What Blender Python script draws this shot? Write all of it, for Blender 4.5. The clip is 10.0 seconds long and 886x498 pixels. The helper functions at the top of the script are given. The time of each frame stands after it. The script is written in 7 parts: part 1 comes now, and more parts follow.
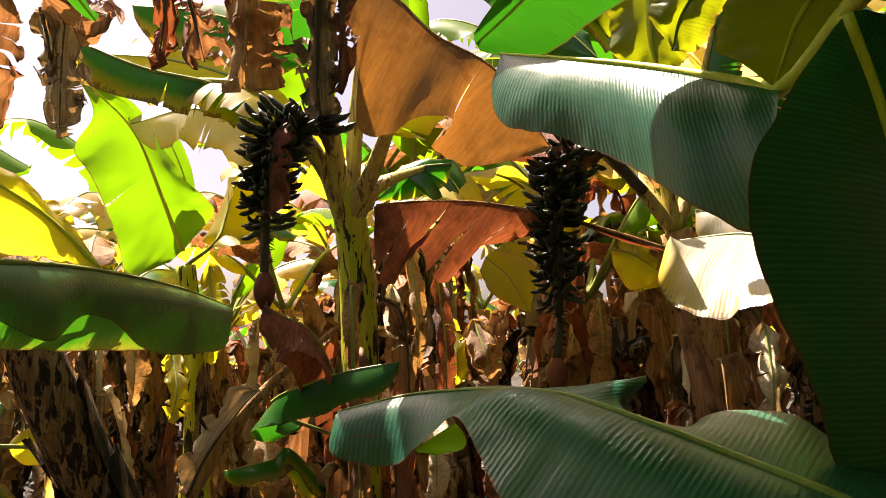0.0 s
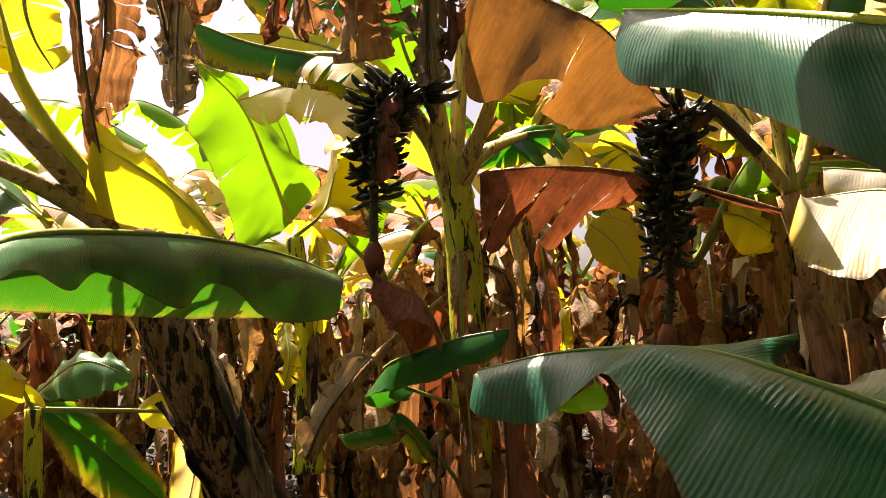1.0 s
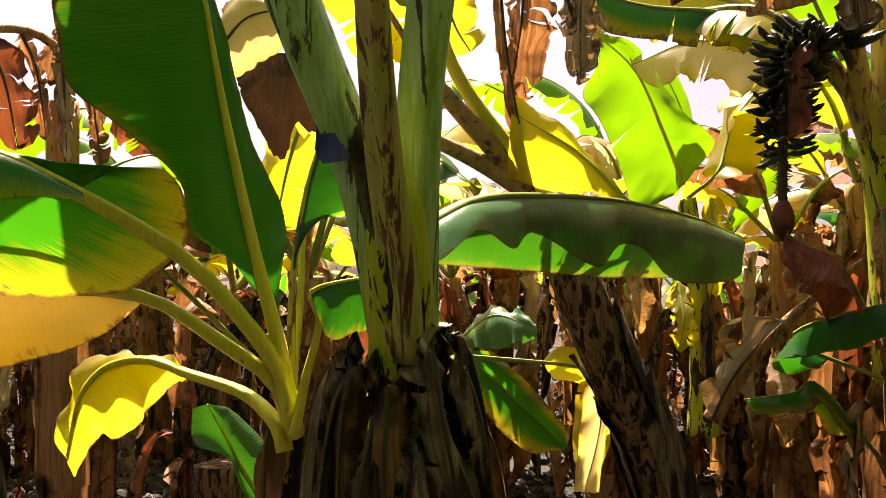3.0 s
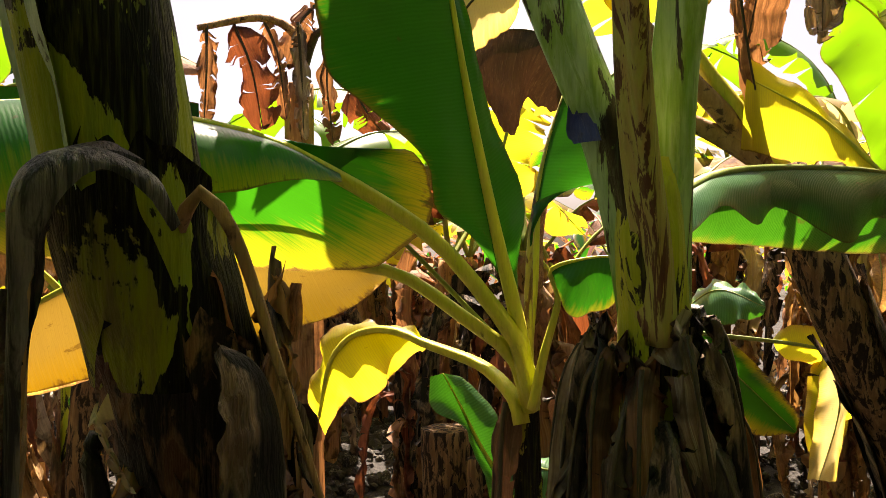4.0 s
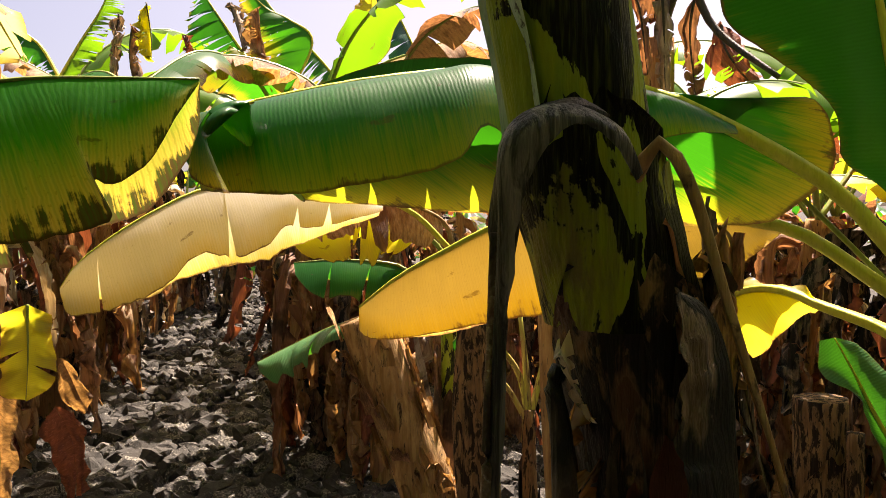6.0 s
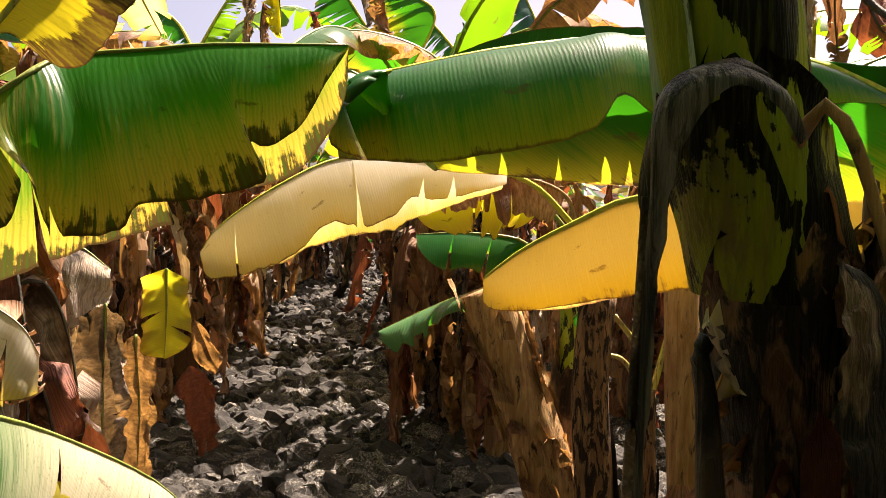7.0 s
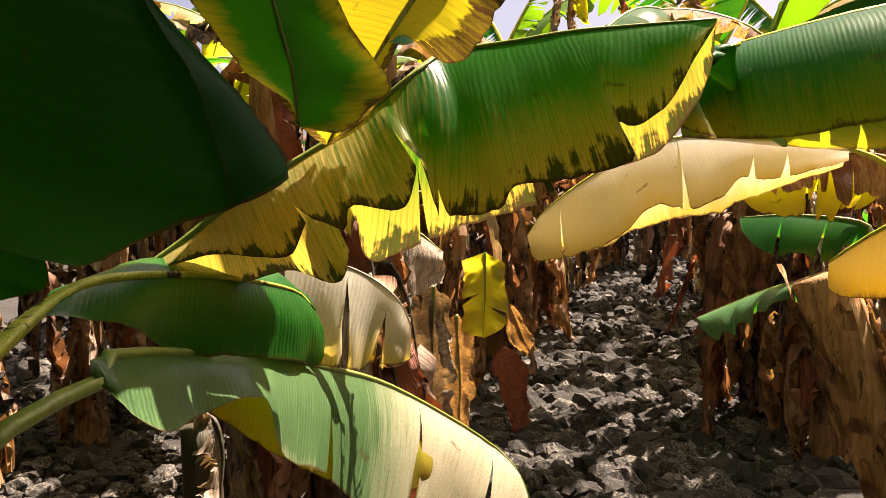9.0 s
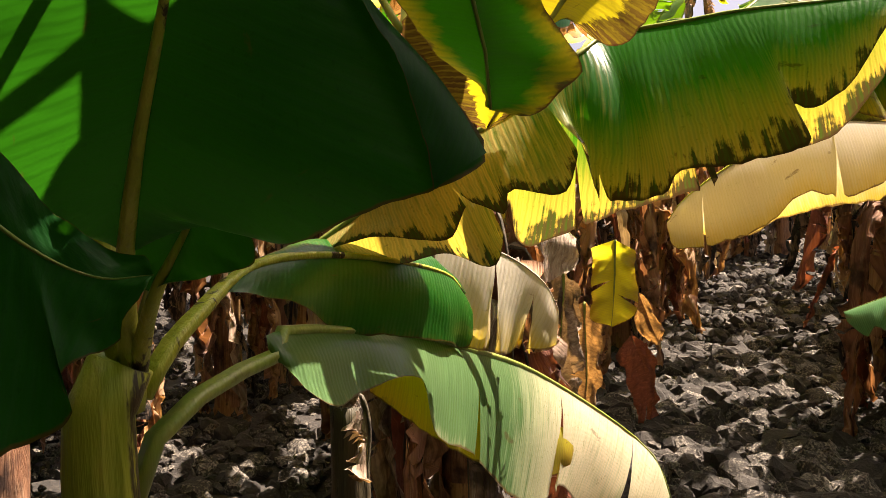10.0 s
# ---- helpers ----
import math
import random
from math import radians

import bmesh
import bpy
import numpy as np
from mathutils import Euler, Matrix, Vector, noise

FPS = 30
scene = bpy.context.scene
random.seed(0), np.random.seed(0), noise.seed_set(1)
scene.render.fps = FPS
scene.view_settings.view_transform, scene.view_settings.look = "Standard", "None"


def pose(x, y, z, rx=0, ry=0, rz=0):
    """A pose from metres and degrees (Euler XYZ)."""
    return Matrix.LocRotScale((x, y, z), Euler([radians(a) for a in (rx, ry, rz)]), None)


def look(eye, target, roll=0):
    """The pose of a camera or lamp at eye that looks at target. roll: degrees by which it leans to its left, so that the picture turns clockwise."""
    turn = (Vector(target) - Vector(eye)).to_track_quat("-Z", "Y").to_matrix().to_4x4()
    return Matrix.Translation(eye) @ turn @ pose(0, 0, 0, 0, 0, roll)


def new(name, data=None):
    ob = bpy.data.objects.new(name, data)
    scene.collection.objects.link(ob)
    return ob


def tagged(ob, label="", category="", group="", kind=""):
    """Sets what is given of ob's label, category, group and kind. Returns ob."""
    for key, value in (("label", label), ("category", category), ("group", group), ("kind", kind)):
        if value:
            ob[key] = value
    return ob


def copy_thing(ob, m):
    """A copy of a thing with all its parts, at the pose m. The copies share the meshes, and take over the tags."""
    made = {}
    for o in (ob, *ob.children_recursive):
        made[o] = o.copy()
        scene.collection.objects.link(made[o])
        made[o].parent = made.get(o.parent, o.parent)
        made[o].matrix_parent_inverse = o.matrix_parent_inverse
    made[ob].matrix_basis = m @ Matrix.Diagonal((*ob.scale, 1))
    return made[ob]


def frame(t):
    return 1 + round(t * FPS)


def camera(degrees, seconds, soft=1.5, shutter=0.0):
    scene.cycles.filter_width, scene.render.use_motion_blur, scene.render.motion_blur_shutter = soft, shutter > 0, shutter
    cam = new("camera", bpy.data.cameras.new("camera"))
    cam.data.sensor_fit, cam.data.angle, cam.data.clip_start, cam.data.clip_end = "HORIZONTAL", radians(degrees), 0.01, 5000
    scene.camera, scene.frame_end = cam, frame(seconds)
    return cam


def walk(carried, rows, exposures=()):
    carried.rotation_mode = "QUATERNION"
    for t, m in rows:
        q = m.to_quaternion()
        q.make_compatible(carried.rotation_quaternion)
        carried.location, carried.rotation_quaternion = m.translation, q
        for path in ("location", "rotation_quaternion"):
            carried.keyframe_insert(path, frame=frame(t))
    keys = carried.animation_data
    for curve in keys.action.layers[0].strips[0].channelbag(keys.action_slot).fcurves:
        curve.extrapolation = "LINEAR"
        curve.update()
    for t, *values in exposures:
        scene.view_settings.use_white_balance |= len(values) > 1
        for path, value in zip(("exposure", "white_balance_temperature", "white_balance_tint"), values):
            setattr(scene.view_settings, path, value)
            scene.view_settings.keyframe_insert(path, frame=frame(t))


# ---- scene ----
cam = camera(56.2, 10.0, soft=0.7)
PATH = [
    (0, (-0.005, 0.007, 2.038), (-0.356, 1.967, 2.224), -1.1),
    (0.5, (-0.048, 0.002, 2.029), (-0.463, 1.952, 2.18), -1.8),
    (1, (-0.097, -0.011, 2.017), (-0.658, 1.905, 2.141), -1.6),
    (1.5, (-0.116, -0.037, 2.019), (-0.84, 1.824, 2.139), -1.5),
    (2, (-0.133, -0.066, 2.018), (-1.036, 1.716, 2.124), -1.8),
    (2.5, (-0.172, -0.108, 2.014), (-1.254, 1.571, 2.1), -1.9),
    (3, (-0.212, -0.175, 2.0), (-1.528, 1.33, 2.058), -0.9),
    (4.3, (-0.287, -0.283, 2.032), (-1.991, 0.765, 2.005), -0.5),
    (4.5, (-0.288, -0.302, 2.029), (-2.035, 0.671, 1.997), -0.4),
    (5, (-0.29, -0.343, 2.023), (-2.134, 0.428, 1.969), -0.4),
    (5.5, (-0.297, -0.376, 2.019), (-2.205, 0.219, 1.945), -0.7),
    (6, (-0.304, -0.41, 2.015), (-2.253, 0.025, 1.913), -0.7),
    (6.2, (-0.31, -0.419, 2.013), (-2.27, -0.041, 1.893), -0.4),
    (7.3, (-0.303, -0.467, 1.989), (-2.294, -0.376, 1.834), 0.1),
    (7.5, (-0.306, -0.475, 1.985), (-2.299, -0.435, 1.83), 0.0),
    (8, (-0.298, -0.495, 1.98), (-2.288, -0.6, 1.812), -0.1),
    (8.5, (-0.277, -0.53, 1.976), (-2.243, -0.853, 1.798), -1.0),
    (9, (-0.261, -0.563, 1.985), (-2.182, -1.09, 1.808), -1.5),
    (9.5, (-0.246, -0.589, 1.979), (-2.123, -1.255, 1.79), -1.5),
    (10, (-0.235, -0.624, 1.984), (-2.059, -1.418, 1.781), -1.4),
]
walk(cam, [(t, look(eye, target, roll)) for t, eye, target, roll in PATH], ((0.0, 2.31, 7700, 22), (3.0, 2.29, 7800, 20), (5.0, 2.33, 7300, 20), (7.3, 2.27, 7300, 22), (10.0, 2.28, 7600, 22)))

# ---- daylight: a high sun ahead of the camera, clear sky ----
SUN_AZ, SUN_EL = 143.0, 62.0
sun_way = Vector((math.cos(radians(SUN_AZ)) * math.cos(radians(SUN_EL)), math.sin(radians(SUN_AZ)) * math.cos(radians(SUN_EL)), math.sin(radians(SUN_EL))))
sun = new("sun", bpy.data.lights.new("sun", "SUN"))
sun.data.energy, sun.data.angle, sun.data.color = 5.0, radians(0.5), (1.0, 0.94, 0.83)
sun.matrix_world = look((0, 0, 20), Vector((0, 0, 20)) - sun_way)
world = bpy.data.worlds.new("world")
scene.world = world
world.use_nodes = True
wn = world.node_tree.nodes
sky = wn.new("ShaderNodeTexSky")
sky.sky_type, sky.sun_disc = "NISHITA", False
sky.sun_elevation, sky.sun_rotation = radians(SUN_EL), radians(90 - SUN_AZ)
sky.ozone_density = 0.0
sky.air_density, sky.dust_density = 0.45, 4.0
world.node_tree.links.new(sky.outputs[0], wn["Background"].inputs[0])
wn["Background"].inputs[1].default_value = 0.05


# ---- materials ----
def nodes_of(name):
    m = bpy.data.materials.new(name)
    m.use_nodes = True
    t = m.node_tree
    return m, t, t.nodes["Principled BSDF"]


def node(t, kind, inputs=None, **props):
    n = t.nodes.new(kind)
    for k, v in props.items():
        if k == "operation":
            n.operation = v
        elif k == "data_type":
            n.data_type = v
        elif k == "wave_profile":
            n.wave_profile = v
        elif k == "feature":
            n.feature = v
    for k, v in (inputs or {}).items():
        if isinstance(v, bpy.types.NodeSocket):
            t.links.new(v, n.inputs[k])
        else:
            n.inputs[k].default_value = v
    return n


def mapped(t, scale, coord="Object"):
    c = t.nodes.new("ShaderNodeTexCoord")
    m = node(t, "ShaderNodeMapping", {0: c.outputs[coord], 3: scale})
    return m.outputs[0]


def noise_of(t, vec, scale, detail=4.0, rough=0.6, distortion=0.0):
    return node(t, "ShaderNodeTexNoise", {"Vector": vec, "Scale": scale, "Detail": detail, "Roughness": rough, "Distortion": distortion}).outputs[0]


def step(t, value, lo, hi):
    n = node(t, "ShaderNodeMapRange", {0: value, 1: lo, 2: hi})
    return n.outputs[0]


def mix(t, fac, a, b):
    n = t.nodes.new("ShaderNodeMix")
    n.data_type = "RGBA"
    for i, v in ((0, fac), (6, a), (7, b)):
        if isinstance(v, bpy.types.NodeSocket):
            t.links.new(v, n.inputs[i])
        else:
            n.inputs[i].default_value = v if i == 0 else (*v, 1.0)
    return n.outputs[2]


def calc(t, op, a, b=0.0):
    return node(t, "ShaderNodeMath", {0: a, 1: b}, operation=op).outputs[0]


def bumped(t, height, strength, distance=0.01):
    return node(t, "ShaderNodeBump", {"Height": height, "Strength": strength, "Distance": distance}).outputs[0]


def leaf_mat(name, top, top2, edge, glow, glow_edge, edge_at=(0.75, 1.05), dry_at=(1.0, 1.15), trans=0.5, rough=0.3, veins=0.12, spec=0.32, dry=(0.16, 0.075, 0.025), fade=None, lines=0.26):
    """Leaf tissue: glossy face, light through it, ribs across the blade, an ageing margin with dry spots."""
    m, t, b = nodes_of(name)
    top, top2, edge = (tuple(c * 0.52 for c in q) for q in (top, top2, edge))
    glow, glow_edge = (tuple(min(1.0, c * 0.92) for c in q) for q in (glow, glow_edge))
    uv = t.nodes.new("ShaderNodeUVMap")
    sep = node(t, "ShaderNodeSeparateXYZ", {0: uv.outputs[0]})
    pos = mapped(t, (1, 1, 1))
    rnd = t.nodes.new("ShaderNodeObjectInfo").outputs["Random"]
    big = noise_of(t, pos, 3.0, 3.0)
    fine = noise_of(t, pos, 28.0, 4.0)
    rib = node(t, "ShaderNodeTexWave", {"Vector": uv.outputs[0], "Scale": 30.0, "Distortion": 2.0, "Detail": 2.0, "Detail Scale": 0.4}).outputs[0]
    streak = noise_of(t, node(t, "ShaderNodeMapping", {0: uv.outputs[0], 3: (120.0, 1.8, 1.0)}).outputs[0], 1.0, 3.0)
    base = mix(t, step(t, calc(t, "ADD", big, calc(t, "MULTIPLY", streak, 0.5)), 0.55, 0.95), top, top2)
    ageing = calc(t, "ADD", sep.outputs[1], calc(t, "MULTIPLY", calc(t, "SUBTRACT", calc(t, "ADD", big, streak), 1.0), 0.55))
    ageing = calc(t, "ADD", ageing, calc(t, "MULTIPLY", calc(t, "SUBTRACT", rnd, 0.5), 0.12))
    ef = step(t, ageing, *edge_at)
    if fade:
        ef = calc(t, "MAXIMUM", ef, step(t, calc(t, "ADD", sep.outputs[0], calc(t, "MULTIPLY", calc(t, "SUBTRACT", streak, 0.5), 0.5)), *fade))
    df = step(t, calc(t, "ADD", ageing, calc(t, "MULTIPLY", calc(t, "SUBTRACT", fine, 0.5), 0.5)), *dry_at)
    col = mix(t, df, mix(t, ef, base, edge), dry)
    speck = noise_of(t, pos, 130.0, 2.0)
    col = mix(t, calc(t, "MULTIPLY", step(t, speck, 0.62, 0.7), 0.55), col, tuple(c * 0.35 for c in top))
    col = mix(t, calc(t, "MULTIPLY", step(t, streak, 0.5, 0.72), 0.6), col, tuple(min(1, c * 2.0 + 0.004) for c in top))
    col = mix(t, calc(t, "MULTIPLY", step(t, rib, 0.7, 0.97), lines), col, tuple(min(1, c * 2.2 + 0.03) for c in top))
    col = mix(t, calc(t, "MULTIPLY", step(t, rib, 0.3, 0.02), lines * 1.3), col, tuple(c * 0.4 for c in top))
    blot = noise_of(t, node(t, "ShaderNodeMapping", {0: uv.outputs[0], 3: (9.0, 5.0, 1.0)}).outputs[0], 1.0, 5.0)
    col = mix(t, calc(t, "MULTIPLY", step(t, blot, 0.66, 0.7), 0.5), col, tuple(c * 0.5 for c in dry))
    brim = calc(t, "MULTIPLY", step(t, calc(t, "ADD", sep.outputs[1], calc(t, "MULTIPLY", calc(t, "SUBTRACT", fine, 0.5), 0.05)), 0.975, 0.99), 0.8)
    col = mix(t, brim, col, tuple(c * 0.5 for c in dry))
    lit = mix(t, df, mix(t, ef, glow, glow_edge), tuple(c * 1.5 for c in dry))
    lit = mix(t, calc(t, "MULTIPLY", step(t, streak, 0.35, 0.75), 0.4), lit, tuple(c * 0.45 for c in glow))
    lit = mix(t, calc(t, "MULTIPLY", step(t, rib, 0.55, 0.95), 0.3), lit, tuple(c * 0.35 for c in glow))
    lit = mix(t, calc(t, "MULTIPLY", step(t, blot, 0.66, 0.7), 0.6), lit, tuple(c * 1.1 for c in dry))
    lit = mix(t, brim, lit, dry)
    t.links.new(col, b.inputs["Base Color"])
    b.inputs["Roughness"].default_value = rough
    b.inputs["Specular IOR Level"].default_value = spec
    soft = step(t, noise_of(t, node(t, "ShaderNodeMapping", {0: uv.outputs[0], 3: (3.0, 2.5, 1.0)}).outputs[0], 1.0, 3.0), 0.35, 0.65)
    height = calc(t, "ADD", calc(t, "ADD", calc(t, "MULTIPLY", rib, soft), calc(t, "MULTIPLY", streak, 1.6)), calc(t, "MULTIPLY", fine, 0.7))
    nb = bumped(t, height, veins, 0.005)
    t.links.new(nb, b.inputs["Normal"])
    tr = node(t, "ShaderNodeBsdfTranslucent", {0: lit})
    mx = node(t, "ShaderNodeMixShader", {0: trans, 1: b.outputs[0], 2: tr.outputs[0]})
    t.links.new(mx.outputs[0], t.nodes["Material Output"].inputs[0])
    return m


def dry_mat(name, a, b2, c3, glow, trans=0.3, rough=0.75, grain=1.0):
    """Dry leaf: papery, streaked along its ribs, with dark rotten patches."""
    m, t, b = nodes_of(name)
    a, b2, c3, glow = (tuple(c * 0.7 for c in q) for q in (a, b2, c3, glow))
    uv = t.nodes.new("ShaderNodeUVMap")
    pos = mapped(t, (1, 1, 1))
    big = noise_of(t, pos, 4.5, 4.0)
    streak = noise_of(t, node(t, "ShaderNodeMapping", {0: uv.outputs[0], 3: (55.0, 3.5, 1.0)}).outputs[0], 1.0, 4.0)
    fine = noise_of(t, pos, 60.0, 3.0)
    rnd = t.nodes.new("ShaderNodeObjectInfo").outputs["Random"]
    col = mix(t, step(t, calc(t, "ADD", streak, calc(t, "MULTIPLY", calc(t, "SUBTRACT", rnd, 0.5), 0.3)), 0.38, 0.66), a, b2)
    fibre = noise_of(t, node(t, "ShaderNodeMapping", {0: uv.outputs[0], 3: (160.0, 6.0, 1.0)}).outputs[0], 1.0, 3.0)
    col = mix(t, step(t, fibre, 0.55, 0.72), col, tuple(min(0.6, c * 1.5 + 0.04) for c in a))
    col = mix(t, step(t, big, 0.5, 0.62), col, c3)
    col = mix(t, calc(t, "MULTIPLY", step(t, fibre, 0.42, 0.3), 0.6), col, c3)
    t.links.new(col, b.inputs["Base Color"])
    b.inputs["Roughness"].default_value = rough
    nb = bumped(t, calc(t, "ADD", calc(t, "ADD", streak, fibre), calc(t, "MULTIPLY", fine, 0.4)), 1.0, 0.008)
    t.links.new(nb, b.inputs["Normal"])
    lit = mix(t, step(t, big, 0.5, 0.75), glow, tuple(c * 0.35 for c in glow))
    lit = mix(t, calc(t, "MULTIPLY", step(t, streak, 0.35, 0.62), grain), lit, tuple(c * 0.3 for c in glow))
    lit = mix(t, calc(t, "MULTIPLY", step(t, fibre, 0.5, 0.65), 0.6 * grain), lit, tuple(c * 0.2 for c in glow))
    tr = node(t, "ShaderNodeBsdfTranslucent", {0: lit})
    mx = node(t, "ShaderNodeMixShader", {0: trans, 1: b.outputs[0], 2: tr.outputs[0]})
    t.links.new(mx.outputs[0], t.nodes["Material Output"].inputs[0])
    return m


def bark_mat(name, a, b2, dark, scale=(9, 9, 1.6), dark_at=(0.52, 0.6), rough=0.5, bump=0.5, spec=0.4):
    """Stem skin: streaks along the stem with dark rotten blotches and fine fibres."""
    m, t, b = nodes_of(name)
    a, b2, dark = (tuple(c * 0.7 for c in q) for q in (a, b2, dark))
    vec = mapped(t, scale)
    big = noise_of(t, vec, 1.0, 6.0, 0.62, 0.6)
    mid = noise_of(t, mapped(t, (30, 30, 4)), 1.0, 5.0)
    fib = noise_of(t, mapped(t, (120, 120, 6)), 1.0, 3.0)
    col = mix(t, step(t, mid, 0.42, 0.6), a, b2)
    fray = calc(t, "ADD", big, calc(t, "MULTIPLY", calc(t, "SUBTRACT", fib, 0.5), 0.12))
    rim = calc(t, "MULTIPLY", step(t, fray, dark_at[0] - 0.02, dark_at[0] - 0.005), 0.3)
    col = mix(t, rim, col, tuple(min(0.6, c * 0.7 + 0.05) for c in b2))
    col = mix(t, step(t, fray, *dark_at), col, dark)
    chip = noise_of(t, mapped(t, (70, 70, 30)), 1.0, 3.0)
    col = mix(t, calc(t, "MULTIPLY", step(t, chip, 0.67, 0.7), 0.45), col, tuple(min(0.5, c * 0.7 + 0.03) for c in b2))
    col = mix(t, calc(t, "MULTIPLY", step(t, fib, 0.5, 0.75), 0.4), col, tuple(c * 0.45 for c in a))
    t.links.new(col, b.inputs["Base Color"])
    b.inputs["Roughness"].default_value = rough
    b.inputs["Specular IOR Level"].default_value = spec
    t.links.new(bumped(t, calc(t, "ADD", big, calc(t, "ADD", mid, fib)), bump, 0.008), b.inputs["Normal"])
    return m


GREEN = leaf_mat("leaf_green", (0.006, 0.12, 0.010), (0.018, 0.16, 0.010), (0.2, 0.19, 0.03), (0.035, 0.30, 0.012), (0.75, 0.55, 0.03), (0.9, 1.2), (1.12, 1.25), 0.3)
TEAL = leaf_mat("leaf_deep_green", (0.005, 0.105, 0.06), (0.01, 0.145, 0.08), (0.1, 0.16, 0.06), (0.03, 0.22, 0.02), (0.3, 0.4, 0.03), (1.0, 1.3), (1.25, 1.4), 0.12, 0.36, 0.2, 0.5, lines=0.4)
# base colour lifted to grey-green, so it carries part of the sheen
GLOSSY = leaf_mat("leaf_glossy_painted_sheen", (0.07, 0.22, 0.08), (0.1, 0.27, 0.09), (0.25, 0.25, 0.05), (0.06, 0.34, 0.012), (0.7, 0.6, 0.04), (0.9, 1.2), (1.1, 1.25), 0.24, 0.3, 0.22, 0.6, lines=0.3)
# for the added leaves that only block the sun
DEEP = leaf_mat("leaf_shade_caster", (0.004, 0.06, 0.014), (0.006, 0.08, 0.02), (0.02, 0.09, 0.02), (0.02, 0.16, 0.01), (0.04, 0.2, 0.01), (1.1, 1.4), (1.3, 1.5), 0.06, 0.4, 0.04, 0.12, lines=0.04)
# darkened copy of GREEN, the deep shade is put into its colour
SHADE_GREEN = leaf_mat("leaf_green_shade_painted", (0.004, 0.075, 0.014), (0.008, 0.1, 0.016), (0.04, 0.12, 0.02), (0.03, 0.3, 0.012), (0.1, 0.32, 0.01), (1.1, 1.4), (1.3, 1.5), 0.22, 0.42, 0.08, 0.12, lines=0.12)
AGED = leaf_mat("leaf_ageing", (0.008, 0.13, 0.008), (0.035, 0.17, 0.008), (0.36, 0.25, 0.05), (0.05, 0.33, 0.01), (0.95, 0.58, 0.03), (0.52, 1.0), (0.9, 0.97), 0.45)
AGED_TIP = leaf_mat("leaf_tan_tip", (0.008, 0.13, 0.008), (0.035, 0.17, 0.008), (0.75, 0.6, 0.2), (0.05, 0.33, 0.01), (0.9, 0.58, 0.08), (0.45, 0.92), (0.86, 0.93), 0.42, dry=(0.06, 0.03, 0.012), fade=(0.62, 0.34))
AGED_EDGE = leaf_mat("leaf_yellow_margin", (0.006, 0.13, 0.010), (0.018, 0.16, 0.010), (0.4, 0.3, 0.05), (0.04, 0.34, 0.01), (0.95, 0.72, 0.03), (0.62, 1.0), (0.98, 1.08), 0.45, 0.3, 0.1, 0.5)
# the fade to a pale tip is part bleaching, part painted sun glare
PALE_GREEN = leaf_mat("leaf_bleached_sunlit_tip", (0.1, 0.22, 0.08), (0.14, 0.26, 0.1), (1.2, 1.05, 0.75), (0.16, 0.36, 0.02), (0.95, 0.65, 0.1), (0.95, 1.3), (1.1, 1.25), 0.35, fade=(0.95, 1.3))
OLIVE = leaf_mat("leaf_yellow_green", (0.1, 0.15, 0.02), (0.14, 0.18, 0.02), (0.3, 0.25, 0.04), (0.34, 0.4, 0.01), (0.7, 0.5, 0.03), (0.85, 1.1), (1.1, 1.25), 0.45)
LIME = leaf_mat("leaf_young", (0.13, 0.27, 0.03), (0.18, 0.32, 0.03), (0.3, 0.34, 0.04), (0.2, 0.46, 0.01), (0.4, 0.55, 0.03), (0.95, 1.2), (1.2, 1.4), 0.5, lines=0.25)
YELLOW = leaf_mat("leaf_yellow", (0.42, 0.38, 0.05), (0.5, 0.42, 0.07), (0.5, 0.35, 0.1), (0.88, 0.8, 0.03), (1.0, 0.66, 0.04), (0.6, 1.0), (1.02, 1.15), 0.6, 0.45)
PALE = leaf_mat("leaf_fading", (0.62, 0.5, 0.24), (0.72, 0.58, 0.28), (0.5, 0.36, 0.08), (0.8, 0.62, 0.22), (0.95, 0.68, 0.08), (0.6, 0.95), (1.0, 1.12), 0.5, 0.34, 0.12, 0.5)
# faded tissue, made whiter to carry sun glare and sheen as well
FADED_GLARE = leaf_mat("leaf_faded_glare", (0.72, 0.67, 0.54), (0.8, 0.75, 0.62), (0.8, 0.6, 0.2), (1.0, 0.85, 0.45), (1.0, 0.7, 0.05), (0.6, 0.95), (1.0, 1.12), 0.45, 0.34, 0.12, 0.5)
YELLOW_ROT = leaf_mat("leaf_yellow_rotten", (0.42, 0.34, 0.05), (0.5, 0.4, 0.07), (0.3, 0.14, 0.04), (0.9, 0.72, 0.03), (0.8, 0.4, 0.03), (0.7, 1.0), (0.62, 0.69), 0.55, 0.45, dry=(0.05, 0.02, 0.008))
TAN = dry_mat("leaf_dry_tan", (0.62, 0.4, 0.22), (0.42, 0.21, 0.09), (0.16, 0.06, 0.025), (0.95, 0.46, 0.12), 0.42)
BROWN = dry_mat("leaf_dry_brown", (0.6, 0.33, 0.19), (0.29, 0.12, 0.063), (0.04, 0.018, 0.012), (0.8, 0.33, 0.11), 0.32)
TAN_DARK = dry_mat("leaf_dry_amber", (0.5, 0.28, 0.12), (0.4, 0.19, 0.07), (0.2, 0.08, 0.03), (0.42, 0.165, 0.03), 0.34, grain=0.35)
RUST = dry_mat("leaf_dry_rust", (0.42, 0.14, 0.08), (0.24, 0.07, 0.04), (0.06, 0.02, 0.013), (0.5, 0.13, 0.04), 0.3, grain=0.5)
GREY = dry_mat("leaf_dry_grey", (0.62, 0.48, 0.36), (0.28, 0.17, 0.11), (0.045, 0.03, 0.023), (0.8, 0.45, 0.16), 0.2)
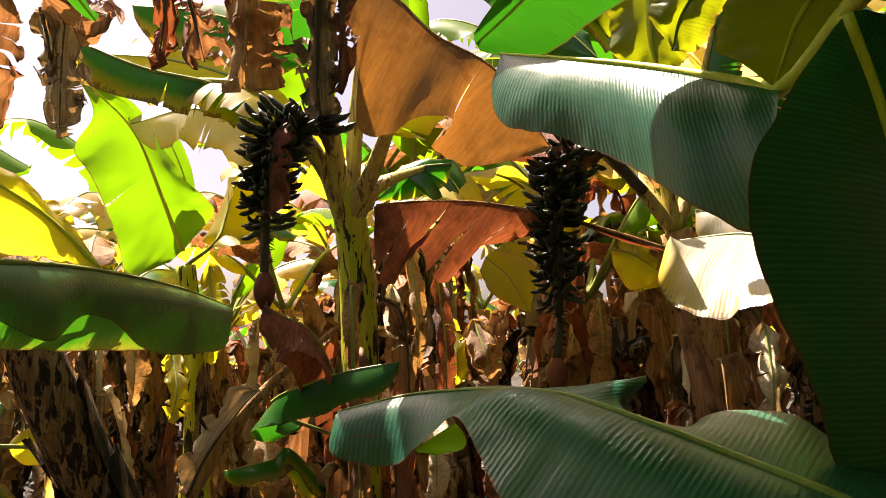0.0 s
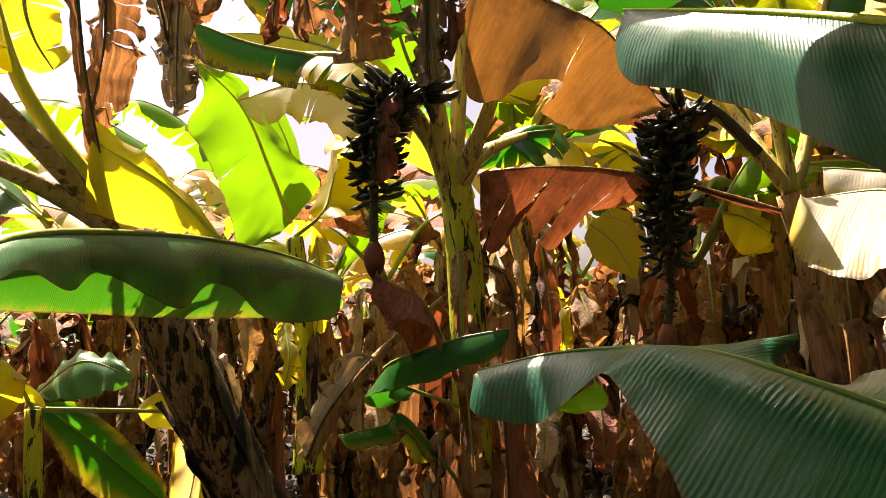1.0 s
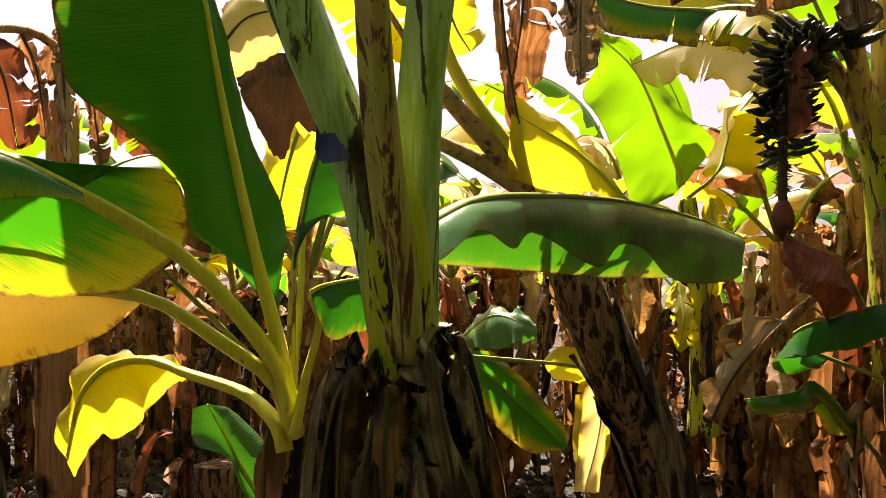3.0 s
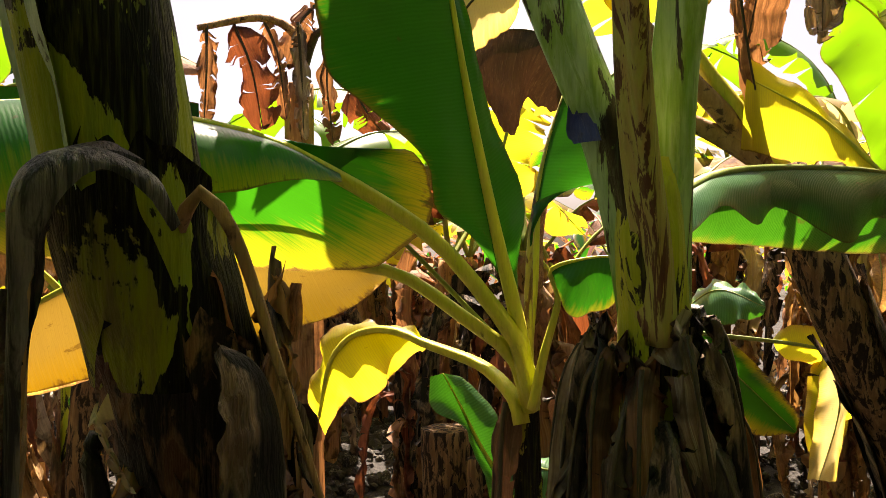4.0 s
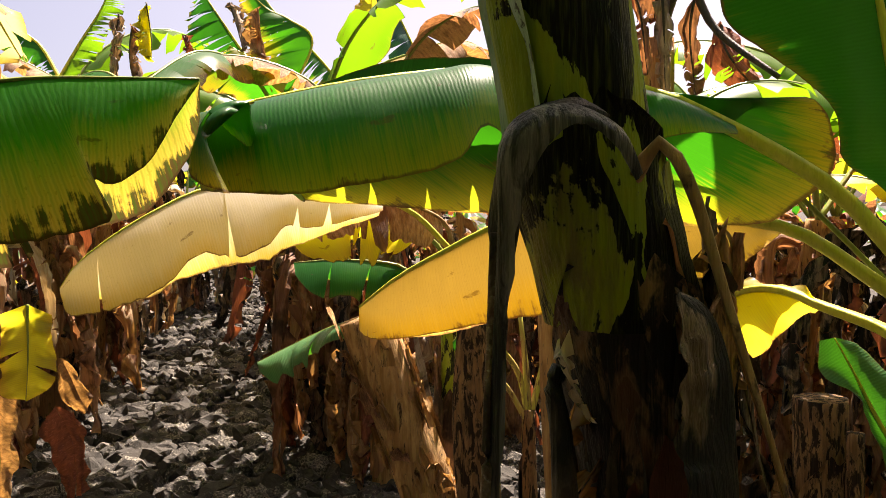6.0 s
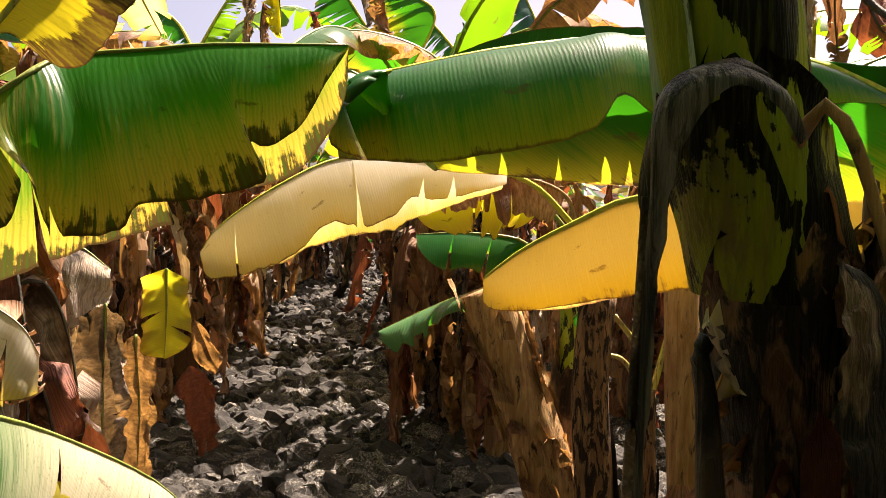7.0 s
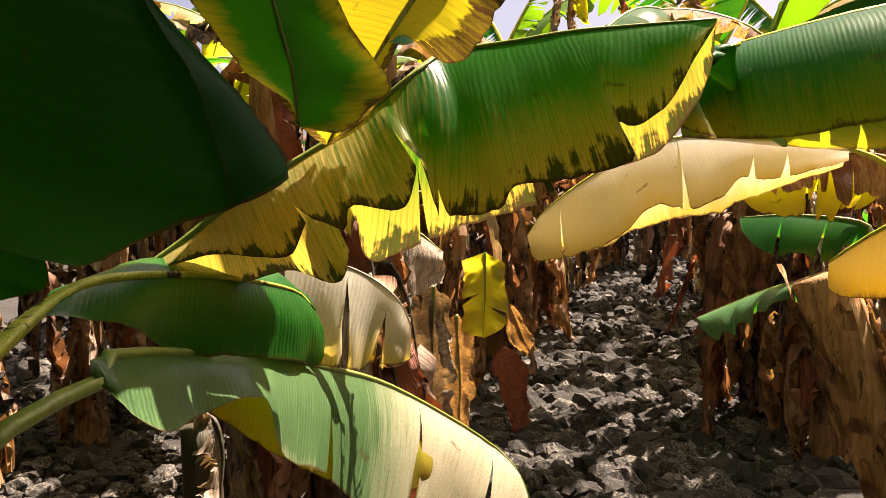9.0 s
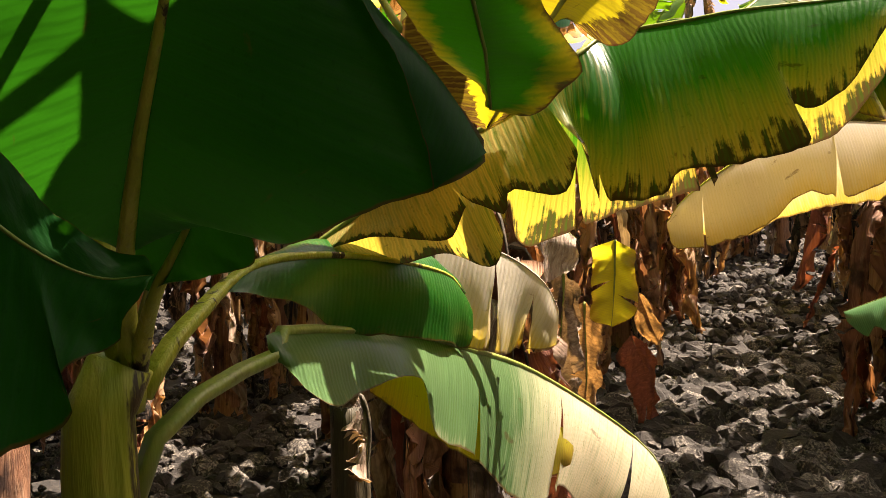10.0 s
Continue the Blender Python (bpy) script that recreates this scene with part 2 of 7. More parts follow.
BLEACHED = dry_mat("leaf_dry_bleached", (1.0, 0.9, 0.7), (0.75, 0.6, 0.42), (0.5, 0.36, 0.22), (0.9, 0.55, 0.2), 0.25)
STEM = bark_mat("stem_green", (0.48, 0.56, 0.03), (0.62, 0.62, 0.08), (0.014, 0.009, 0.007), (24, 24, 6.0), (0.54, 0.555), 0.42, 0.5, 0.3)
STEM_CLEAN = bark_mat("stem_yellow_green", (0.42, 0.46, 0.05), (0.55, 0.54, 0.08), (0.05, 0.03, 0.015), (16, 16, 2.0), (0.6, 0.63), 0.42, 0.4, 0.3)
STEM_PALE = bark_mat("stem_pale_green", (0.5, 0.75, 0.36), (0.26, 0.5, 0.08), (0.035, 0.02, 0.01), (20, 20, 1.5), (0.56, 0.58), 0.42)
STEM_ROT = bark_mat("stem_rotten", (0.32, 0.36, 0.02), (0.24, 0.2, 0.05), (0.007, 0.006, 0.006), (8, 8, 4.5), (0.47, 0.485), 0.5, 0.8, 0.12)
STEM_SKYLIT = bark_mat("stem_skylit_side", (0.5, 0.66, 0.62), (0.42, 0.58, 0.42), (0.03, 0.025, 0.02), (16, 16, 2.5), (0.56, 0.58), 0.45)
STEM_STREAK = bark_mat("stalk_streaked", (0.5, 0.5, 0.12), (0.5, 0.36, 0.12), (0.13, 0.045, 0.02), (44, 44, 2.2), (0.53, 0.56), 0.45)
STEM_DARK = bark_mat("stem_mottled", (0.36, 0.42, 0.03), (0.27, 0.36, 0.04), (0.008, 0.006, 0.006), (9, 9, 4.0), (0.5, 0.512), 0.5, 0.6, 0.12)
STEM_BROWN = bark_mat("stem_dry", (0.4, 0.21, 0.085), (0.62, 0.38, 0.17), (0.06, 0.03, 0.016), (34, 34, 9.0), (0.56, 0.66), 0.8, 1.0, 0.2)
BARK_DARK = bark_mat("stem_dead", (0.2, 0.105, 0.05), (0.36, 0.21, 0.1), (0.022, 0.012, 0.008), (32, 32, 9.0), (0.47, 0.54), 0.85, 1.0, 0.2)
SHEATH = bark_mat("sheath_dry", (0.12, 0.07, 0.042), (0.34, 0.23, 0.15), (0.008, 0.006, 0.005), (14, 14, 3.5), (0.45, 0.53), 0.7, 1.0, 0.3)
SHEATH_GREY = bark_mat("sheath_fibrous", (0.075, 0.068, 0.064), (0.24, 0.21, 0.19), (0.008, 0.007, 0.007), (34, 34, 3.0), (0.46, 0.54), 0.55, 1.0, 0.5)
SHEATH_BLACK = bark_mat("sheath_rotten", (0.035, 0.026, 0.02), (0.09, 0.06, 0.038), (0.006, 0.005, 0.005), (9, 9, 3.0), (0.45, 0.55), 0.5, 0.8, 0.35)
PETIOLE = bark_mat("petiole_green", (0.68, 0.7, 0.06), (0.8, 0.75, 0.1), (0.1, 0.07, 0.02), (12, 12, 4), (0.66, 0.74), 0.4, 0.3)
RIB = bark_mat("midrib_green", (0.24, 0.32, 0.06), (0.3, 0.34, 0.08), (0.2, 0.16, 0.04), (12, 12, 12), (0.66, 0.74), 0.4, 0.2)
STALK_DRY = bark_mat("stalk_dry", (0.55, 0.34, 0.16), (0.42, 0.24, 0.1), (0.1, 0.05, 0.03), (22, 22, 22), (0.56, 0.64), 0.6, 0.6)
GREY_STALK = bark_mat("stalk_grey", (0.5, 0.42, 0.33), (0.6, 0.5, 0.4), (0.15, 0.1, 0.07), (30, 30, 8), (0.56, 0.64), 0.7, 0.5)
PETIOLE_AGED = bark_mat("petiole_streaked", (0.6, 0.55, 0.1), (0.46, 0.34, 0.12), (0.16, 0.07, 0.035), (34, 34, 5.0), (0.54, 0.6), 0.45, 0.5)
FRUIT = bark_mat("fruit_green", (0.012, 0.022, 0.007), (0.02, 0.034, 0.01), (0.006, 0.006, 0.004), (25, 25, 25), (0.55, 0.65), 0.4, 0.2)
DRY_DARK = dry_mat("leaf_dry_dark", (0.13, 0.065, 0.033), (0.075, 0.033, 0.02), (0.025, 0.012, 0.008), (0.12, 0.05, 0.02), 0.15, grain=0.3)
STEM_PEEL = bark_mat("stem_peeling", (0.11, 0.045, 0.024), (0.34, 0.18, 0.09), (0.012, 0.008, 0.007), (11, 11, 5.0), (0.44, 0.5), 0.6, 1.0, 0.3)
STALK = bark_mat("stalk_dark", (0.06, 0.05, 0.025), (0.09, 0.065, 0.035), (0.02, 0.014, 0.01), (20, 20, 8), (0.55, 0.65), 0.6, 0.7)


def soil_mat(name, a, b2, c3, scale):
    m, t, b = nodes_of(name)
    pos = mapped(t, (1, 1, 1))
    n1, n2 = noise_of(t, pos, scale, 5.0), noise_of(t, pos, scale * 9, 4.0)
    rnd = t.nodes.new("ShaderNodeNewGeometry").outputs["Random Per Island"]
    col = mix(t, step(t, n1, 0.38, 0.65), a, b2)
    # pale c3 specks are painted as sunlit flecks on the dark ground
    col = mix(t, step(t, calc(t, "ADD", n2, calc(t, "MULTIPLY", rnd, 0.3)), 0.72, 0.95), col, c3)
    t.links.new(col, b.inputs["Base Color"])
    b.inputs["Roughness"].default_value = 0.95
    t.links.new(bumped(t, calc(t, "ADD", n1, n2), 0.9, 0.02), b.inputs["Normal"])
    return m


SOIL = soil_mat("soil", (0.009, 0.008, 0.007), (0.017, 0.0145, 0.0125), (0.04, 0.034, 0.028), 4.0)
CLOD = soil_mat("clods", (0.018, 0.0155, 0.013), (0.036, 0.031, 0.026), (0.24, 0.215, 0.18), 6.0)
BLUE = bark_mat("blue_paint", (0.03, 0.07, 0.3), (0.04, 0.09, 0.36), (0.02, 0.03, 0.1), (20, 20, 20), (0.55, 0.65), 0.5)


# ---- mesh makers ----
def mesh_of(name, verts, faces, material, uvs=None):
    me = bpy.data.meshes.new(name)
    me.from_pydata([tuple(v) for v in verts], [], faces)
    if uvs is not None:
        layer = me.uv_layers.new(name="UVMap")
        loops = np.empty(len(me.loops), dtype=np.int32)
        me.loops.foreach_get("vertex_index", loops)
        layer.data.foreach_set("uv", np.asarray(uvs, dtype=np.float32)[loops].ravel())
    me.polygons.foreach_set("use_smooth", [True] * len(me.polygons))
    me.materials.append(material)
    me.update()
    return me


def part(name, me, parent, label=""):
    ob = new(name, me)
    ob.parent = parent
    if label:
        tagged(ob, label)
    return ob


def path_through(pts, n):
    """n + 1 places and tangents at even steps along a smooth line through pts."""
    p = [Vector(q) for q in pts]
    p = [p[0] * 2 - p[1]] + p + [p[-1] * 2 - p[-2]]
    fine = []
    for i in range(1, len(p) - 2):
        a, b, c, d = p[i - 1], p[i], p[i + 1], p[i + 2]
        for k in range(16):
            t = k / 16
            fine.append(0.5 * (2 * b + (c - a) * t + (2 * a - 5 * b + 4 * c - d) * t * t + (3 * b - a - 3 * c + d) * t ** 3))
    fine.append(p[-2])
    run = [0.0]
    for a, b in zip(fine, fine[1:]):
        run.append(run[-1] + (b - a).length)
    out, j = [], 0
    for k in range(n + 1):
        s = run[-1] * k / n
        while j < len(run) - 2 and run[j + 1] < s:
            j += 1
        f = (s - run[j]) / max(1e-9, run[j + 1] - run[j])
        out.append(fine[j].lerp(fine[j + 1], min(1.0, max(0.0, f))))
    tan = [(out[min(n, k + 1)] - out[max(0, k - 1)]).normalized() for k in range(n + 1)]
    return out, tan, run[-1]


def tube(name, pts, r0, r1, material, parent, sides=10, n=16, label="", groove=0.0, lobes=0.0, seed=0, up=(0, 0, 1), flare=0.0):
    """A tapered, slightly uneven stalk along pts; groove: the channel on a petiole's upper side; lobes: overlapping sheath edges."""
    c, tan, length = path_through(pts, n)
    verts, faces, uvs = [], [], []
    up = Vector(up)
    for k in range(n + 1):
        s = k / n
        side = tan[k].cross(up)
        if side.length < 0.05:
            side = tan[k].cross(Vector((1, 0.3, 0)))
        side.normalize()
        nor = side.cross(tan[k]).normalized()
        r = r0 + (r1 - r0) * s + flare * max(0.0, 0.25 - s) ** 2 * 16
        for i in range(sides):
            a = 2 * math.pi * i / sides
            q = r * (1 + 0.05 * noise.noise(Vector((math.cos(a) * 1.5 + seed, math.sin(a) * 1.5, s * length * 3.0))))
            if lobes:
                w = (a / (2 * math.pi) * 3 + s * length * 0.5 + seed * 0.37) % 1.0
                q *= 1 + lobes * (w - 0.5)
            x, y = math.cos(a) * q, math.sin(a) * q
            if groove and y > 0:
                y *= 1 - groove * (1 - abs(math.cos(a)))* 1.6
            verts.append(c[k] + side * x + nor * y)
            uvs.append((s * length, i / sides))
    for k in range(n):
        for i in range(sides):
            j = (i + 1) % sides
            faces.append((k * sides + i, k * sides + j, (k + 1) * sides + j, (k + 1) * sides + i))
    faces.append(tuple(range(sides - 1, -1, -1)))
    faces.append(tuple(range(n * sides, n * sides + sides)))
    return part(name, mesh_of(name, verts, faces, material, uvs), parent, label)


def profile(s, tip, root=0.1):
    a = min(1.0, (s / root)) ** 0.55 if s > 0 else 0.0
    b = 1.0 if s < tip else max(0.0, 1 - ((s - tip) / (1 - tip)) ** 2.2) ** 0.55
    return max(0.02, a * b * (0.9 + 0.1 * math.sin(s * math.pi)))


def leaf(plant, pts, wl, wr, al=(25, 60), ar=(25, 60), p0=0.12, mat=None, up=(0, 0, 1), n=34, m=6, tears=3, wave=0.012, crumple=0.0, rag=0.02, seed=1, rr=0.015,
         name="leaf", label="", rib=None, tip=0.72, twist=0.0, gap=0.012, flop=10.0, cut=0.0, root=0.1, fl=(), fr=(), lengthwise=False, ruffle=0.0):
    """A leaf along pts from its stalk's foot to the tip: two half blades that droop by al / ar degrees (at the rib, at the margin), torn into strips."""
    rnd = random.Random(seed)
    N = n + max(2, int(n * p0))
    c, tan, length = path_through(pts, 60)
    up = Vector(up)
    verts, faces, uvs = [], [], []
    for sgn, w, ang in ((-1, wl, al), (1, wr, ar)):
        if w <= 0:
            continue
        if isinstance(tears, int):
            slits = {rnd.randint(2, n - 2): (rnd.uniform(0.0, 0.55), gap) for _ in range(tears)}
        else:
            slits = {round(q[1] * n): (q[2], q[3]) for q in tears if q[0] == sgn}
        cuts = [0] + sorted(slits) + [n]
        leans = [rnd.uniform(-flop, flop) if slits else 0.0 for _ in cuts]
        shorts = [1 - rnd.random() * rag * 4 for _ in cuts]
        shape = fl if sgn < 0 else fr
        for ci, (a, b) in enumerate(zip(cuts, cuts[1:])):
            base = len(verts)
            for col in range(a, b + 1):
                sb = col / n
                s = (p0 + (1 - p0) * sb) * 60
                i = min(59, int(s))
                f = s - i
                o, T = c[i].lerp(c[i + 1], f), tan[i].lerp(tan[i + 1], f).normalized()
                S = T.cross(up).normalized()
                if twist:
                    S = Matrix.Rotation(radians(twist * sb), 3, T) @ S
                Nn = S.cross(T).normalized()
                ww = w * profile(sb * (1 - cut), tip, root) * (1 + rag * 2.5 * noise.noise(Vector((sb * 14 + seed, sgn * 3.0, seed * 1.7))) + rag * 1.6 * noise.noise(Vector((sb * 55 + seed, sgn * 3.0, seed * 1.7))))
                if shape:
                    ww *= float(np.interp(sb, [q[0] for q in shape], [q[1] for q in shape]))
                # up to its foot a slit is closed: both sides follow one line
                v0, pull, twin = 0.0, 0.0, ci
                if col == a and a in slits:
                    v0, pull, twin = slits[a][0], slits[a][1], ci - 1
                if col == b and b in slits:
                    v0, pull, twin = slits[b][0], -slits[b][1], ci + 1
                pos = o.copy()
                for j in range(m + 1):
                    v = j / m
                    k2 = 1.0 if v > v0 else 0.5
                    lean = leans[ci] * k2 + leans[twin] * (1 - k2)
                    size = shorts[ci] * k2 + shorts[twin] * (1 - k2)
                    ag = radians(ang[0] + (ang[1] - ang[0]) * v + lean * v)
                    if j:
                        pos = pos + (S * sgn * math.cos(ag) - Nn * math.sin(ag)) * (ww * size / m)
                    q = pos + T * (0.10 * ww * v + pull * (max(0.0, v - v0) / (1 - v0)) ** 1.3)
                    q = q + Nn * (wave * v * v * math.sin(sb * 17 + seed * 1.3 + sgn) + wave * 0.6 * v * noise.noise(Vector((sb * 9, v * 2, seed * 3.1))) + wave * 0.25 * v * noise.noise(Vector((sb * 31, v * 3, seed * 2.3))))
                    if ruffle:
                        q = q + Nn * (ruffle * v ** 2.5 * (math.sin(sb * 27 + seed) + 0.6 * math.sin(sb * 43 + seed * 2.1)))
                    if crumple:
                        z = Vector((sb * 7 * length + seed * 5.1, v * 2.5, sgn * 4.0))
                        q = q + noise.noise_vector(z) * crumple * (0.25 + v) + noise.noise_vector(z * 2.7) * crumple * 0.4 * v
                    verts.append(q)
                    uvs.append((sgn * 0.4 + v * ww, s / 60 * length * 0.4) if lengthwise else (s / 60 * length + v * 0.04, v))
            for col in range(b - a):
                for j in range(m):
                    k = base + col * (m + 1) + j
                    q = (k, k + 1, k + m + 2, k + m + 1)
                    faces.append(q if sgn > 0 else q[::-1])
    ob = part(name, mesh_of(name, verts, faces, mat, uvs), plant, label)
    if rr:
        down = [Vector(p) for p in pts]
        tube("midrib", down, rr, rr * 0.22, rib or RIB, ob, sides=8, n=20, groove=0.35, seed=seed, up=up)
    return ob


def blade(plant, rib, left=(), right=(), mat=None, face=(0, 0, 1), bulge=(0.12, 0.12), n=56, m=10, stalk=(), rr=0.012, rib_mat=None, tears=(), wave=0.006, rag=0.012, seed=1, name="leaf", label="", crumple=0.0, lengthwise=False, ruffle=0.0, sag=0.0):
    """A leaf whose half blades span from the midrib to their own margins; bulge: how far each half arches towards face, as a share of its width."""
    c, tan, length = path_through(rib, n)
    face = Vector(face).normalized()
    rnd = random.Random(seed)
    verts, faces, uvs = [], [], []
    for sgn, edge, arch in ((-1, left, bulge[0]), (1, right, bulge[1])):
        if not edge:
            continue
        e = path_through(edge, n)[0]
        if isinstance(tears, int):
            slits = {rnd.randint(3, n - 3): (rnd.uniform(0.05, 0.5), rnd.uniform(0.005, 0.03)) for _ in range(tears)}
        else:
            slits = {round(q[1] * n): (q[2], q[3]) for q in tears if q[0] == sgn}
        cuts = [0] + sorted(slits) + [n]
        for a, b in zip(cuts, cuts[1:]):
            base = len(verts)
            lift = rnd.uniform(-0.03, 0.03) * (5 if isinstance(tears, int) else 1) if slits else 0.0
            for col in range(a, b + 1):
                s = col / n
                out = e[col] - c[col]
                w = out.length
                N = tan[col].cross(out)
                N = N.normalized() if N.length > 1e-6 else face
                if N.dot(face) < 0:
                    N = -N
                N = (N + face * 0.35).normalized()
                k = 1 + rag * (1.6 * noise.noise(Vector((s * 13 + seed, sgn * 3.0, seed * 1.7))) + noise.noise(Vector((s * 47 + seed, sgn * 3.0, seed * 1.7))) + 0.7 * noise.noise(Vector((s * 140, sgn * 2.0, seed))))
                v0, pull = 1.0, 0.0
                if col == a and a in slits:
                    v0, pull = slits[a][0], slits[a][1]
                if col == b and b in slits:
                    v0, pull = slits[b][0], -slits[b][1]
                for j in range(m + 1):
                    v = j / m
                    q = c[col] + out * v * k + N * (arch * w * 3.4 * v * (1 - v) * (1.25 - 0.5 * v))
                    q = q + N * (wave * v * (math.sin(s * 15 + seed * 1.3 + sgn) + noise.noise(Vector((s * 9, v * 2, seed * 3.1))) + 0.5 * noise.noise(Vector((s * 30, v * 3, seed * 2.3)))))
                    q = q + N * (lift * w * v) - Vector((0, 0, sag * v * v * w))
                    if ruffle:
                        q = q + N * (ruffle * v ** 2.5 * (math.sin(s * 24 + seed) + 0.6 * math.sin(s * 41 + seed * 2.1)))
                    if v > v0:
                        q = q + tan[col] * (pull * ((v - v0) / max(1e-6, 1 - v0)) ** 1.2)
                    if crumple:
                        z = Vector((s * 7 * length + seed * 5.1, v * 2.5, sgn * 4.0))
                        q = q + noise.noise_vector(z) * crumple * (0.25 + v) + noise.noise_vector(z * 2.7) * crumple * 0.45 * v
                    verts.append(q)
                    uvs.append((sgn * 0.4 + v * w, s * length * 0.4) if lengthwise else (s * length + v * 0.04, v))
            for col in range(b - a):
                for j in range(m):
                    k = base + col * (m + 1) + j
                    q = (k, k + 1, k + m + 2, k + m + 1)
                    faces.append(q if sgn > 0 else q[::-1])
    ob = part(name, mesh_of(name, verts, faces, mat, uvs), plant, label)
    if rr:
        tube("midrib", list(stalk) + list(rib), rr, rr * 0.2, rib_mat or RIB, ob, sides=8, n=26, groove=0.35, seed=seed)
    return ob


def hanging(plant, pts, w, mat, seed, crumple=0.05, fold=(60, 85), n=26, m=4, label="", rr=0.009, tears=5, up=None, tip=0.8, p0=0.04):
    """A dead leaf that hangs folded and crumpled from a stem."""
    if up is None:
        d = Vector(pts[-1]) - Vector(pts[0])
        up = (0, 0, 1) if abs(d.normalized().z) < 0.8 else (-math.cos(seed * 2.1), -math.sin(seed * 2.1), 0.1)
    return leaf(plant, pts, w, w * 0.9, fold, fold, p0, mat, up, n, m, tears, 0.02, crumple, 0.035, seed, rr, "dead_leaf", label, STALK if mat is not TAN else STEM_BROWN, tip, flop=28, lengthwise=True)


def sheath(plant, pts, r, a0, a1, mat, seed, n=14, m=6, name="sheath", top=0.06):
    """A dry leaf base that clasps the stem round the angles a0 to a1, ragged above and gaping at its edges."""
    c, tan, length = path_through(pts, n)
    verts, faces, uvs = [], [], []
    for k in range(n + 1):
        s = k / n
        for j in range(m + 1):
            v = j / m
            edge = abs(v - 0.5) * 2
            narrow = 1 - 0.75 * max(0.0, (s - 0.55) / 0.45) ** 2
            a = radians((a0 + a1) / 2 + (a1 - a0) * (v - 0.5) * narrow)
            q = Vector((math.cos(a) * 1.6, math.sin(a) * 1.6, s * length * 4 + seed * 3))
            rr = r * (1 + 0.07 * noise.noise(q) + 0.05 * noise.noise(q * 3) + 0.14 * edge ** 4 + top * 4 * max(0, s - 0.75) ** 1.5)
            verts.append(c[k] + Vector((math.cos(a), math.sin(a), 0)) * rr + Vector((0, 0, 0.05 * noise.noise(Vector((a * 5, seed, s)))* s)))
            uvs.append((v * 0.3, s))
    for k in range(n):
        for j in range(m):
            i = k * (m + 1) + j
            faces.append((i, i + 1, i + m + 2, i + m + 1))
    return part(name, mesh_of(name, verts, faces, mat, uvs), plant)


def plant_at(place, label, group="", category="banana plant", name="banana_plant"):
    ob = new(name)
    ob.location = (0, 0, 0)
    tagged(ob, label, category, group)
    return ob


def finger(seed):
    """One banana: a curved, angular, tapered finger along +x that bends up."""
    verts, faces = [], []
    n, sides, L = 6, 6, 0.14
    for k in range(n + 1):
        s = k / n
        a = s * 1.1
        o = Vector((math.sin(a) * L / 1.1, 0, (1 - math.cos(a)) * L / 1.1))
        T = Vector((math.cos(a), 0, math.sin(a)))
        up = Vector((-T.z, 0, T.x))
        r = 0.0135 * min(1, 0.42 + s * 4) * (1 - max(0, s - 0.82) / 0.18 * 0.75)
        for i in range(sides):
            b = 2 * math.pi * i / sides
            verts.append(o + up * math.cos(b) * r + Vector((0, math.sin(b) * r, 0)))
    for k in range(n):
        for i in range(sides):
            j = (i + 1) % sides
            faces.append((k * sides + i, k * sides + j, (k + 1) * sides + j, (k + 1) * sides + i))
    faces.append(tuple(range(n * sides, n * sides + sides)))
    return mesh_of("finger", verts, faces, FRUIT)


FINGER = finger(1)


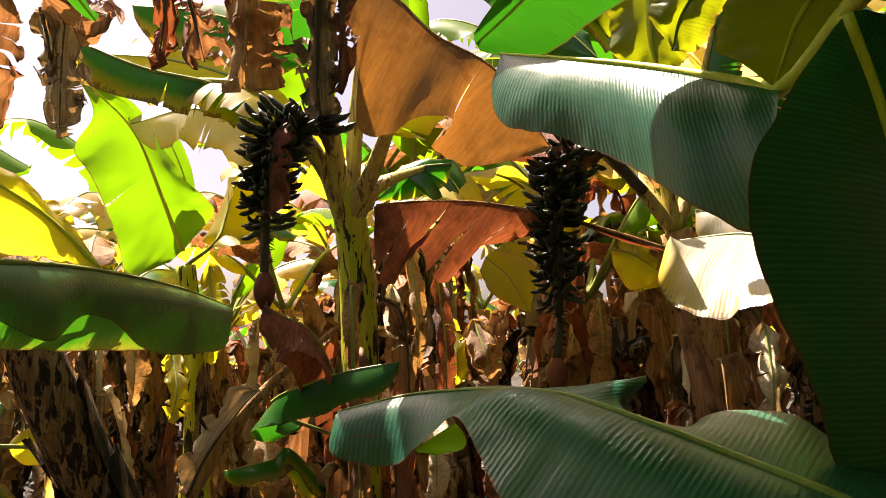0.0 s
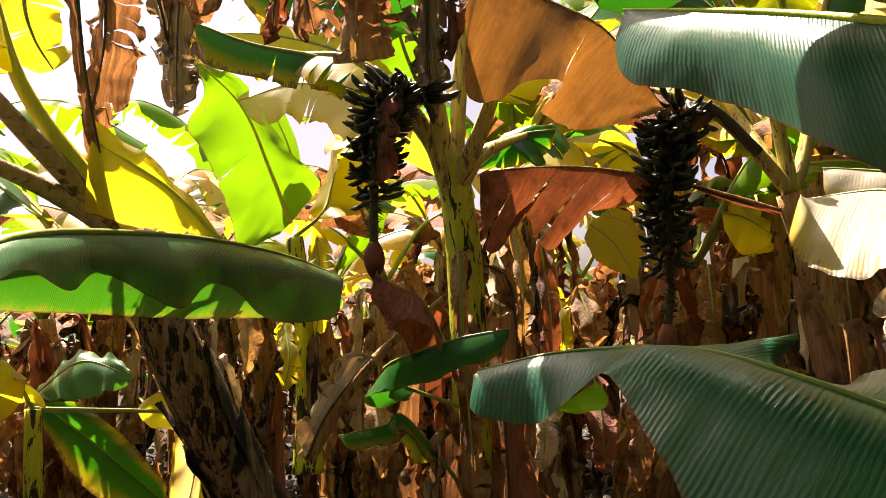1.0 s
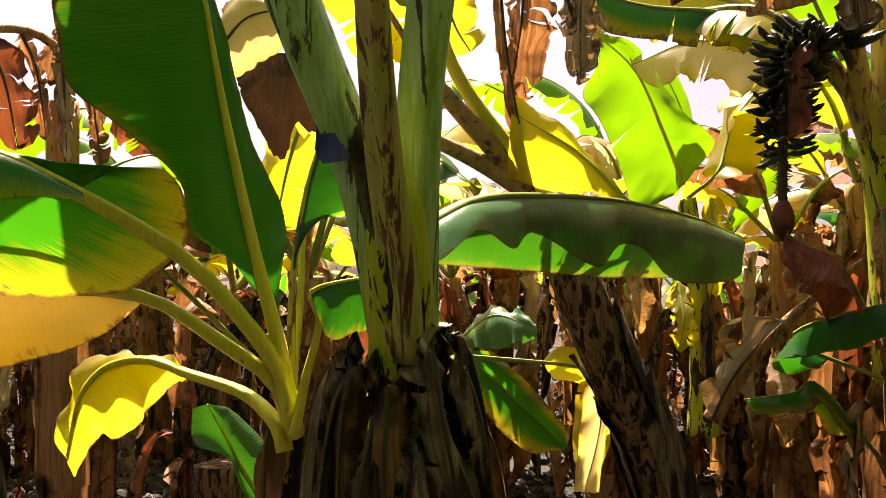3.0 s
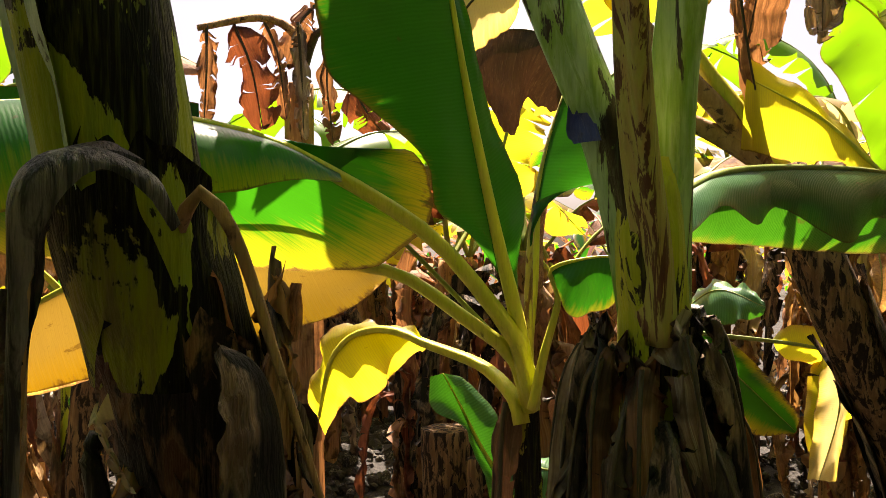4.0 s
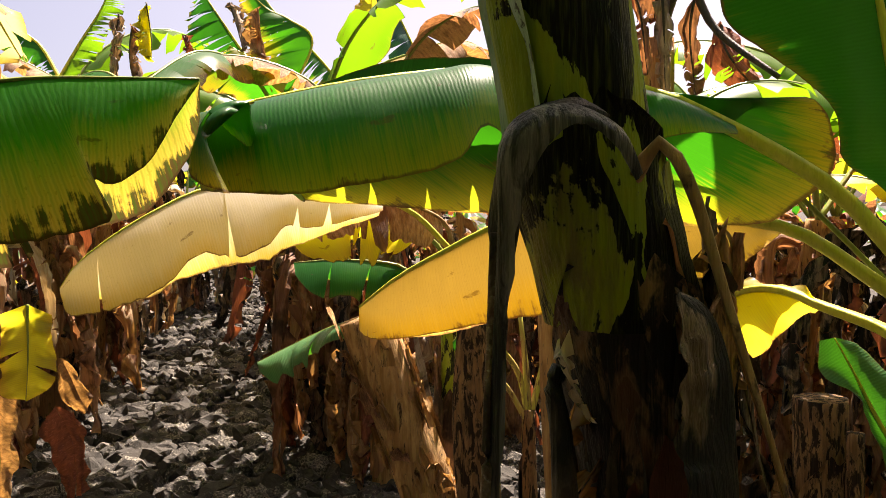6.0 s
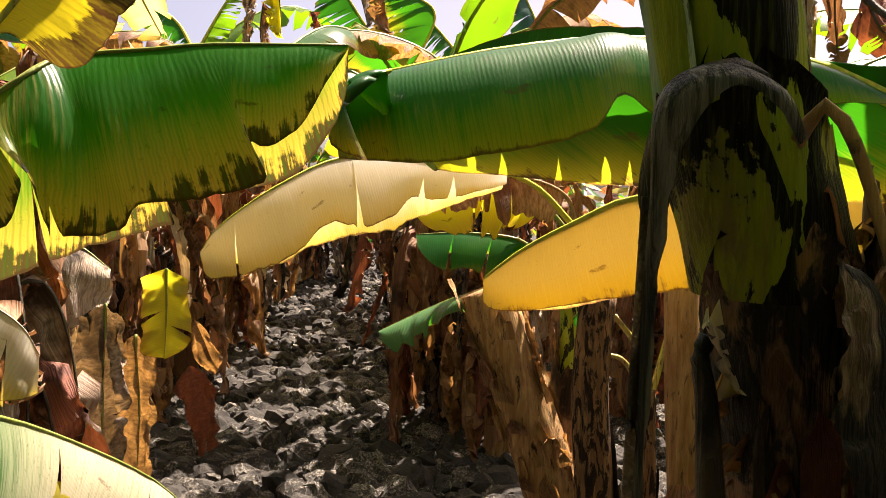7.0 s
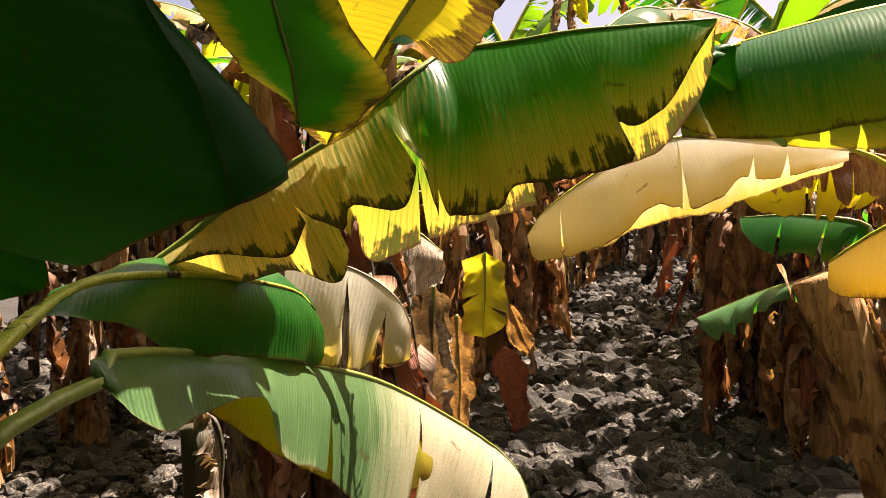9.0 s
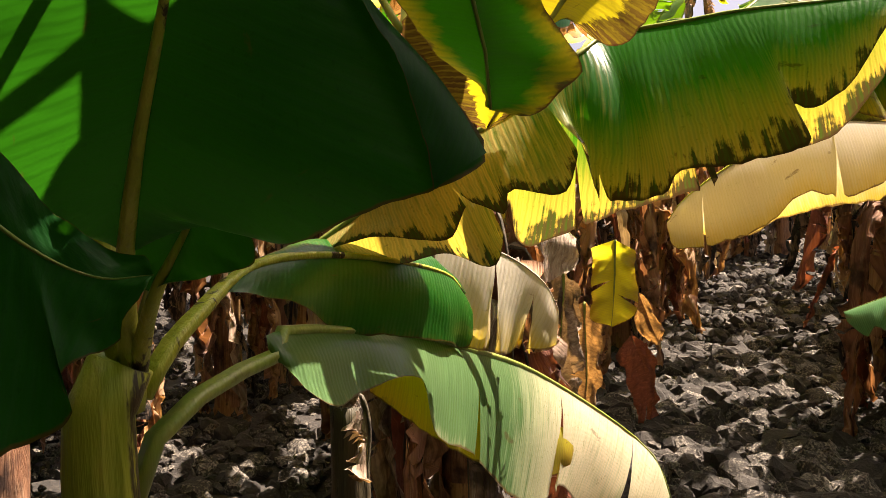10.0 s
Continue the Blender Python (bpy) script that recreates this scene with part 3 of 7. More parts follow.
def bunch(plant, pts, tiers, r, seed, size=1.0, bud=True):
    """A hanging bunch on its stalk: tiers of fingers that curve upwards, then a bare stalk with the flower bud."""
    rnd = random.Random(seed)
    stalk = tube("fruit_stalk", pts, 0.03, 0.022, STALK, plant, 10, 24, "dark fibrous fruit stalk", seed=seed)
    c, tan, length = path_through(pts, 60)
    for k in range(tiers):
        f = 0.3 + 0.5 * k / max(1, tiers - 1)
        o = c[int(f * 60)]
        count = (21 if k < tiers - 2 else 14) - rnd.randint(0, 5)
        start = rnd.random() * 6.28
        for i in range(count):
            a = start + (i + rnd.uniform(-0.6, 0.6)) * 2 * math.pi / count
            s = size * (1.0 - 0.35 * k / tiers) * rnd.uniform(0.65, 1.15)
            ob = new("banana", FINGER)
            ob.parent = stalk
            d = Vector((math.cos(a), math.sin(a), 0)) * r
            ob.matrix_basis = Matrix.Translation(o + d + Vector((0, 0, rnd.uniform(-0.035, 0.035)))) @ Matrix.Rotation(a + rnd.uniform(-0.4, 0.4), 4, "Z") @ Matrix.Rotation(radians(rnd.uniform(-10, 65)), 4, "Y") @ Matrix.Rotation(radians(rnd.uniform(-60, 60)), 4, "X") @ Matrix.Scale(s, 4)
    tube("fruit_core", [c[k] for k in (16, 24, 32, 40, 46)], 0.05, 0.035, STALK, stalk, 9, 14, seed=seed)
    verts, faces = [], []
    for k in range(150):
        o = c[int(rnd.uniform(0.74, 0.97) * 60)]
        a = rnd.uniform(0, 6.28)
        d = Vector((math.cos(a), math.sin(a), rnd.uniform(-0.7, 0.5)))
        e = Vector((-d.y, d.x, 0)) * 0.006
        q = o + d * rnd.uniform(0.04, 0.065) + Vector((0, 0, rnd.uniform(-0.03, 0.03)))
        i = len(verts)
        verts += [o + e, o - e, q + Vector((0, 0, 0.004)), o + Vector((0, 0, 0.012))]
        faces += [(i, i + 1, i + 2), (i + 1, i + 3, i + 2), (i + 3, i, i + 2)]
    part("flower_remnant", mesh_of("flower_remnant", verts, faces, SHEATH_BLACK), stalk, "blackened withered flower remains")
    if bud:
        verts, faces = [], []
        tipp = c[60]
        for k in range(9):
            s = k / 8
            rr = 0.055 * math.sin(math.pi * min(1, 0.12 + s * 0.88)) ** 0.8
            for i in range(10):
                b = 2 * math.pi * i / 10
                verts.append(tipp + Vector((math.cos(b) * rr, math.sin(b) * rr, 0.02 - 0.2 * s)))
        for k in range(8):
            for i in range(10):
                j = (i + 1) % 10
                faces.append((k * 10 + i, (k + 1) * 10 + i, (k + 1) * 10 + j, k * 10 + j))
        part("flower_bud", mesh_of("flower_bud", verts, faces, RUST), stalk, "dark red-brown withered flower bud")
    return stalk


def stem(plant, pts, r0, r1, mat, sheaths=4, seed=1, skin=None, label=""):
    ob = tube("pseudostem", pts, r0, r1, mat, plant, 28, 30, label, lobes=0.13, seed=seed, up=(0, 1, 0.01), flare=r0 * 0.25)
    rnd = random.Random(seed)
    c, tan, length = path_through(pts, 40)
    for k in range(sheaths):
        lo = int(40 * rnd.uniform(0.0, 0.4))
        hi = min(39, lo + int(40 * rnd.uniform(0.25, 0.5)))
        mid = (lo + hi) // 2
        a = rnd.uniform(0, 360)
        r = (r0 + (r1 - r0) * lo / 40) * rnd.uniform(1.06, 1.25)
        sheath(plant, [c[lo], c[mid], c[hi]], r, a, a + rnd.uniform(90, 170), skin or SHEATH, seed * 7 + k)
    return ob


# ---- ground ----
def ground():
    xs = sorted(set([-300, -120, -60, -35] + [round(-24 + 0.2 * i, 2) for i in range(171)] + [14, 30, 60, 120, 300]))
    ys = sorted(set([-300, -120, -60, -30, -15] + [round(-9 + 0.2 * i, 2) for i in range(136)] + [24, 35, 60, 120, 300]))
    verts, faces = [], []
    for x in xs:
        for y in ys:
            p = Vector((x, y, 0))
            near = 1.0 if -24 <= x <= 10 and -9 <= y <= 18 else 0.0
            verts.append((x, y, -0.05 + near * (0.09 * noise.noise(p * 0.6) + 0.07 * noise.noise(p * 2.3) + 0.04 * noise.noise(p * 5.1))))
    ny = len(ys)
    for i in range(len(xs) - 1):
        for j in range(ny - 1):
            k = i * ny + j
            faces.append((k, k + ny, k + ny + 1, k + 1))
    ob = new("ground", mesh_of("ground", verts, faces, SOIL))
    tagged(ob, "dry grey-brown tilled volcanic soil between the banana rows", "soil", "", "structure")


def clods():
    rnd = random.Random(5)
    ico = bmesh.new()
    bmesh.ops.create_icosphere(ico, subdivisions=1, radius=1.0)
    iv = np.array([v.co[:] for v in ico.verts])
    fi = [tuple(v.index for v in f.verts) for f in ico.faces]
    ico.free()
    bm2 = bmesh.new()
    bmesh.ops.create_icosphere(bm2, subdivisions=2, radius=1.0)
    iv2 = np.array([v.co[:] for v in bm2.verts])
    fi2 = [tuple(v.index for v in f.verts) for f in bm2.faces]
    bm2.free()
    rs = np.random.RandomState(3)
    verts, faces = [], []

    def add(x, y, r, big):
        v, f = (iv2, fi2) if big else (iv, fi)
        q = v * (1 + rs.uniform(-0.34, 0.24, (len(v), 1))) * np.array([r * rs.uniform(0.8, 1.4), r * rs.uniform(0.7, 1.2), r * rs.uniform(0.6, 1.05)])
        a = rs.uniform(0, 6.28)
        tl = rs.uniform(-0.5, 0.5)
        rot = np.array([[math.cos(a), -math.sin(a), 0], [math.sin(a), math.cos(a), 0], [0, 0, 1]]) @ np.array([[1, 0, 0], [0, math.cos(tl), -math.sin(tl)], [0, math.sin(tl), math.cos(tl)]])
        q = q @ rot.T + np.array([x, y, r * 0.1 - 0.02])
        k = len(verts)
        verts.extend(map(tuple, q))
        faces.extend(tuple(i + k for i in g) for g in f)

    for x0, x1, y0, y1, count, lo, hi in ((-9, -1, -3.2, 1.5, 6500, 0.025, 0.14), (-18, -9, -3.5, 1.5, 3000, 0.04, 0.12), (-9, -1.5, 1.5, 5, 1900, 0.03, 0.09), (-5, 3, 5, 15, 2600, 0.04, 0.11), (-10, -5, 5, 14, 900, 0.05, 0.12), (-7, 0, -6, -3.2, 2200, 0.03, 0.1), (-14, -7, 1.5, 5, 1200, 0.05, 0.12), (-14, -1, -10, -6, 2600, 0.05, 0.13), (-26, -18, -7, 3, 1500, 0.06, 0.14), (-1, 6, -4, 5, 4200, 0.03, 0.1), (0, 6, -10, -4, 1500, 0.05, 0.12), (3, 9, 5, 14, 1200, 0.05, 0.12)):
        for _ in range(count):
            r = lo + (hi - lo) * rnd.random() ** 2.2
            add(rnd.uniform(x0, x1), rnd.uniform(y0, y1), r, r > 0.055 and x0 > -10)
    me = mesh_of("soil_clods", verts, faces, CLOD)
    me.polygons.foreach_set("use_smooth", [False] * len(me.polygons))
    ob = new("soil_clods", me)
    tagged(ob, "loose grey clods and stones covering the tilled ground", "clods", "", "stuff")


ground()
clods()
# ---- plant with the broad blue-green leaves, close to the camera ----
pc = plant_at((0, 0, 0), "banana plant with broad glossy blue-green leaves")
stem(pc, [(1.5, 1.35, -0.05), (1.48, 1.32, 1.0), (1.42, 1.3, 1.95)], 0.12, 0.085, STEM, 5, 11)

blade(pc, [(0.339, 1.550, 2.449), (0.275, 1.626, 2.496), (0.077, 1.854, 2.615), (-0.224, 2.144, 2.756)], (), [(0.316, 1.480, 2.391), (0.286, 1.466, 2.263), (0.275, 1.512, 2.192), (0.179, 1.601, 2.258), (0.086, 1.748, 2.357), (-0.055, 1.917, 2.465), (-0.211, 2.065, 2.542), (-0.249, 2.119, 2.651), (-0.224, 2.145, 2.753)], TEAL, (0.18, -0.98, 0.51), stalk=[(0.484, 1.418, 2.608), (0.432, 1.485, 2.553)], rr=0.02, rib_mat=PETIOLE, bulge=(0.1, 0.14), n=64, seed=21, wave=0.008, label="broad deep green leaf with a sunlit ribbed face")
blade(pc, [(0.418, 1.423, 2.535), (0.475, 1.459, 2.375), (0.542, 1.508, 2.096), (0.600, 1.562, 1.627)], [(0.398, 1.402, 2.510), (0.299, 1.355, 2.379), (0.241, 1.335, 2.270), (0.246, 1.346, 2.166), (0.280, 1.374, 2.044), (0.330, 1.405, 1.920), (0.380, 1.439, 1.758), (0.455, 1.499, 1.595)], [(0.463, 1.470, 2.554), (0.581, 1.535, 2.528), (0.741, 1.597, 2.393), (0.787, 1.663, 1.996), (0.692, 1.626, 1.565)], TEAL, (0.18, -0.98, 0.51), rr=0.014, rib_mat=PETIOLE, bulge=(0.06, 0.06), n=64, seed=24, wave=0.006, label="large dark green leaf hanging with raised ribs")
blade(pc, [(0.446, 1.291, 1.727), (0.331, 1.316, 1.782), (0.202, 1.370, 1.830), (0.079, 1.405, 1.876), (-0.058, 1.458, 1.917), (-0.167, 1.489, 1.925), (-0.335, 1.531, 1.915), (-0.497, 1.577, 1.879)], [(0.528, 1.505, 1.774), (0.424, 1.584, 1.816), (0.330, 1.614, 1.867), (0.199, 1.591, 1.862), (0.139, 1.541, 1.842), (0.048, 1.531, 1.884), (0.087, 1.562, 1.951), (-0.061, 1.559, 1.918), (-0.185, 1.557, 1.921), (-0.382, 1.566, 1.888), (-0.497, 1.577, 1.878)], [(0.324, 1.121, 1.674), (0.122, 1.136, 1.674), (-0.070, 1.169, 1.715), (-0.147, 1.230, 1.787), (-0.188, 1.299, 1.844), (-0.236, 1.368, 1.881), (-0.315, 1.430, 1.829), (-0.376, 1.474, 1.795), (-0.497, 1.522, 1.806), (-0.503, 1.567, 1.861)], TEAL, (0.18, -0.98, 0.51), rr=0.014, bulge=(0.03, 0.16), n=72, seed=22, wave=0.008, tears=((-1, 0.44, 0.1, 0.01),), label="long arching deep green leaf")
blade(pc, [(-0.343, 1.560, 1.810), (-0.293, 1.556, 1.842), (-0.265, 1.549, 1.860)], (), [(-0.338, 1.561, 1.802), (-0.277, 1.583, 1.799), (-0.248, 1.576, 1.822), (-0.264, 1.549, 1.860)], LIME, (0.18, -0.98, 0.51), rr=0, n=16, m=6, seed=27)
# the pale colour of these two leaves stands for sun glare
blade(pc, [(0.666, 2.451, 2.279), (0.523, 2.628, 2.292), (0.439, 2.714, 2.310), (0.255, 2.804, 2.301)], (), [(0.616, 2.225, 2.099), (0.474, 2.337, 2.092), (0.394, 2.390, 2.072), (0.359, 2.414, 2.038), (0.267, 2.460, 2.061), (0.186, 2.510, 2.145), (0.207, 2.524, 2.237), (0.225, 2.524, 2.270)], FADED_GLARE, (0.18, -0.98, 0.51), stalk=[(0.732, 2.259, 2.277)], rr=0.016, bulge=(0.1, 0.05), n=44, seed=23, wave=0.012, label="leaf painted pale for the sun glare on it")
blade(pc, [(0.662, 2.953, 2.363), (0.532, 3.027, 2.407), (0.370, 3.097, 2.440)], (), [(0.660, 2.958, 2.297), (0.520, 2.983, 2.314), (0.380, 3.058, 2.327), (0.370, 3.098, 2.434)], FADED_GLARE, (0.18, -0.98, 0.51), rr=0.01, n=24, m=6, seed=20)
blade(pc, [(0.549, 1.819, 2.803), (0.464, 1.864, 2.704), (0.410, 1.919, 2.561)], [(0.470, 1.851, 2.851), (0.352, 1.938, 2.796), (0.294, 1.988, 2.691), (0.346, 1.953, 2.626), (0.409, 1.929, 2.561)], [(0.618, 1.836, 2.754), (0.545, 1.830, 2.684), (0.529, 1.861, 2.647), (0.410, 1.910, 2.556)], OLIVE, (0.18, -0.98, 0.51), rr=0.012, rib_mat=PETIOLE, n=40, seed=26, wave=0.015, rag=0.04)
blade(pc, [(0.401, 2.329, 3.065), (0.283, 2.422, 2.933), (0.252, 2.477, 2.836)], [(0.315, 2.361, 3.105), (0.191, 2.454, 2.970), (0.250, 2.487, 2.839)], [(0.491, 2.350, 3.016), (0.387, 2.392, 2.912), (0.330, 2.461, 2.833), (0.255, 2.478, 2.833)], OLIVE, (0.18, -0.98, 0.51), rr=0.01, n=32, seed=18, wave=0.02, rag=0.05)
blade(pc, [(0.295, 4.021, 3.946), (0.070, 4.147, 3.702), (0.091, 4.243, 3.484)], [(0.109, 4.122, 4.044), (-0.118, 4.251, 3.761), (-0.082, 4.278, 3.554), (0.091, 4.258, 3.479)], [(0.455, 4.061, 3.832), (0.203, 4.112, 3.559), (0.095, 4.231, 3.470)], OLIVE, (0.18, -0.98, 0.51), rr=0.01, n=32, seed=17, wave=0.02, rag=0.05)
blade(pc, [(-0.288, 3.188, 3.461), (-0.151, 3.031, 3.225), (0.046, 2.888, 2.958)], [(-0.403, 3.180, 3.329), (-0.256, 3.119, 3.178), (-0.158, 3.048, 3.036), (0.042, 2.907, 2.958)], [(-0.151, 3.115, 3.415), (-0.048, 3.052, 3.202), (0.050, 2.888, 2.960)], GREEN, (0.18, -0.98, 0.51), rr=0.012, n=32, seed=16, wave=0.015)
blade(pc, [(0.208, 2.592, 3.151), (0.200, 2.611, 2.939), (0.222, 2.627, 2.815)], [(0.087, 2.675, 3.123), (0.088, 2.695, 2.921), (0.222, 2.628, 2.806)], [(0.278, 2.520, 2.971), (0.305, 2.587, 2.850), (0.227, 2.628, 2.811)], OLIVE, (0.18, -0.98, 0.51), rr=0.018, rib_mat=PETIOLE, n=32, seed=15, wave=0.015, rag=0.05)
# ---- plant with the bunch, straight ahead at the start ----
pa = plant_at((0, 0, 0), "fruiting banana plant with a withered dark bunch")
stem(pa, [(-1.22, 4.28, -0.05), (-1.22, 4.27, 1.4), (-1.24, 4.26, 2.35), (-1.266, 4.177, 2.784)], 0.12, 0.085, STEM, 7, 31, BROWN)
A0 = (-1.268, 4.208, 2.578)
for k, (a, b, cc) in enumerate((((-1.394, 4.080, 2.953), (-1.661, 3.899, 3.252), (-2.043, 3.919, 3.345)), ((-1.294, 4.055, 2.972), (-1.278, 3.747, 3.463), (-1.270, 3.282, 3.956)), ((-1.240, 4.231, 2.976), (-1.179, 4.200, 3.520), (-1.090, 4.134, 4.237)), ((-1.094, 4.087, 2.849), (-0.940, 3.960, 3.103), (-0.692, 3.896, 3.466)), ((-1.135, 4.296, 2.798), (-0.988, 4.718, 2.960), (-0.837, 5.033, 3.082)))):
    leaf(pa, [A0, a, b, cc], 0.24, 0.24, (30, 70), (30, 70), 0.5, (YELLOW, GREEN, LIME, YELLOW, GREEN)[k], tears=4, seed=40 + k, rr=0.06, rib=PETIOLE_AGED)
leaf(pa, [A0, (-1.398, 4.091, 2.896), (-1.654, 4.030, 3.198), (-1.877, 3.901, 3.298), (-2.182, 3.719, 3.354), (-2.462, 3.621, 3.474)], 0.22, 0.24, (50, 80), (-10, 30), 0.4, AGED, tears=5, seed=47, rr=0.03)
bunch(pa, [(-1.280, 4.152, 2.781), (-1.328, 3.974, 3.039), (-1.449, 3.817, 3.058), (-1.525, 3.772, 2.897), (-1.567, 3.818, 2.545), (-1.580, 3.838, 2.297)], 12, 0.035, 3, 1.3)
hanging(pa, [(-1.389, 3.734, 3.042), (-1.464, 3.672, 2.955), (-1.483, 3.669, 2.793), (-1.500, 3.697, 2.595)], 0.09, RUST, 51, 0.02)
H0 = [((-1.243, 2.860, 3.411), (-1.269, 2.934, 3.220), (-1.307, 3.001, 2.986), 0.14, BROWN), ((-0.959, 2.847, 3.421), (-1.005, 2.946, 3.157), (-1.031, 3.030, 2.873), 0.09, GREY), ((-0.879, 2.905, 3.351), (-0.911, 2.975, 3.160), (-0.939, 3.032, 2.968), 0.05, RUST), ((-1.592, 2.906, 3.466), (-1.646, 2.967, 3.265), (-1.689, 3.004, 3.106), 0.07, RUST), ((-1.557, 2.932, 3.451), (-1.540, 3.019, 3.275), (-1.528, 3.081, 3.130), 0.09, BROWN), ((-2.300, 3.291, 3.598), (-2.368, 3.357, 3.335), (-2.424, 3.430, 2.999), 0.11, GREY), ((-2.341, 3.113, 3.630), (-2.275, 3.218, 3.514), (-2.109, 3.348, 3.470), 0.14, BROWN)]
for k, (a, b, cc, w, mt) in enumerate(H0):
    hanging(pa, [a, b, cc], w * 1.35, mt, 60 + k, 0.07, fold=(25, 85), up=(0.2, -1, 0.05), n=44, m=7, tears=8)
for k in range(12):
    a = k * 2.4
    z = 2.2 - 0.12 * k
    r = 0.12
    hanging(pa, [(-1.23 + math.cos(a) * 0.1, 4.27 + math.sin(a) * 0.1, z), (-1.23 + math.cos(a) * 0.24, 4.27 + math.sin(a) * 0.24, z - 0.1), (-1.23 + math.cos(a) * 0.27, 4.27 + math.sin(a) * 0.27, z - 0.6), (-1.23 + math.cos(a) * 0.25, 4.27 + math.sin(a) * 0.25, max(0.1, z - 1.2))], 0.13, (BROWN, RUST, TAN, GREY)[k % 4], 70 + k)

# ---- second fruiting plant ----
pb = plant_at((0, 0, 0), "fruiting banana plant with a dark green bunch and leaning stem")
B0 = (0.450, 4.659, 2.530)
stem(pb, [(0.75, 4.75, -0.05), (0.591, 4.717, 1.883), B0], 0.115, 0.085, STEM_BROWN, 7, 32, BROWN)
for k, (a, b, cc) in enumerate((((0.230, 4.537, 2.801), (-0.032, 4.402, 3.003), (-0.574, 4.422, 3.197)), ((0.414, 4.630, 2.776), (0.273, 4.423, 3.294), (-0.086, 4.146, 3.801)), ((0.543, 4.712, 2.815), (0.638, 4.783, 3.372), (0.860, 4.778, 4.178)), ((0.337, 4.838, 2.781), (0.171, 5.183, 3.163), (-0.212, 5.550, 3.733)))):
    leaf(pb, [B0, a, b, cc], 0.25, 0.25, (30, 70), (30, 70), 0.45, (RUST, AGED, GREEN, YELLOW)[k], tears=5, seed=90 + k, rr=0.045, rib=PETIOLE_AGED)
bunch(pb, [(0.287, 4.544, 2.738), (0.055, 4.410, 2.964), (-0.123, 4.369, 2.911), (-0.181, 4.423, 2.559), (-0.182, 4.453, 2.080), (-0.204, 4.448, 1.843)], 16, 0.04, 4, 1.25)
for k in range(9):
    a = k * 2.4
    z = 2.1 - 0.13 * k
    hanging(pb, [(0.62 + math.cos(a) * 0.1, 4.72 + math.sin(a) * 0.1, z), (0.62 + math.cos(a) * 0.26, 4.72 + math.sin(a) * 0.26, z - 0.1), (0.66 + math.cos(a) * 0.28, 4.72 + math.sin(a) * 0.28, max(0.1, z - 1.1))], 0.13, (BROWN, GREY, TAN, RUST)[k % 4], 100 + k)

blade(pa, [(-1.007, 3.250, 3.608), (-0.770, 3.270, 3.410), (-0.611, 3.304, 3.246), (-0.367, 3.362, 3.094), (-0.156, 3.481, 2.780)], (), [(-0.985, 3.173, 3.379), (-0.917, 3.212, 3.101), (-0.927, 3.254, 2.850), (-0.804, 3.278, 2.833), (-0.695, 3.273, 2.875), (-0.547, 3.300, 2.872), (-0.649, 3.392, 2.789), (-0.475, 3.430, 2.715), (-0.334, 3.454, 2.728), (-0.156, 3.481, 2.775)], TAN_DARK, (0.18, -0.98, 0.51), rr=0.01, rib_mat=STEM_BROWN, bulge=(0.05, 0.05), n=64, seed=52, wave=0.02, rag=0.02, tears=((1, 0.62, 0.25, 0.006),), crumple=0.012, name="dead_leaf", label="large tan dry leaf hanging backlit")
blade(pb, [(0.399, 4.633, 2.436), (0.100, 4.519, 2.534), (-0.208, 4.405, 2.621), (-0.567, 4.283, 2.684), (-0.878, 4.176, 2.688), (-1.091, 4.139, 2.675)], (), [(0.369, 4.629, 2.419), (0.040, 4.509, 2.523), (-0.208, 4.406, 2.606), (-0.375, 4.388, 2.487), (-0.635, 4.296, 2.428), (-0.734, 4.242, 2.265), (-0.834, 4.223, 2.282), (-0.900, 4.193, 2.473), (-1.017, 4.171, 2.270), (-1.105, 4.152, 2.301), (-1.101, 4.140, 2.652)], RUST, (0.18, -0.98, 0.51), rr=0.012, rib_mat=STEM_BROWN, bulge=(0.03, 0.05), n=56, seed=95, wave=0.012, tears=((1, 0.5, 0.3, 0.015), (1, 0.62, 0.2, 0.02), (1, 0.75, 0.15, 0.03), (1, 0.85, 0.3, 0.012)), crumple=0.015, name="dead_leaf", label="rust-brown dry leaf hanging in torn flaps")
blade(pb, [(-0.795, 4.774, 2.994), (-1.026, 4.736, 2.966), (-1.229, 4.715, 2.803)], [(-0.826, 4.766, 3.028), (-1.068, 4.775, 3.009), (-1.227, 4.712, 2.836)], [(-0.795, 4.776, 2.978), (-0.849, 4.777, 2.862), (-1.032, 4.751, 2.793), (-1.223, 4.718, 2.783)], AGED_EDGE, (0.18, -0.98, 0.51), rr=0.01, n=28, m=6, seed=96)
blade(pb, [(-0.667, 5.255, 2.475), (-0.520, 5.192, 2.341), (-0.397, 5.132, 2.125)], [(-0.594, 5.263, 2.528), (-0.360, 5.214, 2.408), (-0.388, 5.136, 2.108)], [(-0.706, 5.256, 2.386), (-0.628, 5.182, 2.237), (-0.415, 5.130, 2.119)], YELLOW, (0.18, -0.98, 0.51), rr=0.008, n=28, m=6, seed=97, rag=0.08)
blade(pb, [(0.107, 4.985, 2.478), (0.237, 5.012, 2.442), (0.381, 5.047, 2.340)], (), [(0.120, 4.997, 2.378), (0.213, 5.028, 2.227), (0.363, 5.050, 2.274)], YELLOW, (0.18, -0.98, 0.51), rr=0.008, n=24, m=6, seed=98)
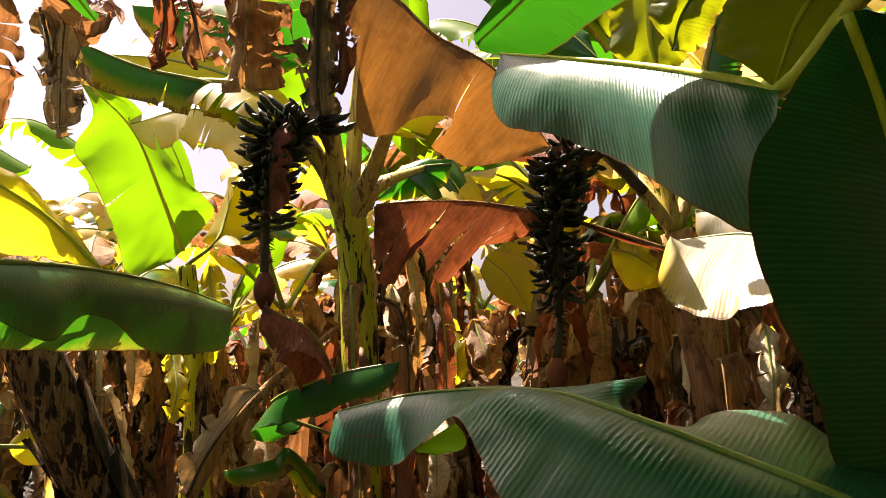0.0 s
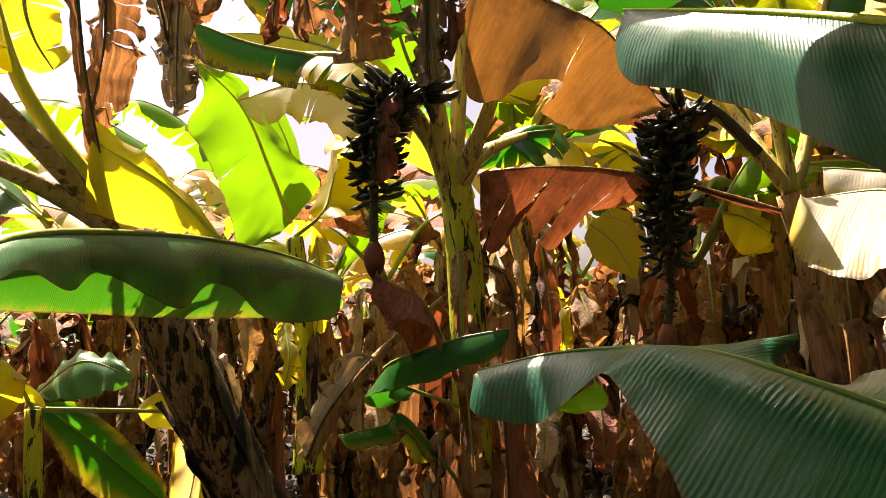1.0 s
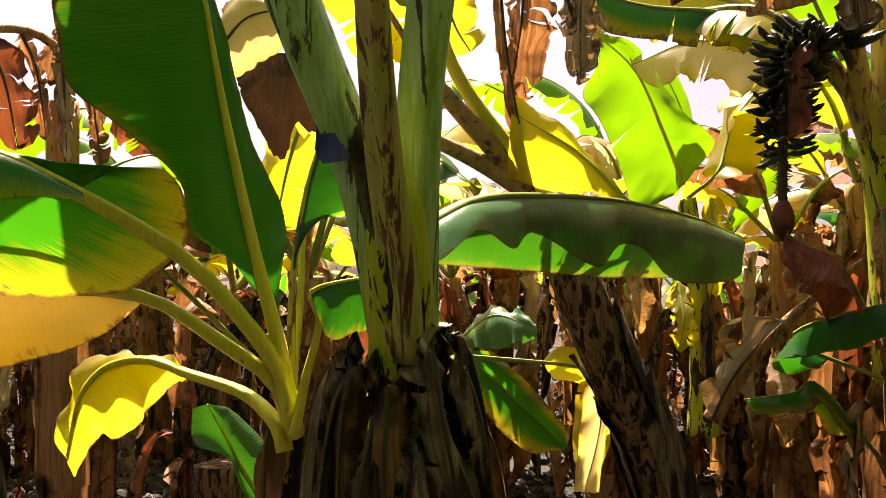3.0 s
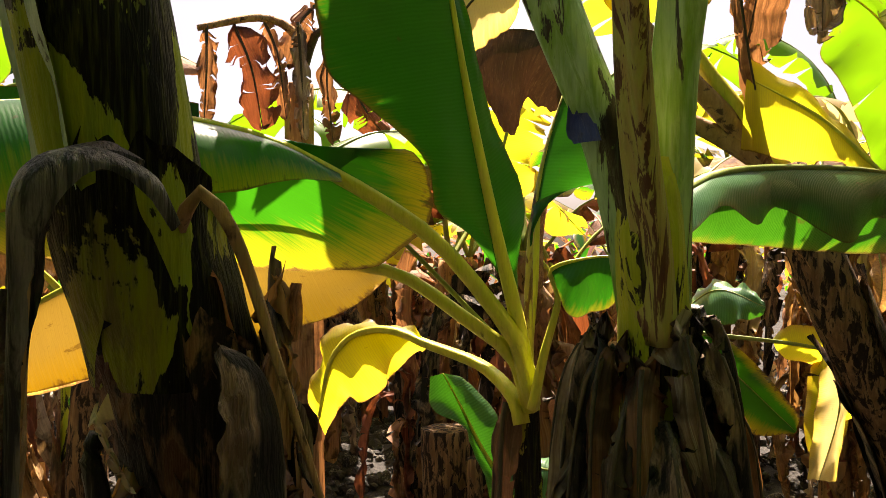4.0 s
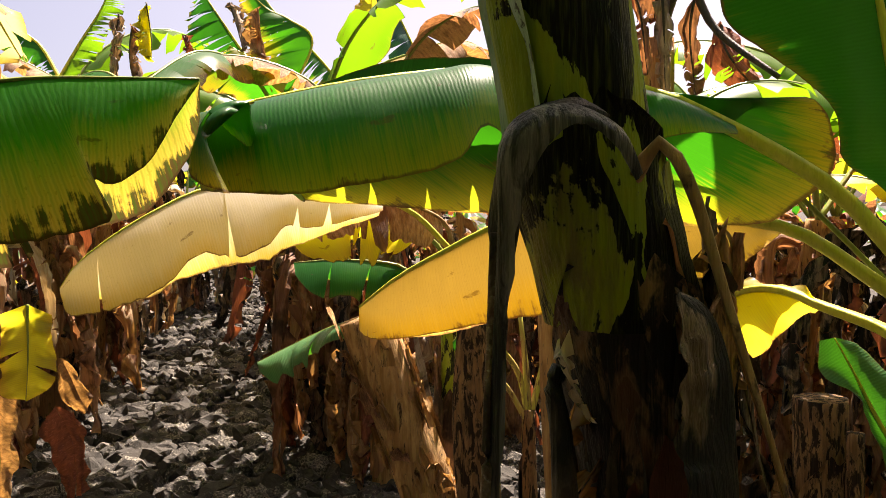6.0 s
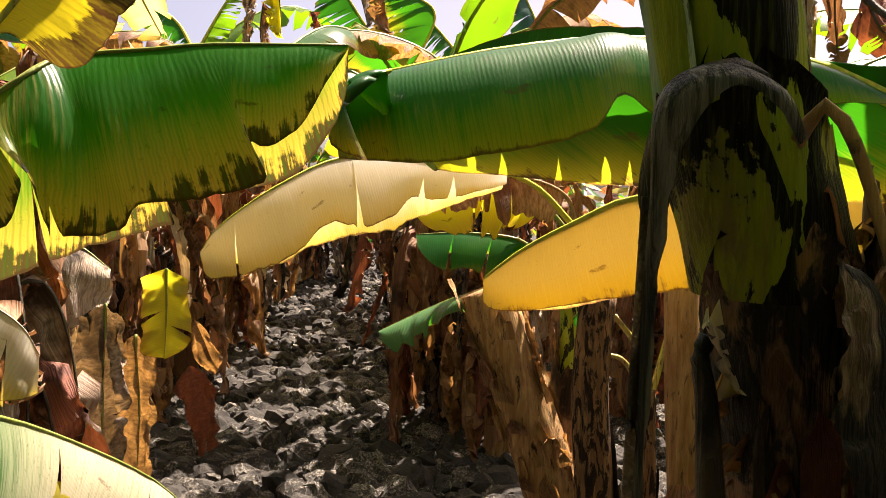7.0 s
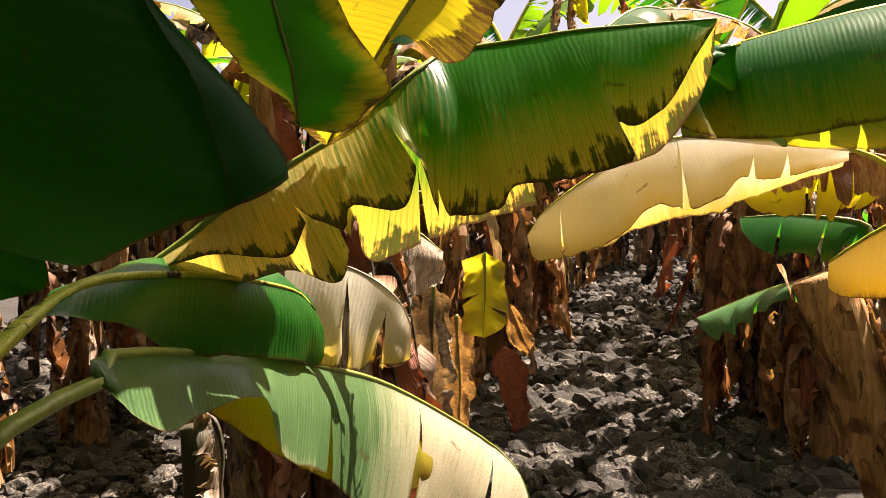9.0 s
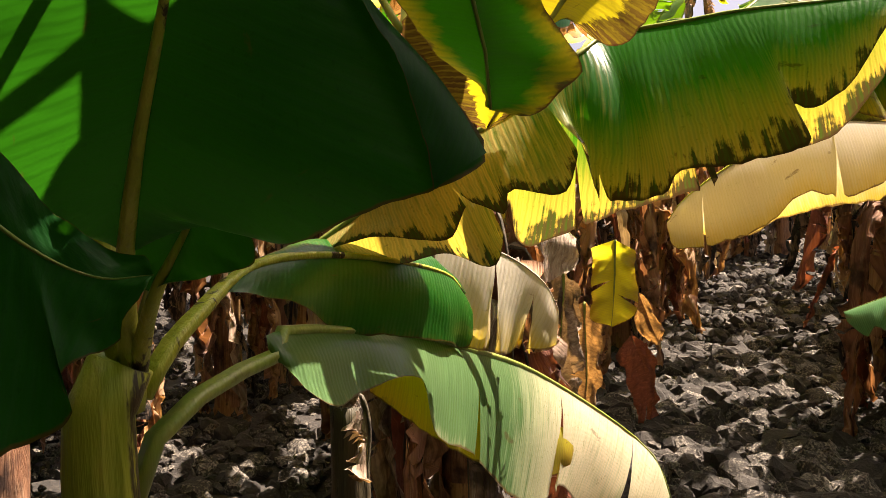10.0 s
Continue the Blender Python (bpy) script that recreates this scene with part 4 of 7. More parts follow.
# ---- young plant with the lime leaf ----
pn = plant_at((0, 0, 0), "young banana plant with an upright translucent lime leaf")
N0 = (-2.575, 4.964, 2.462)
stem(pn, [(-2.520, 5.000, 0.926), (-2.529, 5.002, 1.845), N0], 0.085, 0.06, STEM, 2, 33)
leaf(pn, [N0, (-2.370, 4.941, 2.599), (-2.340, 5.041, 2.792), (-2.289, 5.281, 3.369)], 0.25, 0.25, (20, 50), (20, 50), 0.2, YELLOW, seed=36)

blade(pn, [(-2.504, 4.767, 2.534), (-2.568, 4.622, 2.869), (-2.670, 4.466, 3.242), (-2.920, 4.291, 3.546)], [(-2.557, 4.713, 2.461), (-2.751, 4.584, 2.383), (-2.792, 4.505, 2.606), (-2.883, 4.406, 2.935), (-2.961, 4.324, 3.119), (-2.840, 4.328, 3.304), (-2.920, 4.292, 3.526)], [(-2.481, 4.817, 2.591), (-2.317, 4.827, 2.792), (-2.461, 4.735, 2.952), (-2.559, 4.646, 3.164), (-2.675, 4.504, 3.372), (-2.912, 4.301, 3.555)], LIME, (0.18, -0.98, 0.51), rr=0.016, rib_mat=PETIOLE, bulge=(-0.08, 0.08), n=52, seed=35, wave=0.03, tears=((-1, 0.45, 0.6, 0.01), (1, 0.7, 0.5, 0.012)), label="upright young lime green leaf lit from behind")
blade(pn, [(-2.614, 5.000, 2.558), (-2.581, 4.966, 2.978), (-2.729, 4.899, 3.403)], [(-2.662, 4.976, 2.724), (-2.776, 4.920, 3.092), (-2.779, 4.899, 3.312), (-2.733, 4.899, 3.399)], [(-2.556, 5.002, 2.648), (-2.527, 4.976, 2.977), (-2.607, 4.934, 3.272), (-2.722, 4.901, 3.399)], LIME, (0.18, -0.98, 0.51), rr=0.01, n=32, m=6, seed=30)
# ---- leaning plant ----
pd = plant_at((0, 0, 0), "leaning banana plant with brown stem and bare stalks")
D0 = (-2.335, 2.954, 2.323)
stem(pd, [(-1.927, 3.454, 0.593), (-2.006, 3.305, 1.166), (-2.125, 3.039, 1.729), D0], 0.13, 0.10, BARK_DARK, 6, 34)
for k, (a, b, cc, mt) in enumerate((((-2.527, 2.713, 2.506), (-2.716, 2.359, 2.659), (-2.865, 1.984, 2.780), YELLOW), ((-2.435, 2.789, 2.506), (-2.540, 2.312, 2.912), (-2.548, 1.953, 3.302), YELLOW), ((-2.427, 2.782, 2.578), (-2.555, 2.580, 2.926), (-2.548, 2.389, 3.370), YELLOW))):
    leaf(pd, [D0, a, b, cc], 0.22, 0.22, (40, 80), (30, 70), 0.62, mt, tears=5, seed=110 + k, rr=0.06, rib=STALK_DRY if k < 2 else PETIOLE)
hanging(pd, [(-2.249, 2.523, 3.353), (-2.304, 2.642, 2.975), (-2.317, 2.759, 2.613), (-2.307, 2.847, 2.348)], 0.09, BROWN, 115, 0.03)
hanging(pd, [(-2.388, 3.336, 3.662), (-2.432, 3.439, 3.354), (-2.465, 3.526, 3.025)], 0.10, GREY, 116, 0.04)

blade(pd, [(-2.014, 3.142, 2.299), (-2.103, 3.010, 2.454), (-2.167, 2.887, 2.550), (-2.349, 2.739, 2.699)], [(-2.015, 3.091, 2.303), (-2.098, 2.971, 2.336), (-2.248, 2.840, 2.353), (-2.363, 2.713, 2.406)], [(-2.072, 3.177, 2.370), (-2.155, 3.044, 2.530), (-2.177, 2.931, 2.613), (-2.362, 2.779, 2.785)], YELLOW, (0.18, -0.98, 0.51), rr=0.016, rib_mat=PETIOLE, n=40, seed=114, wave=0.012, label="yellow leaf glowing in the sun")
# ---- near plant with the green stem ----
pe = plant_at((0, 0, 0), "banana plant with a green streaked stem and dry sheath skirt")
E0, E1, E2 = (-1.441, 1.099, 1.814), (-1.427, 1.071, 2.006), (-1.432, 1.057, 2.302)
stem(pe, [(E0[0] - 0.02, E0[1], -0.05), (E0[0] - 0.01, E0[1], 1.0), E0, E1, (-1.450, 1.090, 2.187)], 0.105, 0.066, STEM, 2, 36)
tube("petiole", [(-1.400, 1.056, 1.820), (-1.392, 1.035, 2.006), (-1.387, 0.994, 2.209), (-1.367, 0.954, 2.381), (-1.316, 0.888, 2.637)], 0.045, 0.034, STEM_STREAK, pe, 14, 26, "leaf stalk with brown edges", groove=0.4, up=(0, -1, 0), seed=2)
tube("petiole", [(-1.451, 1.068, 1.863), (-1.458, 1.037, 2.065), (-1.494, 1.001, 2.267), (-1.542, 0.953, 2.446), (-1.617, 0.882, 2.721)], 0.05, 0.06, STEM_PALE, pe, 16, 26, "pale green leaf stalk", groove=0.4, up=(0, -1, 0), seed=3)
tube("petiole", [(-1.426, 1.119, 1.861), (-1.420, 1.117, 2.065), (-1.402, 1.108, 2.268), (-1.387, 1.113, 2.447), (-1.337, 1.111, 2.710)], 0.05, 0.052, STEM_PALE, pe, 16, 26, "pale green leaf stalk", groove=0.4, up=(0, -1, 0), seed=4)
sheath(pe, [(-1.488, 1.011, 2.230), (-1.494, 1.002, 2.263), (-1.501, 0.995, 2.291)], 0.058, 235, 305, BLUE, 9, 6, 6, "paint_mark")
blade(pe, [(-1.695, 1.317, 2.064), (-1.739, 1.540, 2.150), (-1.799, 1.818, 2.227), (-1.853, 2.234, 2.266), (-1.892, 2.863, 2.284), (-1.925, 3.633, 2.247), (-1.915, 4.177, 2.166)], [(-1.826, 1.470, 2.023), (-1.838, 1.725, 2.023), (-1.920, 2.252, 2.002), (-1.972, 2.806, 1.975), (-1.996, 3.583, 1.957), (-1.949, 4.156, 1.942), (-1.914, 4.205, 2.136)], [(-1.615, 1.255, 2.020), (-1.632, 1.439, 2.035), (-1.708, 1.701, 2.119), (-1.752, 1.931, 2.074), (-1.814, 2.140, 2.131), (-1.815, 2.542, 2.015), (-1.877, 2.883, 2.108), (-1.907, 3.395, 1.951), (-1.889, 4.008, 1.946), (-1.903, 4.190, 2.105)], GLOSSY, (0.66, -0.75, 0.57), rr=0.02, bulge=(0.22, 0.16), n=80, m=12, seed=37, wave=0.008, ruffle=0.006, label="green leaf arching out with a wavy margin")
rs = random.Random(12)
for k in range(26):
    a = k * 2.4 + 0.5
    z = E0[2] + 0.05 - 0.05 * (k % 6) + rs.uniform(-0.03, 0.03)
    x, y = E0[0] - 0.01, E0[1]
    u = 0.15 + 0.012 * (k % 6) + rs.uniform(0, 0.03)
    tw = rs.uniform(-0.3, 0.4)
    hanging(pe, [(x + math.cos(a) * 0.08, y + math.sin(a) * 0.08, z - 0.08), (x + math.cos(a) * 0.125, y + math.sin(a) * 0.125, z + 0.012), (x + math.cos(a) * u, y + math.sin(a) * u, z - 0.1), (x + math.cos(a + tw * 0.6) * (u + 0.03), y + math.sin(a + tw * 0.6) * (u + 0.03), z - 0.4), (x + math.cos(a + tw) * (u + 0.04), y + math.sin(a + tw) * (u + 0.04), z - rs.uniform(0.6, 1.1))], rs.uniform(0.05, 0.1), rs.choice((BROWN, GREY, SHEATH, SHEATH, SHEATH_BLACK)), 120 + k, 0.03, fold=(30, 80), up=(math.cos(a), math.sin(a), 0.15), n=40, m=6, tears=4, rr=0.006)
for k in range(3):
    sheath(pe, [(E0[0] - 0.015, E0[1], 0.1), (E0[0] - 0.01, E0[1], 0.8), (E0[0] - 0.005, E0[1], E0[2] - 0.1 - 0.05 * k)], 0.112 + 0.006 * k, k * 115 - 60, k * 115 + 60, SHEATH, 300 + k, 20, 10)

# ---- sucker with the bright yellow-green stalks ----
pf = plant_at((0, 0, 0), "young banana plant with bright yellow-green leaf stalks")
F0 = (-2.131, 1.346, 1.659)
F00 = (F0[0], F0[1], F0[2] - 0.22)
stem(pf, [(F0[0], F0[1], -0.05), (F0[0], F0[1], 0.8), F0], 0.075, 0.03, STEM_ROT, 3, 38, SHEATH_BLACK)
leaf(pf, [F00, F0, (-2.133, 1.381, 1.921), (-2.157, 1.427, 2.172), (-2.180, 1.564, 2.507)], 0.05, 0.05, (60, 80), (60, 80), 0.3, BROWN, seed=134, rr=0.018, rib=PETIOLE)

blade(pf, [(-2.017, 1.216, 1.810), (-2.013, 1.140, 2.049), (-2.007, 1.068, 2.309), (-2.017, 1.013, 2.593), (-2.020, 0.972, 2.842)], [(-2.028, 1.197, 1.900), (-2.047, 1.083, 2.043), (-2.061, 0.977, 2.116), (-2.055, 0.946, 2.223), (-2.068, 0.870, 2.308), (-2.103, 0.694, 2.451), (-2.110, 0.659, 2.582), (-2.121, 0.650, 2.833)], [(-2.036, 1.232, 1.944), (-2.017, 1.238, 2.102), (-2.017, 1.195, 2.242), (-2.025, 1.113, 2.430), (-2.019, 1.059, 2.598), (-2.028, 1.004, 2.850)], GREEN, (0.92, -0.39, 0.63), stalk=[(-2.031, 1.272, 1.592)], rr=0.026, rib_mat=PETIOLE, bulge=(0.05, 0.05), n=56, seed=133, wave=0.01, label="upright green leaf spotted with sun and shade")
blade(pf, [(-2.071, 1.307, 1.988), (-2.084, 1.339, 2.129), (-2.089, 1.390, 2.303), (-2.086, 1.462, 2.477)], (), [(-2.086, 1.333, 2.137), (-2.014, 1.407, 2.185), (-1.955, 1.496, 2.216), (-1.991, 1.526, 2.382), (-2.085, 1.465, 2.477)], GREEN, (0.92, -0.39, 0.63), stalk=[(-2.039, 1.279, 1.590), (-2.053, 1.284, 1.773)], rr=0.016, rib_mat=PETIOLE_AGED, bulge=(0.1, 0.1), n=36, m=8, seed=135)
blade(pf, [(-1.866, 1.200, 1.956), (-1.790, 1.253, 1.986), (-1.719, 1.320, 1.991)], (), [(-1.865, 1.202, 1.949), (-1.807, 1.203, 1.842), (-1.767, 1.247, 1.849), (-1.720, 1.285, 1.879), (-1.719, 1.319, 1.985)], GREEN, (0.92, -0.39, 0.63), stalk=[(-1.998, 1.247, 1.570), (-1.948, 1.247, 1.726), (-1.896, 1.252, 1.876)], rr=0.016, rib_mat=PETIOLE, bulge=(0.1, 0.1), n=32, m=8, seed=136)
# unseen torn leaf overhead, added to dapple the sucker's leaves with shade
leaf(pe, [(-1.32, 0.9, 2.83), (-1.8, 1.05, 3.2), (-2.2, 1.0, 3.25), (-2.5, 0.82, 3.15), (-2.62, 0.58, 3.0)], 0.19, 0.19, (5, 30), (5, 30), 0.15, GREEN, tears=14, seed=79, rr=0.02, rib=PETIOLE, gap=0.08, flop=45, n=60)
blade(pf, [(-2.268, 0.939, 1.959), (-2.358, 0.828, 1.978), (-2.487, 0.676, 1.992), (-2.736, 0.337, 1.962), (-2.841, 0.186, 1.888), (-2.967, 0.032, 1.788), (-3.056, -0.084, 1.684)], [(-2.278, 0.965, 1.934), (-2.348, 0.896, 1.853), (-2.408, 0.800, 1.808), (-2.494, 0.696, 1.772), (-2.664, 0.491, 1.697), (-2.755, 0.375, 1.668), (-2.848, 0.256, 1.635), (-2.983, 0.032, 1.581), (-3.049, -0.074, 1.593), (-3.056, -0.084, 1.676)], [(-2.348, 0.953, 1.949), (-2.518, 0.802, 1.888), (-2.725, 0.607, 1.723), (-2.838, 0.437, 1.680), (-2.932, 0.313, 1.624), (-3.050, 0.077, 1.577), (-3.075, -0.079, 1.666)], PALE, (0.92, -0.39, 0.63), stalk=[(-2.061, 1.300, 1.554), (-2.053, 1.229, 1.715), (-2.124, 1.117, 1.821), (-2.213, 1.014, 1.920)], rr=0.028, rib_mat=PETIOLE, bulge=(0.08, 0.06), n=60, seed=131, wave=0.006, label="yellowing leaf glowing in the sun")
blade(pf, [(-2.182, 0.746, 2.207), (-2.217, 0.616, 2.275), (-2.272, 0.435, 2.325), (-2.390, 0.156, 2.365), (-2.409, 0.059, 2.360), (-2.428, -0.172, 2.331), (-2.468, -0.425, 2.281), (-2.496, -0.547, 2.252), (-2.252, -0.415, 2.260), (-2.232, -0.509, 2.229)], [(-2.138, 0.746, 2.189), (-2.123, 0.601, 2.184), (-2.112, 0.443, 2.146), (-2.166, 0.235, 2.132), (-2.164, 0.114, 2.205), (-2.138, 0.043, 2.128), (-2.165, -0.077, 2.088), (-2.226, -0.331, 2.044), (-2.311, -0.533, 2.061), (-2.117, -0.468, 2.052), (-2.162, -0.553, 2.094), (-2.211, -0.508, 2.221)], [(-2.195, 0.823, 2.262), (-2.172, 0.982, 2.269), (-2.167, 1.034, 2.106), (-2.211, 0.921, 1.984), (-2.237, 0.830, 1.957), (-2.281, 0.647, 1.961), (-2.368, 0.390, 1.988), (-2.453, 0.137, 1.998), (-2.471, -0.063, 2.016), (-2.499, -0.284, 2.035), (-2.354, -0.301, 2.050), (-2.271, -0.500, 2.218)], AGED_EDGE, (0.92, -0.39, 0.63), stalk=[(-2.046, 1.286, 1.573), (-2.023, 1.245, 1.687), (-2.016, 1.215, 1.757), (-2.054, 1.134, 1.885), (-2.109, 1.012, 2.036), (-2.152, 0.865, 2.141)], rr=0.03, rib_mat=PETIOLE, bulge=(0.26, 0.06), n=84, m=14, seed=130, wave=0.006, label="long green leaf with a yellowing margin")
blade(pf, [(-2.379, 1.146, 1.726), (-2.445, 1.105, 1.755), (-2.541, 1.069, 1.759), (-2.636, 1.027, 1.724), (-2.706, 0.995, 1.635), (-2.765, 0.985, 1.457)], [(-2.413, 1.141, 1.742), (-2.519, 1.140, 1.768), (-2.631, 1.117, 1.770), (-2.731, 1.062, 1.755), (-2.788, 1.009, 1.704), (-2.810, 0.982, 1.526), (-2.785, 0.985, 1.434)], [(-2.379, 1.176, 1.693), (-2.404, 1.164, 1.696), (-2.449, 1.151, 1.677), (-2.485, 1.132, 1.643), (-2.564, 1.104, 1.558), (-2.616, 1.065, 1.516), (-2.665, 1.043, 1.527), (-2.733, 1.019, 1.442), (-2.761, 0.989, 1.391)], YELLOW, (0.95, -0.30, 0.64), stalk=[(-2.072, 1.274, 1.512), (-2.103, 1.270, 1.587), (-2.222, 1.243, 1.667)], rr=0.026, rib_mat=PETIOLE, bulge=(0.1, 0.1), n=56, m=12, seed=132, wave=0.012, ruffle=0.012, label="drooping yellow leaf with a sunlit fold")
# hidden sheet offset sunward, added to shade the long leaf's far half
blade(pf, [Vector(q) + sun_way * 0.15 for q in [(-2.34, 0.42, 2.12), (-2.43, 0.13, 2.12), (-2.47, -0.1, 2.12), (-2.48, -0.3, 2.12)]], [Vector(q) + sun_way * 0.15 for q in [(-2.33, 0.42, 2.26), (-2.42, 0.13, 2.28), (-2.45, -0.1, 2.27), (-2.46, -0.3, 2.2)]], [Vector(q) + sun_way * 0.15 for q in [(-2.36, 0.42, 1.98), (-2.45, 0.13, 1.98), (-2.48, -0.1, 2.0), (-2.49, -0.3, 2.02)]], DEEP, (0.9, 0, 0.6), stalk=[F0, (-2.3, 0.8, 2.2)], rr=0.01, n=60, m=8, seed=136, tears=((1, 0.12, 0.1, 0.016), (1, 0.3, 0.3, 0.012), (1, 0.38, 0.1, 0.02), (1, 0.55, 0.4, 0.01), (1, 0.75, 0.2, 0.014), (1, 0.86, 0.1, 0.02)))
# ---- near plant with the dark mottled stem ----
pg = plant_at((0, 0, 0), "banana plant with a dark mottled stem and broken dry leaf stalks")
G0, G1, G2 = (-1.361, -0.018, 2.311), (-1.363, 0.051, 1.968), (-1.372, 0.136, 1.681)
stem(pg, [(G2[0], G2[1], -0.05), (G2[0], G2[1], 0.9), G2, G1, G0, (2 * G0[0] - G1[0], 2 * G0[1] - G1[1], 2 * G0[2] - G1[2])], 0.094, 0.088, STEM_DARK, 5, 39)
# pale bluish strip painted along the stem's left for the sky light on it
sheath(pg, [(-1.371, 0.029, 2.093), (-1.370, 0.007, 2.208), G0, (1.6 * G0[0] - 0.6 * G1[0], 1.6 * G0[1] - 0.6 * G1[1], 1.6 * G0[2] - 0.6 * G1[2])], 0.094, 255, 312, STEM_SKYLIT, 191, 22, 8, top=0.0)
rg = random.Random(8)
for k in range(70):
    z0 = rg.uniform(0.75, 1.92)
    z1 = z0 + rg.uniform(0.06, 0.22)
    a = rg.uniform(-150, 100)
    f = max(0.0, (1.95 - z0) / 1.2)
    sheath(pg, [(G2[0], G2[1], z0), (G2[0], G2[1], (z0 + z1) / 2), (G2[0] - 0.003, G2[1] - 0.004, z1)], 0.09 + 0.012 * f + rg.uniform(0, 0.01), a, a + rg.uniform(10, 38), rg.choice((SHEATH, BROWN, STEM_BROWN, SHEATH_BLACK, TAN, RUST, SHEATH)), 600 + k, 10, 6, "fibre_flake", 0.1)
leaf(pg, [(-1.248, 0.007, 2.120), (-1.231, -0.036, 2.129), (-1.246, -0.078, 2.121), (-1.267, -0.102, 2.089), (-1.292, -0.108, 2.010), (-1.295, -0.112, 1.897)], 0.024, 0.028, (10, 60), (10, 60), 0.0, SHEATH_BLACK, (0.9, -0.4, 0.2), 50, 4, 0, 0.004, 0.008, 0.03, 140, 0.006, "dead_stalk", "dark folded leaf stalk hanging broken", SHEATH, 0.5)
leaf(pg, [(-1.268, -0.107, 2.085), (-1.291, -0.111, 1.975), (-1.301, -0.119, 1.797), (-1.264, -0.140, 1.599)], 0.012, 0.012, (20, 60), (20, 60), 0.0, GREY, (0.9, -0.4, 0.2), 40, 3, 0, 0.002, 0.003, 0.02, 142, 0.009, "dead_stalk", "grey-brown dry stalk hanging down", STALK_DRY, 0.97, cut=0.05)
leaf(pg, [(-1.276, 0.056, 2.048), (-1.250, 0.061, 2.075), (-1.232, 0.075, 2.088), (-1.236, 0.115, 2.028), (-1.227, 0.157, 1.892), (-1.201, 0.206, 1.707), (-1.174, 0.228, 1.584)], 0.013, 0.013, (40, 80), (40, 80), 0.0, TAN, (0.9, -0.4, 0.2), 50, 4, 0, 0.003, 0.004, 0.02, 141, 0.010, "dead_stalk", "brown dry leaf stalk bent over", STALK_DRY, 0.97, cut=0.05)
for k in range(46):
    a = rg.uniform(-150, 110)
    z1 = rg.uniform(1.2, 2.0)
    L = rg.uniform(0.1, 0.38)
    d = Vector((math.cos(radians(a)), math.sin(radians(a)), 0))
    e = Vector((-d.y, d.x, 0)) * rg.uniform(-0.05, 0.05)
    o = Vector((G2[0], G2[1], z1))
    r = 0.088 + 0.015 * max(0.0, 1.9 - z1)
    hanging(pg, [o + d * (r - 0.01) + Vector((0, 0, 0.04)), o + d * (r + 0.01), o + d * (r + rg.uniform(0.01, 0.03)) + e - Vector((0, 0, L * 0.5)), o + d * (r + rg.uniform(0.01, 0.05)) + e * 2 - Vector((0, 0, L))], rg.uniform(0.012, 0.035), rg.choice((BROWN, SHEATH, RUST, SHEATH_BLACK, TAN, STEM_BROWN)), 180 + k, 0.02, fold=(10, 70), up=(d.x, d.y, 0.1), n=26, m=5, rr=0, tears=3)
blade(pg, [(-1.237, 0.043, 2.053), (-1.225, 0.020, 2.101), (-1.229, -0.023, 2.128), (-1.231, -0.061, 2.135), (-1.244, -0.106, 2.122), (-1.250, -0.131, 2.081), (-1.257, -0.130, 1.990), (-1.264, -0.134, 1.874), (-1.271, -0.138, 1.736), (-1.277, -0.142, 1.608)], (), [(-1.220, 0.030, 2.043), (-1.211, -0.005, 2.086), (-1.213, -0.043, 2.109), (-1.211, -0.068, 2.100), (-1.217, -0.094, 2.066), (-1.230, -0.107, 2.010), (-1.240, -0.114, 1.957), (-1.250, -0.121, 1.876), (-1.256, -0.125, 1.738), (-1.263, -0.129, 1.612)], SHEATH_GREY, (0.95, -0.30, 0.64), rr=0.0, bulge=(0.25, 0.25), n=60, m=8, seed=140, wave=0.003, rag=0.06, crumple=0.004, lengthwise=True, name="dead_stalk", label="grey-black torn sheath arched over and hanging in a strip")
tube("dead_stalk", [(-1.267, -0.130, 1.983), (-1.269, -0.134, 1.874), (-1.271, -0.140, 1.736), (-1.277, -0.144, 1.601)], 0.007, 0.009, GREY, pg, 8, 20, "grey-brown dry stalk hanging down", groove=0.4, seed=12)
sheath(pg, [(G2[0] * 0.4 + G1[0] * 0.6, G2[1] * 0.4 + G1[1] * 0.6, 1.85), G1, (-1.371, 0.029, 2.06), (-1.369, 0.022, 2.15)], 0.098, -120, 75, STEM_ROT, 190, 26, 14, top=0.0)
tube("dead_sheath", [(-1.323, -0.027, 1.804), (-1.325, -0.036, 1.775), (-1.321, -0.029, 1.731), (-1.317, -0.025, 1.657), (-1.314, -0.021, 1.583)], 0.012, 0.02, SHEATH_BLACK, pg, 9, 14, "rotten rust-black sheath end", seed=13)
hanging(pg, [(-1.308, -0.043, 1.815), (-1.294, -0.036, 1.822), (-1.288, -0.023, 1.789), (-1.288, -0.001, 1.743)], 0.016, BLEACHED, 187, 0.008, rr=0)
blade(pg, [(-1.255, 0.100, 1.903), (-1.243, 0.138, 1.884), (-1.243, 0.164, 1.832), (-1.246, 0.177, 1.742), (-1.241, 0.179, 1.639), (-1.238, 0.179, 1.565)], (), [(-1.203, 0.067, 1.899), (-1.179, 0.069, 1.848), (-1.176, 0.067, 1.768), (-1.172, 0.072, 1.688), (-1.168, 0.073, 1.608)], SHEATH, (0.95, -0.30, 0.64), rr=0.0, bulge=(0.1, 0.2), n=40, m=9, seed=141, rag=0.05, crumple=0.012, lengthwise=True, name="sheath", label="dark cracked leaf base clasping the stem")
